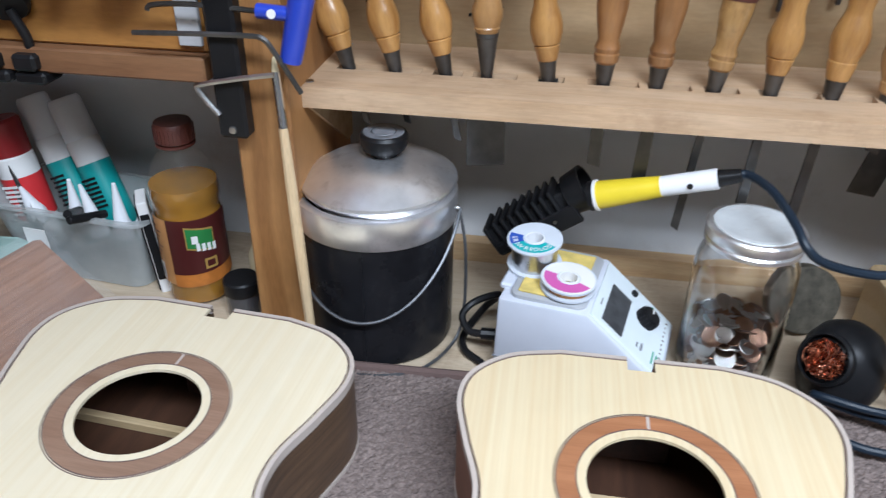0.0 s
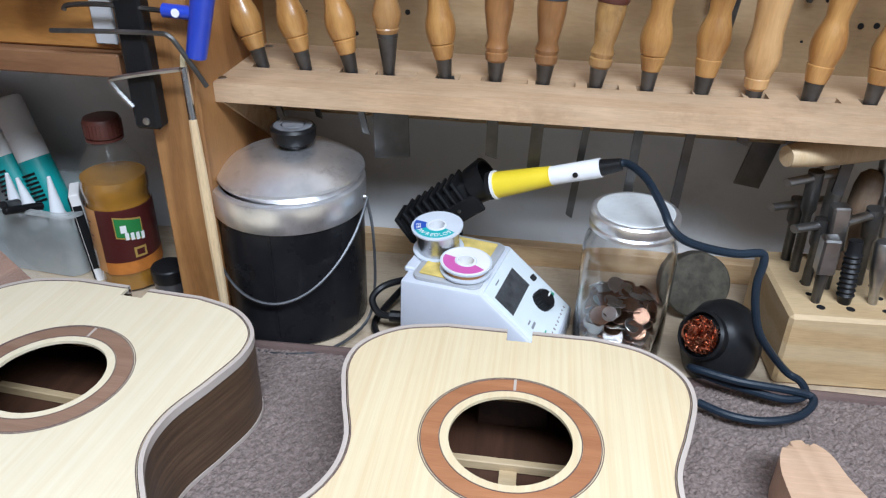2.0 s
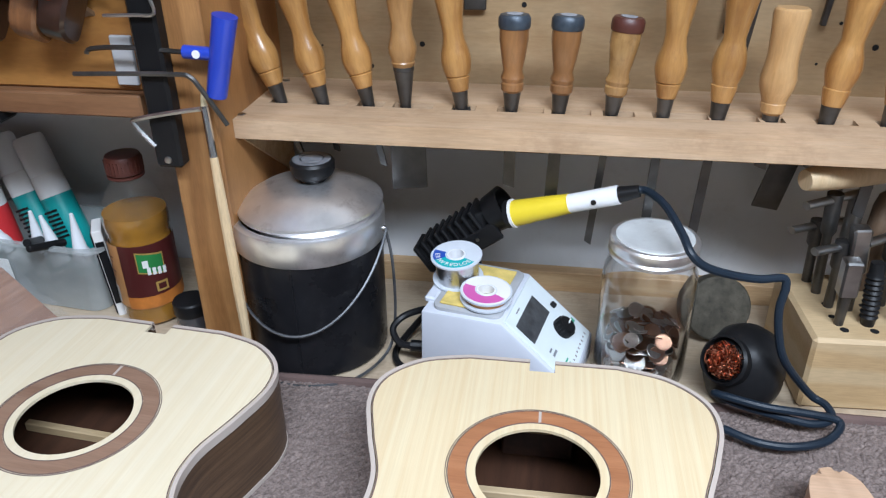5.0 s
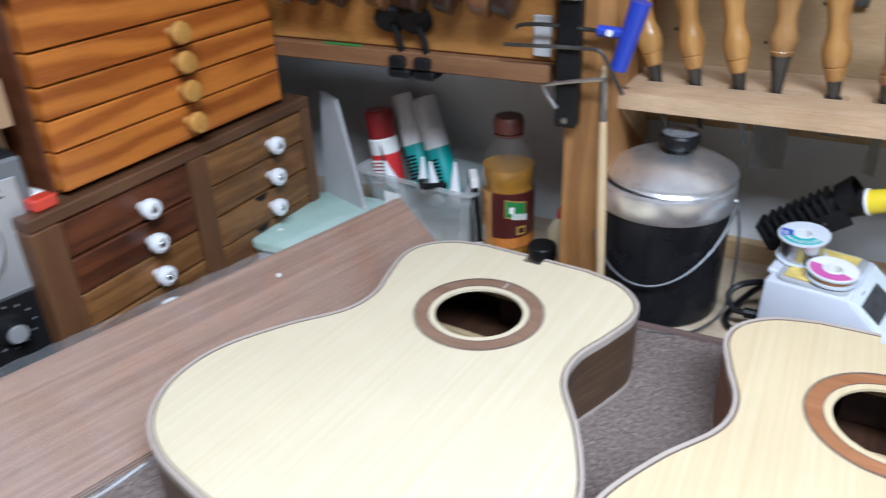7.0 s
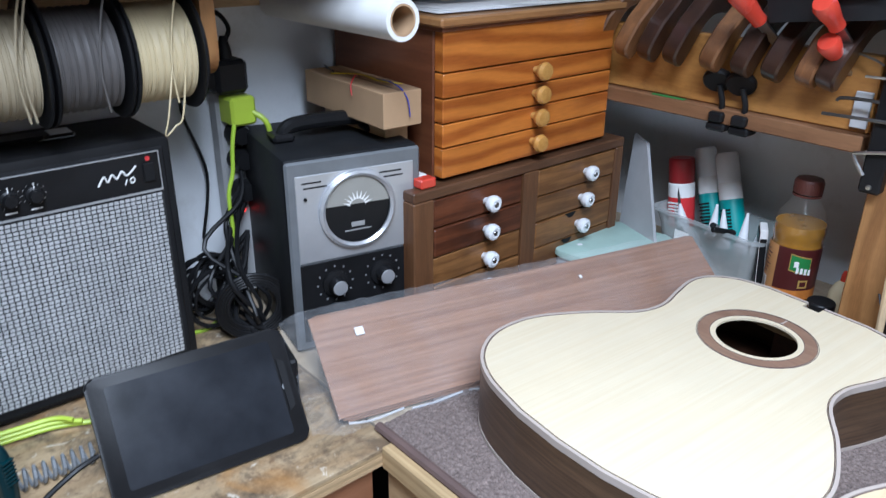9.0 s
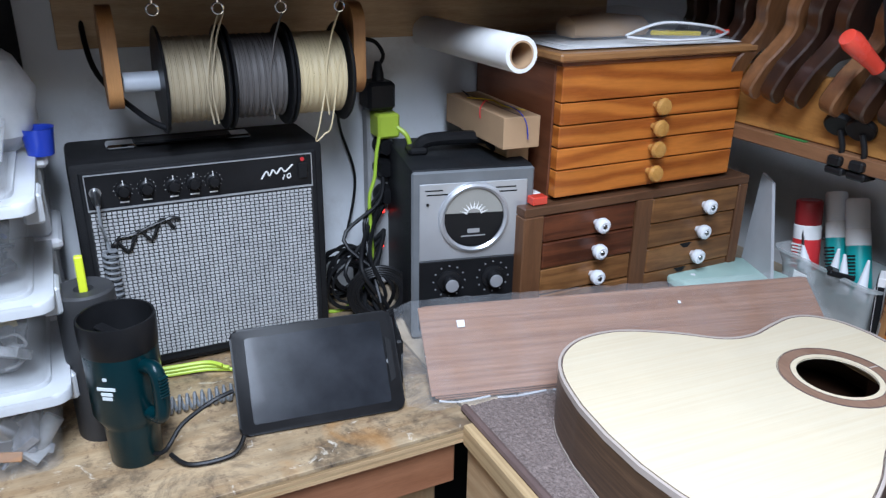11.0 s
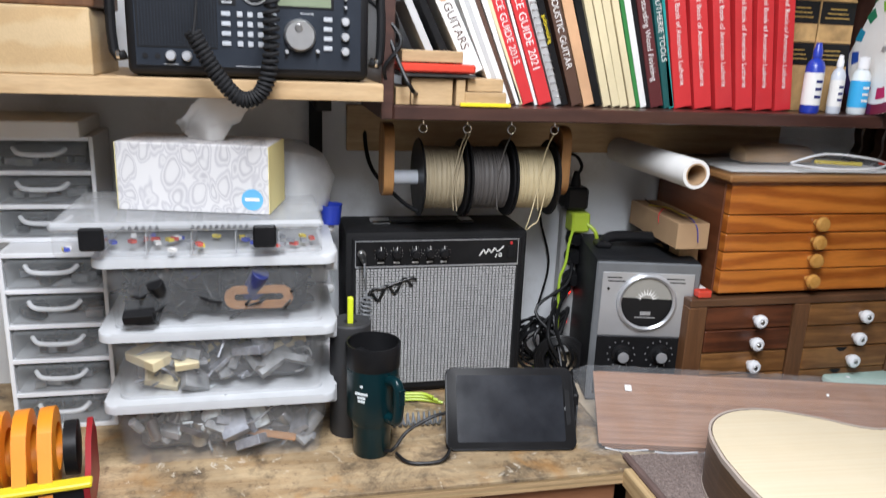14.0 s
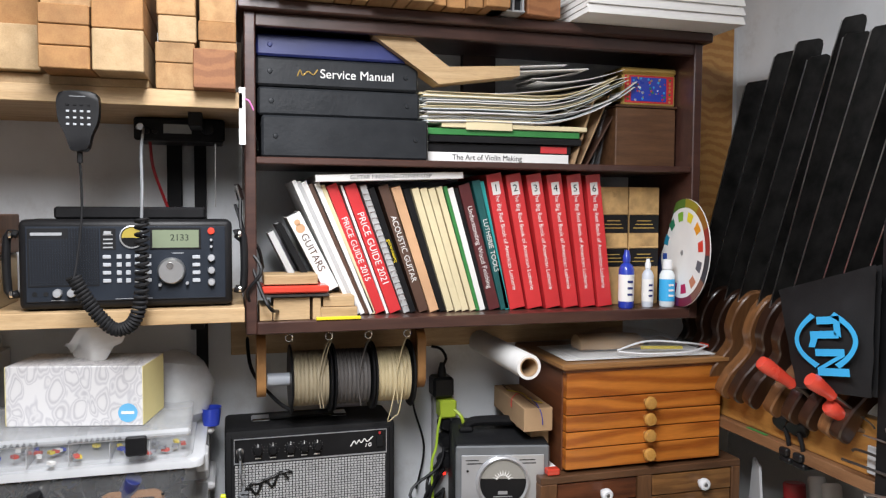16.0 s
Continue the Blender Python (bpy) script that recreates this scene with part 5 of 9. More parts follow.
def tub_of_glue():
    t = thing("glue_tub", -0.488, 0.868, BENCH, "translucent plastic tub holding glue bottles and nozzles", "tub", rz=-6)
    def band(w, d, r, z):
        return [(x, y, z) for x, y in rounded(w, d, r)]
    bm = bmesh.new()
    loops = [[bm.verts.new(v) for v in band(w, d, 0.02, z)] for w, d, z in ((0.18, 0.085, 0.002), (0.205, 0.1, 0.075), (0.222, 0.112, 0.098), (0.232, 0.12, 0.098), (0.232, 0.12, 0.103), (0.217, 0.108, 0.103), (0.2, 0.097, 0.077), (0.176, 0.081, 0.005))]
    for a, b in zip(loops, loops[1:]):
        for i in range(len(a)):
            j = (i + 1) % len(a)
            bm.faces.new((a[i], a[j], b[j], b[i]))
    bm.faces.new(loops[0][::-1])
    part("tub", bm, TUBCLEAR, t)
    part("price_label", box(-0.05, -0.02, -0.0565, -0.0555, 0.05, 0.08, m=pose(0, 0, 0, 3)), PAPER, t)


tub_of_glue()


def spray_can(x, y, tilt, lean, body, cap, label, bandmat, r=0.021, h=0.16, word=""):
    t = thing("glue_can", x, y, BENCH + 0.02, label, "glue can", "glue cans in the tub", rx=tilt, ry=lean)
    part("body", lathe([(r * 0.9, 0), (r, 0.004), (r, h * 0.72), (r * 0.8, h * 0.76)], 28), body, t)
    part("label", lathe([(r + 0.0003, h * (0.02 if bandmat is TEAL else 0.25)), (r + 0.0003, h * 0.58)], 28, cap=False), bandmat, t, "printed label band")
    part("cap", lathe([(r * 0.95, h * 0.735), (r * 0.97, h * 0.74), (r * 0.97, h * 0.98), (r * 0.85, h), (0, h)], 28), cap, t)
    if word:
        for i in range(7):
            part("print", box(-0.012 + (i % 2) * 0.002, 0.009, -r - 0.0012, -r - 0.0002, h * 0.3 + i * 0.006, h * 0.3 + i * 0.006 + 0.003), PAPER if bandmat is RED else BLACK, t)
    return t


REDCAP = paint("dull_red_cap", (0.3, 0.02, 0.022), 0.4)
spray_can(-0.562, 0.872, -2, -9, PAPER, REDCAP, "white accelerator spray can with red cap and band", RED, 0.024, 0.17, "x")
spray_can(-0.495, 0.885, -10, -22, PAPER, WHITE, "white glue bottle with teal label and white cap", TEAL, 0.0195, 0.2, "x")
spray_can(-0.452, 0.885, -10, -22, PAPER, WHITE, "white glue bottle with teal label and white cap", TEAL, 0.0205, 0.2, "x")


def nozzle(x, y, z, h, tilt, lean, mm=None):
    t = thing("glue_nozzle", x, y, z, "white tapered glue bottle nozzle in the tub", "nozzle", "nozzles in the tub", rx=tilt, ry=lean)
    part("body", lathe([(0.012, 0), (0.0125, 0.012), (0.0105, 0.02), (0.009, 0.022), (0.0022, h), (0, h + 0.001)], 20), mm or WHITE, t)


for x, y, h, a, b in ((-0.49, 0.845, 0.075, 8, 6), (-0.462, 0.84, 0.07, 6, -5), (-0.43, 0.84, 0.075, 5, 4), (-0.405, 0.85, 0.05, 2, 0), (-0.555, 0.86, 0.05, 10, -10)):
    nozzle(x, y, BENCH + 0.062, h, a, b)
for x, y, a, b in ((-0.475, 0.83, 60, 40), (-0.44, 0.828, 65, -50)):
    t = thing("marker_tip", x, y, BENCH + 0.098, "black marker lying across the tub", "marker", "markers in the tub", rx=a, ry=b)
    part("marker", cyl(0.005, 0.05, bevel=0.001), BLACK, t)
t = thing("tweezers", -0.55, 0.845, BENCH + 0.03, "steel tweezers standing in the tub", "tweezers", rx=-5, ry=-14)
for s in (-1, 1):
    part("arm", prism([(-0.001, 0), (0.004, 0), (0.006, 0.05), (0.001, 0.11), (-0.002, 0.11)], -0.001, 0.001, m=at(s * 0.004, 0, 0, FACE_S)), STEEL, t)


def small_corner_things():
    t = thing("slim_carton", -0.385, 0.835, BENCH, "slim black and white carton beside the bottle", "carton", rz=30, ry=-4)
    part("carton", box(-0.006, 0.006, -0.02, 0.02, 0, 0.125, 0.001), PAPER, t)
    part("print", box(-0.008, -0.006, -0.018, 0.018, 0.004, 0.12, m=None), BLACK, t)
    part("print_bar", box(-0.005, 0.005, -0.021, -0.02, 0.02, 0.11), BLACK, t)
    t = thing("small_jar", -0.266, 0.797, BENCH, "small clear jar with black lid by the post", "jar")
    part("jar", lathe([(0.019, 0), (0.02, 0.003), (0.02, 0.03)], 24), DARKGLASS, t)
    part("lid", lathe([(0.0205, 0.03), (0.021, 0.031), (0.021, 0.046), (0.0195, 0.048), (0, 0.048)], 24), BLACK, t)
    t = thing("glue_bottle", -0.262, 0.858, BENCH, "small yellow glue bottle with red tip", "bottle")
    part("bottle", lathe([(0.017, 0), (0.018, 0.003), (0.018, 0.045), (0.012, 0.058), (0.006, 0.065)], 22), CREAM, t)
    part("tip", lathe([(0.0055, 0.064), (0.005, 0.075), (0.003, 0.082), (0, 0.083)], 14), REDPLASTIC, t)
    t = thing("leaning_panel", -0.645, 0.81, BENCH, "thin pale grey panel leaning between cabinet and wall", "panel")
    part("panel", prism([(-0.02, 0), (0.115, 0), (0.02, 0.218), (-0.02, 0.226)], 0, 0.006, m=at(0, 0, 0, pose(0, 0, 0, 86, 0, -20))), PANELGREY, t)
    t = thing("food_box", -0.60, 0.72, BENCH, "pale blue-green plastic box with rounded lid", "plastic box", rz=5)
    part("box", prism(rounded(0.15, 0.19, 0.03), 0.0, 0.044, bevel=0.004), MILKY, t)
    part("lid", prism(rounded(0.16, 0.2, 0.035), 0.044, 0.055, bevel=0.004), LIDGREEN, t)


DARKGLASS = paint("dark_glass", (0.06, 0.06, 0.065), 0.1, coat=0.5, bump=0)
PANELGREY = paint("panel_grey", (0.4, 0.4, 0.41), 0.6, var=0.1)
LIDGREEN = paint("pale_lid", (0.42, 0.58, 0.52), 0.4, var=0.1)
small_corner_things()


def bagged_board():
    t = thing("bagged_veneer_boards", -0.535, 0.082, BENCH, "brown veneer boards wrapped in clear plastic film, propped on edge", "veneer boards", rz=-14.3)
    m = at(0, 0, 0.004, pose(0, 0, 0, 0, 36.5, 0))
    for i in range(3):
        part("board", box(-0.152 + i * 0.003, 0.0 - i * 0.002, 0.012 - 0.006 * i, 0.668, i * 0.0042, i * 0.0042 + 0.0038, 0.0008, m=m), VENEER, t)
    bm = bmesh.new()
    nx, ny = 44, 150
    grid = []
    for i in range(nx + 1):
        row = []
        for j in range(ny + 1):
            x, y = -0.16 + 0.178 * i / nx, -0.034 + 0.716 * j / ny
            edge = max(0, -0.152 - x) + max(0, x) + max(0, 0.0 - y) + max(0, y - 0.67)
            z = 0.0142 + 0.0012 * noise.noise(Vector((x * 45, y * 16, 1))) + 0.0007 * noise.noise(Vector((x * 140, y * 60, 3))) + 0.5 * edge * noise.noise(Vector((x * 110, y * 80, 5))) - edge * 0.5
            row.append(bm.verts.new(m @ Vector((x, y, z))))
        grid.append(row)
    for i in range(nx):
        for j in range(ny):
            bm.faces.new((grid[i][j], grid[i + 1][j], grid[i + 1][j + 1], grid[i][j + 1]))
    part("plastic_film", bm, FILM, t, "crinkled clear film")
    for x, y, w, h in ((-0.118, 0.055, 0.009, 0.02), (-0.12, 0.42, 0.004, 0.008)):
        part("price_sticker", box(x, x + w * 1.3, y, y + h * 0.6, 0.0155, 0.0158, m=m), PAPER, t, "small white sticker")
    for k in range(7):
        y = 0.01 + k * 0.085
        part("film_fold", tube([m @ Vector((0.004 + 0.003 * (k % 2), y, 0.012)), m @ Vector((0.007, y + 0.03, 0.009)), m @ Vector((0.004, y + 0.075, 0.012))], 0.0016, 6, 5), FILMFOLD, t, "gathered fold of clear film")
    part("prop", box(-0.1, -0.04, 0.18, 0.24, 0.0, 0.04, 0.001), PINE, t)
    part("prop", box(-0.1, -0.04, 0.5, 0.56, 0.0, 0.04, 0.001), PINE, t)
    k = thing("black_tool_holder", -0.66, 0.07, BENCH, "black plastic tool holder beside the bagged boards", "tool holder", rz=-14)
    part("plate", box(-0.03, 0.06, 0.0, 0.012, 0.0, 0.075, 0.003), BLACK, k)
    part("hook", tube([(0.06, 0.0, 0.06), (0.085, -0.01, 0.05), (0.09, -0.012, 0.02), (0.07, -0.006, 0.008)], 0.005, 8, 4), BLACK, k)


FILMFOLD = clear("film_fold", (0.85, 0.87, 0.9), 0.4, 0.08, 0.3)
bagged_board()


# ---- saws on the north wall ----
def saw_rack():
    t = thing("saw_rack", 0, 0, 0, "orange-brown plank saw rack with a narrow ledge on the wall", "saw rack")
    part("plank", box(-0.93, -0.244, 0.755, 0.775, 1.249, 1.352, 0.002), ORANGE_PLANK, t)
    part("ledge", box(-0.93, -0.244, 0.742, 0.79, 1.224, 1.248, 0.002), LEDGEWOOD, t)
    part("card", box(-0.268, -0.246, 0.749, 0.7545, 1.256, 1.305, 0.001), PANELGREY, t)
    part("tape_scrap", box(-0.58, -0.52, 0.743, 0.75, 1.2485, 1.25), GREEN, t)


ORANGE_PLANK = wood("orange_plank", (0.56, 0.27, 0.07), (0.36, 0.14, 0.03), "x", across=5, rough=0.45, coat=0.15, tone=0.35, dirt=(0.12, 0.05, 0.02), dirt_amount=0.5)
LEDGEWOOD = wood("ledge_brown", (0.3, 0.15, 0.07), (0.2, 0.09, 0.04), "x", rough=0.5)
saw_rack()


def hand_saw(x, mat, top, width, lean):
    t = thing("hand_saw", x, 0.825, 1.31, "old hand saw with dark blade and worn wooden handle", "hand saw", "saws in the wall rack", ry=lean)
    yz = Matrix(((0, 0, 1, 0), (1, 0, 0, 0), (0, 1, 0, 0), (0, 0, 0, 1)))
    grip = smooth_line([(-0.11, 0.06, 0), (-0.125, 0.015, 0), (-0.1, -0.005, 0), (-0.085, 0.02, 0), (-0.07, 0.06, 0), (-0.045, 0.075, 0), (0.03, 0.08, 0), (0.05, 0.16, 0), (0.03, 0.22, 0), (-0.04, 0.235, 0), (-0.075, 0.2, 0), (-0.085, 0.15, 0), (-0.075, 0.11, 0), (-0.11, 0.06, 0)], 5)[:-1]
    bm = prism([(p.x, p.y) for p in grip], -0.0135, 0.0135, m=yz)
    bmesh.ops.recalc_face_normals(bm, faces=bm.faces)
    bmesh.ops.bevel(bm, geom=[e for e in bm.edges if abs(e.verts[0].co.x - e.verts[1].co.x) < 1e-5], offset=0.003, segments=1, affect="EDGES")
    part("handle", bm, mat, t)
    bl = prism([(-0.07, 0.2), (0.045, 0.17), (0.041, top - 0.012), (0.037, top - 0.003), (0.028, top), (-0.064 + (0.115 - width), top - 0.009), (-0.07 + (0.115 - width), top - 0.017)], -0.0009, 0.0009, m=yz)
    bmesh.ops.recalc_face_normals(bl, faces=bl.faces)
    part("blade", bl, SAWSTEEL, t, "black oiled blade")
    edge = prism([(-0.0715, 0.2), (-0.07, 0.2), (-0.07 + (0.115 - width), top - 0.015), (-0.0715 + (0.115 - width), top - 0.015)], -0.0011, 0.0011, m=yz)
    bmesh.ops.recalc_face_normals(edge, faces=edge.faces)
    part("tooth_edge", edge, STEEL, t, "bright filed edge")
    for yy, zz in ((-0.02, 0.2), (0.01, 0.15), (-0.05, 0.16)):
        part("saw_nut", cyl(0.005, 0.025, at(-0.0125, yy, zz, pose(0, 0, 0, 0, 90)), segs=12), STEEL, t)


SAWSTEEL = paint("black_saw_steel", (0.024, 0.023, 0.022), 0.42, 0.5, var=0.6, scale=20)
for i, (x, mm, top, w) in enumerate(((-0.82, SAWWOOD, 0.72, 0.07), (-0.765, SAWWOOD, 0.75, 0.06), (-0.707, SAWWOOD, 0.74, 0.07), (-0.656, SAWPALE, 0.73, 0.06), (-0.596, SAWPALE, 0.77, 0.06), (-0.552, SAWWOOD, 0.76, 0.07), (-0.505, SAWWOOD, 0.74, 0.065), (-0.441, SAWPALE, 0.75, 0.07), (-0.39, SAWWOOD, 0.76, 0.06), (-0.344, SAWWOOD, 0.7, 0.06), (-0.295, SAWPALE, 0.72, 0.07), (-0.267, SAWWOOD, 0.7, 0.07))):
    hand_saw(x - 0.03, mm, top + 0.008 * (i * 3 % 7), w, 13.5 + (i * 7 % 5) * 0.5)


def tool_pouch():
    t = thing("black_pouch", -0.3, 0.69, 1.322, "black fabric pouch with a cyan shield emblem, hanging", "pouch", rz=0)
    bm = bmesh.new()
    n = 14
    front, rear = [], []
    for i in range(n + 1):
        for j in range(n + 1):
            u, v = i / n, j / n
            x = -0.13 + 0.055 * (1 - v) + (0.225 - 0.055 * (1 - v)) * u
            z = 0.065 + 0.175 * v + 0.045 * u * v + 0.02 * u
            bulge = 0.018 * math.sin(math.pi * u) * math.sin(math.pi * min(1, v + 0.1)) + 0.003 * noise.noise(Vector((u * 5, v * 5, 0)))
            front.append(bm.verts.new((x, -bulge, z)))
            rear.append(bm.verts.new((x, 0.012 + bulge * 0.2, z)))
    for i in range(n):
        for j in range(n):
            a, b, c, d = i * (n + 1) + j, (i + 1) * (n + 1) + j, (i + 1) * (n + 1) + j + 1, i * (n + 1) + j + 1
            bm.faces.new((front[a], front[b], front[c], front[d]))
            bm.faces.new((rear[d], rear[c], rear[b], rear[a]))
    part("pouch", bm, BLACKMATT, t)
    # the emblem: two arcs and angular strokes
    zf = at(0.014, -0.0215, 0.168, FACE_S) @ pose(0, 0, 0, 0, 0, 10) @ Matrix.Scale(0.82, 4)
    arcs = [[(q * (0.088 - 0.088 * (k / 8) ** 2 * 0.62), k / 8 * 0.058) for k in range(-8, 9)] + [(q * (0.076 - 0.088 * (k / 8) ** 2 * 0.62), k / 8 * 0.05) for k in range(8, -9, -1)] for q in (-1, 1)]
    strokes = [[(-0.018, 0.05), (0.045, 0.05), (0.045, 0.034), (-0.018, 0.034)], [(0.028, 0.034), (0.045, 0.034), (0.045, 0.006), (0.028, 0.012)], [(-0.04, 0.02), (0.028, 0.02), (0.04, 0.004), (-0.04, 0.004)],
               [(-0.04, 0.004), (-0.02, 0.004), (-0.03, -0.014), (-0.048, -0.014)], [(-0.03, -0.018), (0.05, -0.018), (0.05, -0.033), (-0.03, -0.033)], [(0.03, -0.033), (0.05, -0.033), (-0.008, -0.058), (-0.028, -0.058)], [(-0.028, -0.058), (0.058, -0.058), (0.058, -0.074), (-0.028, -0.074)]]
    for o in arcs + strokes:
        bm = prism(o, 0, 0.001, m=zf)
        bmesh.ops.recalc_face_normals(bm, faces=bm.faces)
        part("emblem", bm, CYAN, t)


tool_pouch()


def red_handle(x, y, z, rx, ry, L, label, name="red_screwdriver"):
    t = thing(name, x, y, z, label, "screwdriver", rx=rx, ry=ry)
    part("handle", lathe([(0.008, 0), (0.011, 0.004), (0.0105, 0.015), (0.013, L * 0.5), (0.015, L * 0.85), (0.012, L * 0.97), (0, L)], 24), REDPLASTIC, t)
    part("blade", box(-0.008, 0.008, -0.002, 0.002, -0.06, 0.0, 0.0006), STEEL, t)


red_handle(-0.393, 0.7, 1.385, 55, -12, 0.085, "red plastic handled scraper stuck in the saw rack", "red_scraper")
red_handle(-0.285, 0.69, 1.39, 55, -8, 0.06, "glossy red handled tool in the saw rack")
red_handle(-0.29, 0.725, 1.345, 55, -5, 0.05, "dark red short handle in the saw rack")


def spring_clip(x, label):
    t = thing("spring_clip", x, 0.748, 1.213, label, "clip", "clips on the ledge")
    part("base", box(-0.016, 0.016, -0.012, 0.02, 0, 0.012, 0.003), BLACK, t)
    part("jaw", box(-0.012, 0.012, -0.016, 0.016, 0.014, 0.03, 0.003), BLACK, t)
    part("stem", tube([(0, 0, 0.028), (0.003, -0.004, 0.045), (-0.004, -0.008, 0.07)], 0.0045, 10, 4), BLACK, t)
    part("head", lathe([(0.02, 0), (0.0225, 0.003), (0.022, 0.009), (0.014, 0.015), (0, 0.016)], 28, m=at(-0.006, -0.012, 0.074, pose(0, 0, 0, -50, -25, 0))), BLACK, t)


spring_clip(-0.457, "black spring clip with round head on the ledge")
spring_clip(-0.419, "black spring clip with round head on the ledge")


def white_bag():
    t = thing("white_bag", -0.14, 0.74, 1.42, "white plastic bag hanging by the post", "bag")
    bm = lathe([(0.0, 0), (0.03, 0.005), (0.045, 0.03), (0.048, 0.08), (0.04, 0.13), (0.02, 0.16), (0.008, 0.2)], 24)
    for v in bm.verts:
        v.co += Vector((noise.noise(v.co * 40), noise.noise(v.co * 40 + Vector((3, 1, 7))), 0)) * 0.008
    part("bag", bm, WHITE, t)


white_bag()


# ---- amplifier ----
def amplifier():
    t = thing("guitar_amplifier", -0.8, -0.157, BENCH, "small black guitar amplifier with silver woven grille", "amplifier", rz=0)
    w, h, d = 0.355, 0.332, 0.14
    y0, y1 = -w / 2, w / 2
    part("cabinet", box(-d, 0, y0, y1, 0.003, h, 0.008, seg=2), TOLEX, t, "black textured cabinet")
    part("front_frame", box(-0.001, 0.004, y0 + 0.012, y1 - 0.012, 0.012, h - 0.012, 0.002), BLACKMATT, t)
    part("control_panel", box(0.004, 0.006, y0 + 0.018, y1 - 0.02, h - 0.065, h - 0.017, 0.0005), BLACK, t, "black control panel with silver edge")
    for z0, z1 in ((h - 0.0675, h - 0.065), (h - 0.017, h - 0.0158)):
        part("panel_trim", box(0.004, 0.0075, y0 + 0.018, y1 - 0.02, z0, z1), SILVER, t)
    for y in (y0 + 0.018, y1 - 0.0212):
        part("panel_trim", box(0.004, 0.0075, y, y + 0.0012, h - 0.065, h - 0.017), SILVER, t)
    part("grille_backing", box(0.004, 0.0055, y0 + 0.018, y1 - 0.02, 0.024, h - 0.0685), GRILLEDARK, t)
    # woven grille: flat pale threads in pairs
    bm = bmesh.new()
    ya, yb, za, zb = y0 + 0.02, y1 - 0.022, 0.026, h - 0.07
    ny, nz = 46, 44
    for k in range(nz):
        z = za + (zb - za) * (k + 0.5) / nz
        for i in range(ny):
            y = ya + (yb - ya) * (i + 0.1 * (k % 2)) / ny
            box(0.0056, 0.0068, y, min(yb, y + (yb - ya) / ny * 0.76), z - 0.0018, z + 0.0018, bm=bm)
    ob = part("grille_weave", bm, GRILLE, t, "silver woven threads")
    tagged(ob, kind="stuff")
    for i, yy in enumerate((0.066, 0.096, 0.132, 0.16, 0.187)):
        m = at(0.006, y0 + yy, h - 0.041, pose(0, 0, 0, 0, 90))
        part("knob", lathe([(0.0105, 0), (0.0102, 0.005), (0.0075, 0.0065), (0.0068, 0.015), (0, 0.0155)], 22, m=m), BLACK, t, "black ribbed knob")
        part("pointer", box(0.0115, 0.0122, y0 + yy - 0.0006, y0 + yy + 0.0006, h - 0.036, h - 0.026), PAPER, t)
        part("print", box(0.006, 0.0063, y0 + yy - 0.006, y0 + yy + 0.006, h - 0.0595, h - 0.0575), PAPER, t)
        for a in range(11):
            u = radians(-60 + a * 30)
            part("tick", box(0.006, 0.0062, y0 + yy + 0.0125 * math.cos(u) - 0.0004, y0 + yy + 0.0125 * math.cos(u) + 0.0004, h - 0.041 + 0.0125 * math.sin(u) - 0.0004, h - 0.041 + 0.0125 * math.sin(u) + 0.0004), PAPER, t)
    part("jack", lathe([(0.008, 0), (0.008, 0.003), (0.004, 0.003), (0.004, 0.001)], 18, m=at(0.006, y0 + 0.03, h - 0.041, pose(0, 0, 0, 0, 90))), CHROME, t)
    part("switch", box(0.006, 0.01, y1 - 0.042, y1 - 0.028, h - 0.053, h - 0.029, 0.001), BLACKMATT, t)
    part("pilot_lamp", cyl(0.003, 0.002, at(0.006, y1 - 0.035, h - 0.0235, pose(0, 0, 0, 0, 90)), segs=12), RED, t)
    # the maker's script badges, as plain flowing strokes
    s = [(0.0075, y1 - 0.098, h - 0.048), (0.0075, y1 - 0.09, h - 0.037), (0.0075, y1 - 0.086, h - 0.044), (0.0075, y1 - 0.08, h - 0.036), (0.0075, y1 - 0.075, h - 0.042), (0.0075, y1 - 0.068, h - 0.034), (0.0075, y1 - 0.062, h - 0.04), (0.0075, y1 - 0.05, h - 0.03)]
    part("script_mark", tube(s, 0.0013, 6, 5), PAPER, t)
    part("script_mark", tube([(0.0075, y1 - 0.066, h - 0.052), (0.0075, y1 - 0.063, h - 0.045)], 0.001, 6, 1), PAPER, t)
    part("script_mark", tube([(0.0075, y1 - 0.058, h - 0.051), (0.0075, y1 - 0.054, h - 0.049), (0.0075, y1 - 0.055, h - 0.044), (0.0075, y1 - 0.059, h - 0.046), (0.0075, y1 - 0.058, h - 0.051)], 0.001, 6, 3), PAPER, t)
    g = [(y0 + 0.03 + 0.016 * i, 0.2 + 0.0065 * i + 0.011 * (1 if i % 2 else -1)) for i in range(7)]
    part("badge", tube([(0.011, y, z) for y, z in g], 0.0026, 8, 5), BADGE, t, "dark script badge")
    part("badge", tube([(0.011, y0 + 0.035, 0.155), (0.011, y0 + 0.042, 0.19), (0.011, y0 + 0.05, 0.222), (0.011, y0 + 0.07, 0.226), (0.011, y0 + 0.12, 0.243), (0.011, y0 + 0.135, 0.24)], 0.0026, 8, 5), BADGE, t, "dark script badge")
    part("handle_strap", box(-0.085, -0.055, -0.085, 0.055, h + 0.004, h + 0.0085, 0.002), BLACK, t)
    for y in (-0.105, 0.06):
        part("handle_cap", box(-0.088, -0.052, y - 0.018, y + 0.022, h, h + 0.008, 0.003), CHROME, t)
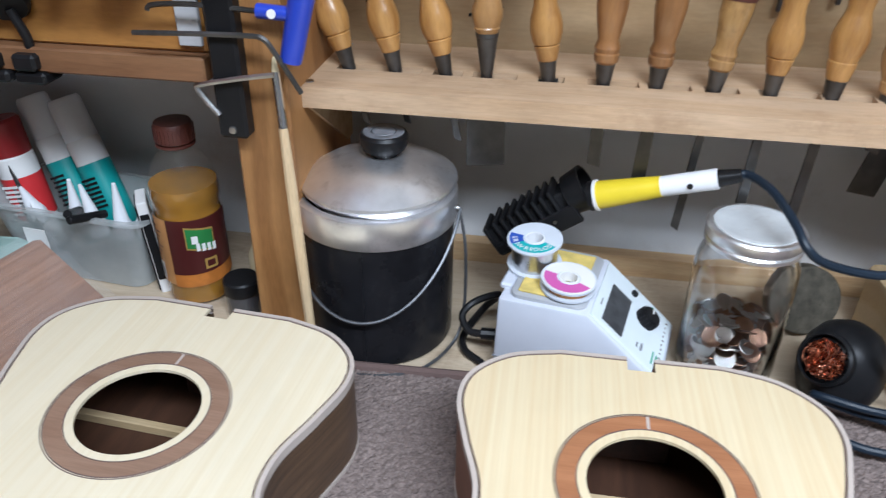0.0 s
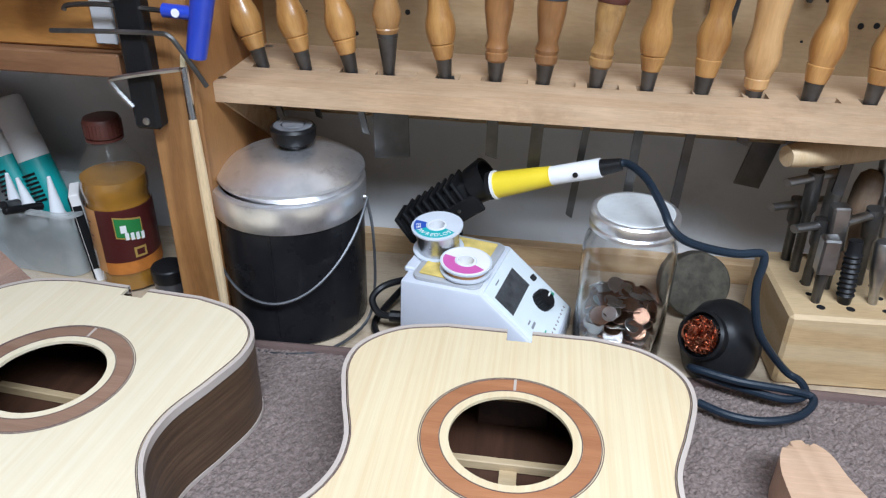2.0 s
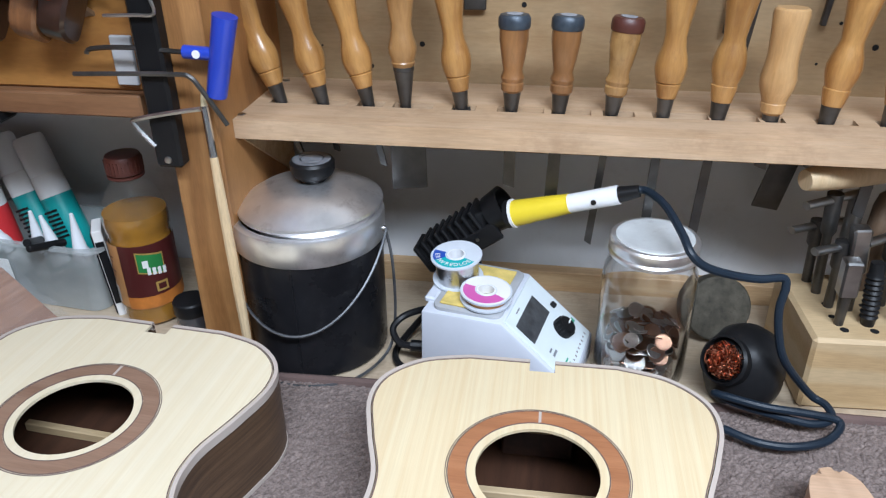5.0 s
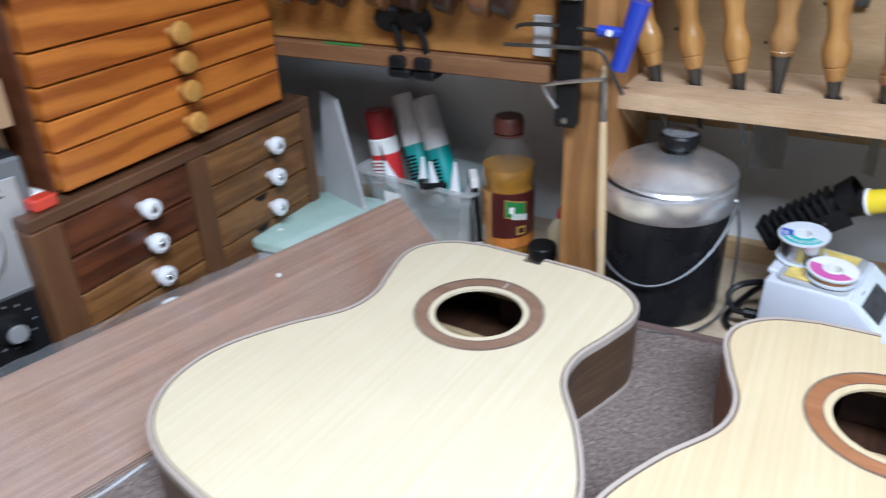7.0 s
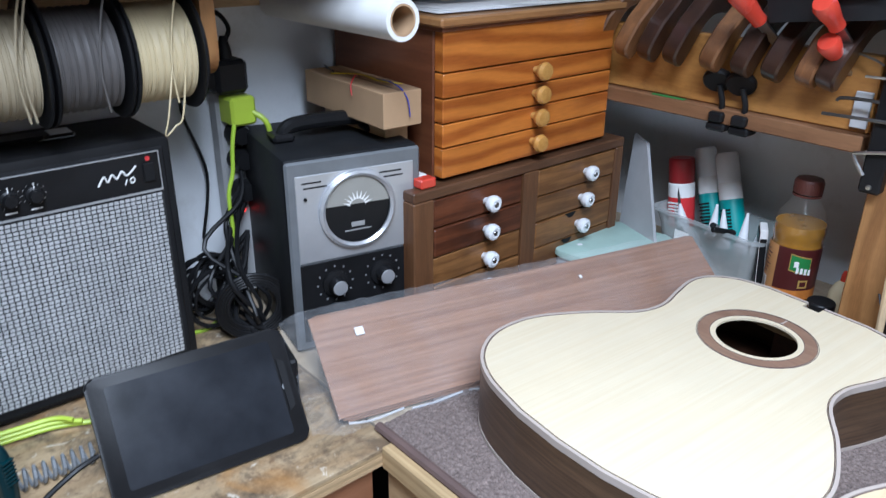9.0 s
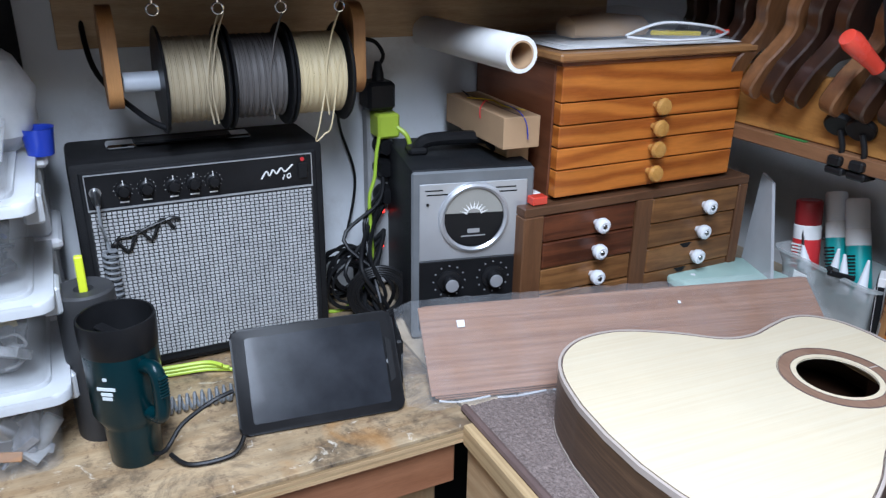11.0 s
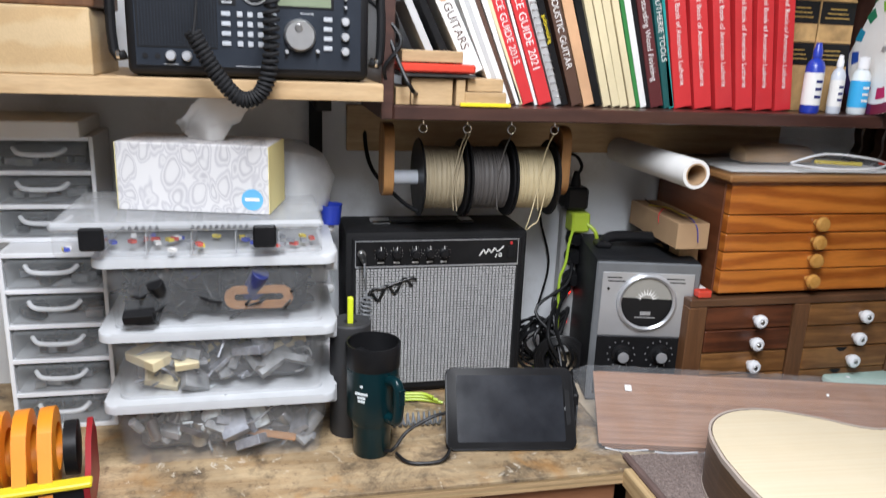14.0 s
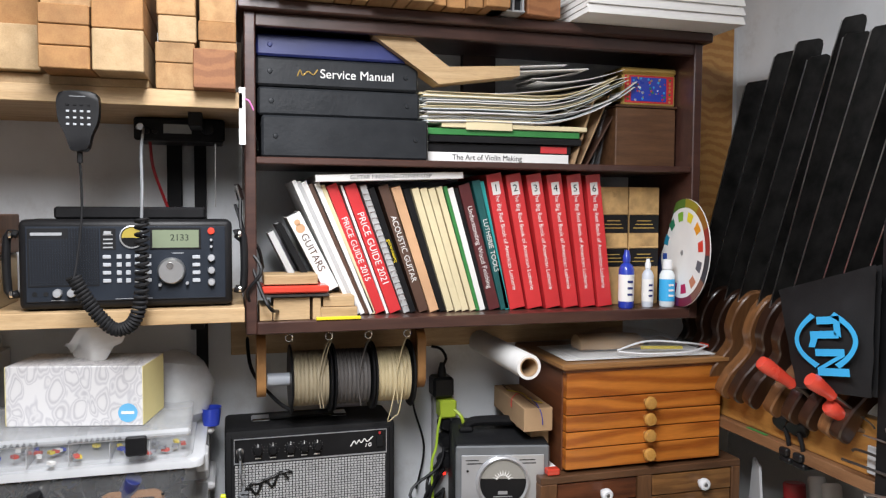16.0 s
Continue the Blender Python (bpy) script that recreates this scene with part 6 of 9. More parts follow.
    part("lead_plug", lathe([(0.0055, 0), (0.006, 0.02), (0.0035, 0.045), (0.003, 0.05)], 14, m=at(0.006, y0 + 0.03, h - 0.041, pose(0, 0, 0, 0, 95))), STEEL, t)
    coil = []
    for i in range(150):
        a = i * 0.7
        coil.append((0.035 + 0.009 * math.cos(a), y0 + 0.036 + 0.009 * math.sin(a), h - 0.115 - i * 0.0009))
    part("lead", tube([(0.055, y0 + 0.03, h - 0.045), (0.06, y0 + 0.03, h - 0.07), (0.04, y0 + 0.035, h - 0.1)] + coil, 0.0022, 5, 1), LEADGREY, t, "grey coiled lead")


GRILLE = paint("grille_silver", (0.48, 0.48, 0.48), 0.55, var=0.15, scale=60)
GRILLEDARK = paint("grille_dark", (0.03, 0.03, 0.03), 0.8)
BADGE = paint("badge_black", (0.03, 0.03, 0.03), 0.25, 0.5)
LEADGREY = paint("lead_grey", (0.2, 0.21, 0.22), 0.45)
amplifier()


# ---- strobe tuner ----
def strobe_tuner():
    t = thing("strobe_tuner", -0.7, 0.232, BENCH, "grey metal strobe tuner with round dial and black controls", "tuner", rz=-12)
    w, h, d = 0.2, 0.292, 0.21
    y0, y1 = -w / 2, w / 2
    part("case", box(-d, -0.004, y0, y1, 0.004, h, 0.006, seg=2), CASEGREY, t, "dark grey crackle case")
    part("front_frame", box(-0.004, 0.003, y0, y1, 0.004, h - 0.003, 0.003), CASELIGHT, t)
    part("face_plate", box(0.003, 0.005, y0 + 0.012, y1 - 0.012, 0.142, h - 0.022, 0.001), SILVER, t, "silver face plate")
    part("lower_panel", box(0.003, 0.005, y0 + 0.012, y1 - 0.012, 0.018, 0.14, 0.001), BLACK, t)
    m = at(0.005, 0.0, 0.212, pose(0, 0, 0, 0, 90))
    part("bezel", lathe([(0.049, 0), (0.0575, 0), (0.057, 0.006), (0.053, 0.008), (0.049, 0.005)], 56, m=m, cap=False), SILVERBRIGHT, t, "silver ring")
    part("dial", cyl(0.0495, 0.001, m, segs=56), BLACK, t)
    bm = bmesh.new()
    lim = [(0.049 * math.cos(radians(a)), 0.049 * math.sin(radians(a))) for a in range(8, 173, 6)]
    prism(lim, 0.001, 0.0016, bm=bm, m=at(0.005, 0, 0.212, FACE_X))
    part("dial_upper", bm, DIALGREY, t, "pale half dial")
    for k in range(9):
        a = radians(20 + k * 17.5)
        bm = prism([(0.012 * math.cos(a - 0.15), 0.012 * math.sin(a - 0.15)), (0.024 * math.cos(a), 0.024 * math.sin(a)), (0.012 * math.cos(a + 0.15), 0.012 * math.sin(a + 0.15))], 0.0016, 0.002, m=at(0.005, 0, 0.215, FACE_X))
        part("ray", bm, PAPER, t)
    part("print", box(0.006, 0.0064, -0.01, 0.01, 0.186, 0.193), SILVER, t)
    part("print", box(0.006, 0.0064, -0.02, 0.02, 0.18, 0.182), SILVER, t)
    for y, z in ((-0.038, 0.104), (0.036, 0.106)):
        k = at(0.005, y, z, pose(0, 0, 0, 0, 90))
        kn = part("knob", lathe([(0.02, 0), (0.0195, 0.004), (0.013, 0.006), (0.0125, 0.018), (0.0115, 0.02)], 26, m=k), BLACK, t)
        part("knob_cap", lathe([(0.0112, 0.0185), (0.0105, 0.0215), (0, 0.022)], 22, m=k), SILVERBRIGHT, kn, "spun metal knob cap")
        for a in range(12):
            u = radians(a * 30)
            part("tick", box(0.005, 0.0054, y + 0.0265 * math.cos(u) - 0.0012, y + 0.0265 * math.cos(u) + 0.0012, z + 0.0265 * math.sin(u) - 0.0012, z + 0.0265 * math.sin(u) + 0.0012), SILVER, t)
    part("knob", lathe([(0.012, 0), (0.011, 0.014), (0, 0.0145)], 22, m=at(0.005, 0.0, 0.05, pose(0, 0, 0, 0, 90))), BLACK, t)
    for y, ww in ((-0.065, 0.028), (-0.06, 0.034), (0.052, 0.034), (0.056, 0.03)):
        part("hand_note", box(0.005, 0.0053, y - ww / 2, y + ww / 2, h - 0.034 if abs(y) in (0.065, 0.052) else h - 0.041, h - 0.0318 if abs(y) in (0.065, 0.052) else h - 0.0388), BLACKMATT, t)
    part("indicator", cyl(0.0025, 0.002, at(0.005, -0.075, h - 0.055, pose(0, 0, 0, 0, 90)), segs=12), BLACK, t)
    part("handle", tube([(-0.1, -0.07, h), (-0.1, -0.06, h + 0.018), (-0.1, -0.03, h + 0.023), (-0.1, 0.03, h + 0.023), (-0.1, 0.06, h + 0.018), (-0.1, 0.07, h)], 0.011, 10, 4), BLACK, t, "black carry handle")
    for s in (-1, 1):
        part("handle_foot", box(-0.118, -0.082, s * 0.07 - 0.016, s * 0.07 + 0.016, h, h + 0.012, 0.004), BLACK, t)
    for x in (-0.18, -0.03):
        for y in (y0 + 0.02, y1 - 0.02):
            part("foot", cyl(0.008, 0.004, at(x, y, 0), segs=12), BLACK, t)


CASEGREY = paint("crackle_grey", (0.016, 0.017, 0.019), 0.5, 0.1, var=0.25, bump=0.6, fine=400)
CASELIGHT = paint("frame_grey", (0.16, 0.17, 0.18), 0.45, 0.2, var=0.15)
SILVERBRIGHT = paint("bright_ring", (0.62, 0.63, 0.65), 0.3, 0.6, var=0.05)
DIALGREY = paint("dial_pale", (0.3, 0.29, 0.26), 0.5, var=0.08)
strobe_tuner()


def carton():
    t = thing("cardboard_box", -0.795, 0.312, BENCH + 0.318, "long brown cardboard box with stray wires on top", "cardboard box", rz=-3)
    part("carton", box(-0.11, 0.11, -0.032, 0.032, 0, 0.05, 0.001), CARD, t)
    part("flap_seam", box(-0.109, 0.1105, -0.0008, 0.0008, 0.0495, 0.0505), TEAKEDGE, t)
    for col, pts in ((YELLOW, [(-0.05, -0.02, 0.052), (0.0, 0.0, 0.056), (0.05, 0.0, 0.055), (0.08, 0.02, 0.053)]), (RED, [(0.0, -0.005, 0.053), (0.02, -0.02, 0.06), (0.03, -0.034, 0.05), (0.035, -0.036, 0.035)]), (BLUE, [(0.03, 0.01, 0.053), (0.07, 0.0, 0.058), (0.1, 0.0, 0.055), (0.114, 0.005, 0.04), (0.116, 0.008, 0.015)]), (BLACK, [(-0.08, -0.01, 0.055), (-0.05, -0.03, 0.065), (-0.04, -0.02, 0.055)])):
        part("wire", tube(pts, 0.0009, 5, 5), col, t)
    t = thing("support_blocks", -0.79, 0.32, BENCH + 0.226, "small stack of offcuts under the cardboard box", "offcuts")
    part("offcut", box(-0.1, 0.06, -0.012, 0.03, 0.0015, 0.0915, 0.001), PINE, t)
    t = thing("paper_roll", -0.94, 0.256, 1.397, "roll of white paper on a cardboard core, end on", "paper roll")
    my = pose(0, 0, 0, 0, 90)
    part("paper", lathe([(0.019, 0.005), (0.026, 0.005), (0.026, 0.32), (0.0255, 0.322), (0.0195, 0.322)], 40, m=my, cap=False), PAPER, t)
    part("core", lathe([(0.017, 0.005), (0.0195, 0.005), (0.0195, 0.3222), (0.017, 0.3222), (0.017, 0.005)], 36, m=my, cap=False), CARD, t, "cardboard core")
    t = thing("red_clip_box", -0.68, 0.335, BENCH + 0.228, "small red and white packet on the cabinet", "packet")
    part("packet", box(-0.035, 0.0, -0.016, 0.012, 0, 0.014, 0.002), PAPER, t)
    part("end", box(0.0, 0.02, -0.016, 0.012, 0, 0.014, 0.002), REDPLASTIC, t)


carton()


def chest_top():
    t = thing("paper_sheets", -0.76, 0.56, 1.391, "loose white paper sheets on the chest lid", "paper")
    for i in range(3):
        part("sheet", box(-0.09, 0.085 - i * 0.006, -0.19 + 0.01 * i, 0.17 - 0.02 * i, 0.0005 + i * 0.0012, 0.0013 + i * 0.0012, m=pose(0, 0, 0, 0, 0, -2 + 2 * i)), PAPER, t)
    t = thing("zip_bag", -0.78, 0.56, 1.396, "clear zip bag holding a tan work glove", "zip bag")
    bm = bmesh.new()
    g = [[None] * 31 for i in range(21)]
    for i in range(21):
        for j in range(31):
            u, v = i / 20 - 0.5, j / 30 - 0.5
            hh = 0.05 * max(0, 1 - (u * 2.05) ** 2) * max(0, 1 - (v * 2.1) ** 2) ** 0.7 * (1.0 - 0.45 * v) + 0.004 * noise.noise(Vector((u * 9, v * 9, 2)))
            g[i][j] = bm.verts.new((u * 0.2 + 0.02, v * 0.33, max(0.0005, hh)))
    for i in range(20):
        for j in range(30):
            bm.faces.new((g[i][j], g[i + 1][j], g[i + 1][j + 1], g[i][j + 1]))
    part("film", bm, FILM, t, "clear film")
    bm = lathe([(0.0, -0.13), (0.028, -0.12), (0.035, -0.05), (0.026, 0.03), (0.0, 0.06)], 20, m=at(0.015, -0.01, 0.018, pose(0, 0, 0, -90)))
    for v in bm.verts:
        v.co.z = 0.004 + max(0, v.co.z - 0.004) * 0.75
    part("glove", bm, GLOVE, t, "tan leather glove")
    part("pencil", tube([(0.075, 0.0, 0.012), (0.08, 0.1, 0.008)], 0.004, 6, 1), YELLOW, t)
    part("zip_slide", box(0.05, 0.075, 0.165, 0.176, 0.003, 0.012, 0.002), REDPLASTIC, t)
    part("zip_edge", tube([(0.095, -0.07, 0.012), (0.1, 0.0, 0.03), (0.1, 0.1, 0.022), (0.07, 0.17, 0.008)], 0.0022, 6, 6), WHITE, t)
    part("zip_edge", tube([(0.1, -0.07, 0.01), (0.112, 0.0, 0.004), (0.11, 0.1, 0.004), (0.075, 0.17, 0.008)], 0.0022, 6, 6), WHITE, t)


GLOVE = paint("tan_leather", (0.42, 0.27, 0.14), 0.7, var=0.2)
chest_top()


# ---- reels of cord under the bookcase ----
def cord_reels():
    t = thing("reel_rack", 0, 0, 0, "pair of pine brackets carrying a reel bar under the bookcase", "reel rack")
    for y in (-0.262, 0.068):
        bm = prism(rounded(0.075, 0.13, 0.03), -0.009, 0.009, m=at(-0.79, y, 1.395, pose(0, 0, 0, 90)))
        part("bracket", bm, PINE_Z, t)
    part("bar", tube([(-0.79, -0.25, 1.362), (-0.79, 0.058, 1.362)], 0.0135, 16, 1), CLEARISH, t, "pale plastic bar")
    for y in (-0.21, -0.132, -0.052, 0.028):
        part("eye_screw", tube([(-0.72, y, 1.479), (-0.72, y, 1.466)] + [(-0.72 + 0.0, y + 0.007 * math.sin(a), 1.459 + 0.007 * math.cos(a)) for a in [k * math.pi / 6 for k in range(13)]], 0.0013, 6, 2), CHROME, t)
    mats = (TWINE, TWINE_GREY, TWINE_PALE)
    spans = ((-0.205, -0.122), (-0.118, -0.036), (-0.034, 0.05))
    for (a, b), mm, lab in zip(spans, mats, ("black reel wound with tan cloth-covered wire", "black reel wound with dark grey wire", "black reel wound with pale cream wire")):
        r = thing("wire_reel", -0.79, a, 1.362, lab, "wire reel", "wire reels on the bar", rx=-90)
        L = b - a
        for z in (0, L - 0.004):
            part("flange", lathe([(0.014, z), (0.07, z), (0.0715, z + 0.002), (0.07, z + 0.004), (0.014, z + 0.004)], 44, cap=False), BLACK, r, "black plastic flange")
        prof = []
        n = int((L - 0.012) / 0.0022)
        for i in range(n):
            z = 0.006 + i * 0.0022
            R = 0.057 + 0.001 * math.sin(i * 1.7)
            prof += [(R - 0.0008, z), (R, z + 0.0011)]
        part("winding", lathe([(0.014, 0.005)] + prof + [(0.014, L - 0.005)], 40, cap=False), mm, r, "wound wire", sharp=60)
    for y, mm in ((-0.132, TWINE), (-0.126, TWINE), (-0.05, TWINE_GREY), (0.028, TWINE_PALE)):
        part("wire_end", tube([(-0.72, y, 1.453), (-0.728, y - 0.01, 1.42), (-0.729, y - 0.02, 1.36), (-0.735, y - 0.015, 1.31)], 0.0013, 5, 5), mm, t)
    part("wire_end", tube([(-0.73, 0.01, 1.36), (-0.725, -0.005, 1.3), (-0.73, -0.01, 1.275), (-0.735, 0.005, 1.283), (-0.73, 0.015, 1.3), (-0.728, 0.03, 1.4)], 0.0012, 5, 5), TWINE_PALE, t)


cord_reels()


# ---- mains socket and leads ----
def mains():
    t = thing("power_strip", -0.925, 0.165, 1.02, "white power strip on the wall with plugs and red neon", "power strip")
    part("strip", box(-0.022, 0.006, -0.025, 0.025, -0.08, 0.25, 0.004), GREYWALL, t)
    part("neon_switch", box(0.006, 0.009, -0.004, 0.004, 0.062, 0.068, 0.001), NEON, t, "lit red switch")
    part("neon_switch", box(0.006, 0.008, -0.002, 0.002, -0.005, -0.002, 0.0005), NEON, t, "lit red lamp")
    for z in (0.1, 0.15, 0.19):
        part("plug", lathe([(0.018, 0), (0.019, 0.012), (0.013, 0.03), (0, 0.032)], 18, m=at(0.004, 0.0, z, pose(0, 0, 0, 0, 90))), BLACK, t)
    t = thing("mains_adapter", -0.905, 0.155, 1.275, "black mains adapter plugged in above the lime plug", "adapter")
    part("block", box(-0.03, 0.02, -0.025, 0.025, 0.0, 0.048, 0.006), BLACK, t)
    part("lead", tube([(0.0, 0.0, 0.046), (0.0, 0.002, 0.07), (0.0, 0.01, 0.09), (-0.01, 0.0, 0.11), (-0.02, -0.02, 0.115)], 0.0035, 8, 5), BLACK, t)
    part("plug", lathe([(0.011, 0.04), (0.01, 0.06), (0.005, 0.08)], 14), BLACK, t)
    t = thing("lime_plug", -0.9, 0.165, 1.228, "lime green three-way plug on the wall", "plug")
    part("body", box(-0.025, 0.02, -0.02, 0.02, 0.0, 0.042, 0.004), LIME, t)
    part("lead", tube([(0.015, 0.012, 0.02), (0.03, 0.03, 0.0), (0.02, 0.035, -0.05), (0.03, 0.01, -0.12), (0.045, 0.02, -0.2), (0.05, 0.03, -0.27), (0.06, 0.0, -0.3)], 0.0042, 8, 6), LIME, t)
    rng2 = random.Random(2)
    t = thing("cable_tangle", -0.9, 0.09, BENCH, "tangle of black leads between amplifier and tuner", "cables")
    for i in range(11):
        z = rng2.uniform(0.1, 0.24)
        pts = [(0.0, 0.07, z), (0.03, 0.03 + rng2.uniform(-0.02, 0.02), z - 0.04), (0.05 + rng2.uniform(0, 0.05), 0.0 + rng2.uniform(-0.03, 0.03), z - 0.09), (0.06 + rng2.uniform(0, 0.06), 0.03 + rng2.uniform(-0.02, 0.02), max(0.01, z - 0.16)), (0.08, 0.03 + rng2.uniform(-0.03, 0.02), 0.008), (0.12, -0.0 + rng2.uniform(-0.02, 0.02), 0.006)]
        part("lead", tube(pts, rng2.choice((0.003, 0.004, 0.0035)), 7, 5), BLACK, t)
    for i in range(5):
        r = 0.035 + 0.004 * i
        part("coil", tube([(0.1 + 0.3 * r * math.cos(a), 0.02 + r * math.cos(a), 0.055 + r * math.sin(a)) for a in [k * math.pi / 8 for k in range(17)]], 0.003, 7, 2), BLACK, t)
    t = thing("wall_lead", 0, 0, 0, "black lead looping down the wall beside the amplifier", "cable")
    part("lead", tube([(-0.94, -0.28, 1.47), (-0.93, -0.285, 1.42), (-0.88, -0.275, 1.36), (-0.8, -0.23, 1.315), (-0.77, -0.2, 1.3)], 0.004, 8, 6), BLACK, t)
    t = thing("thin_lead", 0, 0, 0, "thin black lead hanging on the wall", "cable")
    part("lead", tube([(-0.935, 0.1, 1.33), (-0.94, 0.095, 1.25), (-0.935, 0.12, 1.15), (-0.93, 0.1, 1.05)], 0.0025, 7, 6), BLACK, t)


GREYWALL = paint("strip_grey", (0.4, 0.4, 0.4), 0.5)
mains()


# ---- tablet, mug, pen pot ----
def tablet():
    t = thing("tablet", -0.556, -0.068, BENCH + 0.0, "black tablet computer in a thick black case leaning back", "tablet", rz=-7.4)
    m = pose(0, 0, 0, 0, -35, 0) @ at(0.0, 0, 0.0, FACE_X)
    part("case", prism([(x, y + 0.0715) for x, y in rounded(0.228, 0.143, 0.012)], -0.006, 0.006, m=m, bevel=0.003), BLACK, t, "thick matt black case")
    part("screen", prism([(x, y + 0.0715) for x, y in rounded(0.19, 0.116, 0.004)], 0.006, 0.0064, m=m), SCREEN, t, "dark smeared screen")
    part("corner_grip", prism([(0.098, 0.04), (0.106, 0.045), (0.106, 0.1), (0.098, 0.105)], 0.006, 0.0075, m=m), BLACKMATT, t)
    part("home_button", cyl(0.004, 0.0008, m @ at(0.1, 0.07, 0.006), segs=16), LEADGREY, t)
    part("stand", box(-0.1, -0.094, -0.05, 0.05, 0.0, 0.07, 0.001), BLACKMATT, t)
    t = thing("charging_leads", 0, 0, 0, "black and yellow charging leads on the bench", "cables")
    part("lead", tube([(-0.585, -0.182, 0.99), (-0.58, -0.21, 0.985), (-0.575, -0.25, 0.965), (-0.56, -0.28, 0.94), (-0.6, -0.31, 0.932)], 0.003, 7, 6), BLACK, t)
    part("lead", tube([(-0.545, -0.18, 0.945), (-0.53, -0.2, 0.932), (-0.535, -0.25, 0.93), (-0.56, -0.27, 0.935)], 0.003, 7, 6), BLACK, t)
    for k in range(3):
        part("lead", tube([(-0.74, -0.15 - 0.01 * k, 0.93 + 0.006 * k), (-0.755, -0.19, 0.932 + 0.006 * k), (-0.765, -0.24, 0.93 + 0.006 * k), (-0.77, -0.28, 0.93 + 0.006 * k)], 0.0032, 7, 6), LIME, t)
    coil = [(-0.667 + 0.011 * math.cos(i * 0.75), -0.275 + i * 0.0012, BENCH + 0.013 + 0.011 * math.sin(i * 0.75)) for i in range(90)]
    part("coiled_lead", tube(coil, 0.0024, 5, 1), LEADGREY, t, "grey coiled lead")


tablet()


def mug():
    t = thing("travel_mug", -0.592, -0.307, BENCH, "dark teal insulated travel mug with handle and open lid", "mug", rz=30)
    part("body", lathe([(0.029, 0), (0.031, 0.003), (0.033, 0.055), (0.0345, 0.06), (0.0425, 0.075), (0.0435, 0.16)], 44), MUGTEAL, t)
    part("rim", lathe([(0.0435, 0.16), (0.0445, 0.162), (0.0455, 0.195), (0.0445, 0.2), (0.042, 0.2), (0.041, 0.165), (0.039, 0.155), (0, 0.155)], 44, cap=False), BLACK, t, "black lid ring")
    part("lid_bar", box(-0.041, 0.041, -0.007, 0.007, 0.17, 0.176, 0.002), BLACK, t)
    part("handle", tube([(0.04, 0, 0.145), (0.06, 0, 0.148), (0.068, 0, 0.135), (0.068, 0, 0.1), (0.062, 0, 0.082), (0.04, 0, 0.08)], 0.009, 12, 5), MUGTEAL, t, "thick ribbed handle")
    for i in range(7):
        part("handle_rib", box(0.074, 0.079, -0.006, 0.006, 0.115 + i * 0.004, 0.1172 + i * 0.004, 0.0006), MUGTEAL, t)
    mm = pose(0, 0, 0, 0, 0, -62)
    for i, (w, z) in enumerate(((0.005, 0.135), (0.022, 0.122), (0.014, 0.115), (0.012, 0.109))):
        part("print", box(0.0428, 0.0438, -w / 2 - 0.0, w / 2, z, z + 0.004, m=mm), LIGHTGREY, t)
    t = thing("pen_pot", -0.672, -0.337, BENCH, "dark grey cylindrical pot with a lime marker", "pen pot")
    part("pot", lathe([(0.034, 0), (0.035, 0.003), (0.035, 0.185), (0.036, 0.187), (0.036, 0.205), (0.033, 0.208), (0.012, 0.206), (0.011, 0.19), (0, 0.19)], 36), DARKPOT, t)
    part("marker", box(-0.005, 0.005, -0.005, 0.005, 0.19, 0.25, 0.0015), LIMEPEN, t, "lime green marker")


DARKPOT = paint("dark_pot", (0.05, 0.05, 0.052), 0.5, var=0.15)
LIMEPEN = paint("lime_pen", (0.68, 0.76, 0.03), 0.4)
mug()


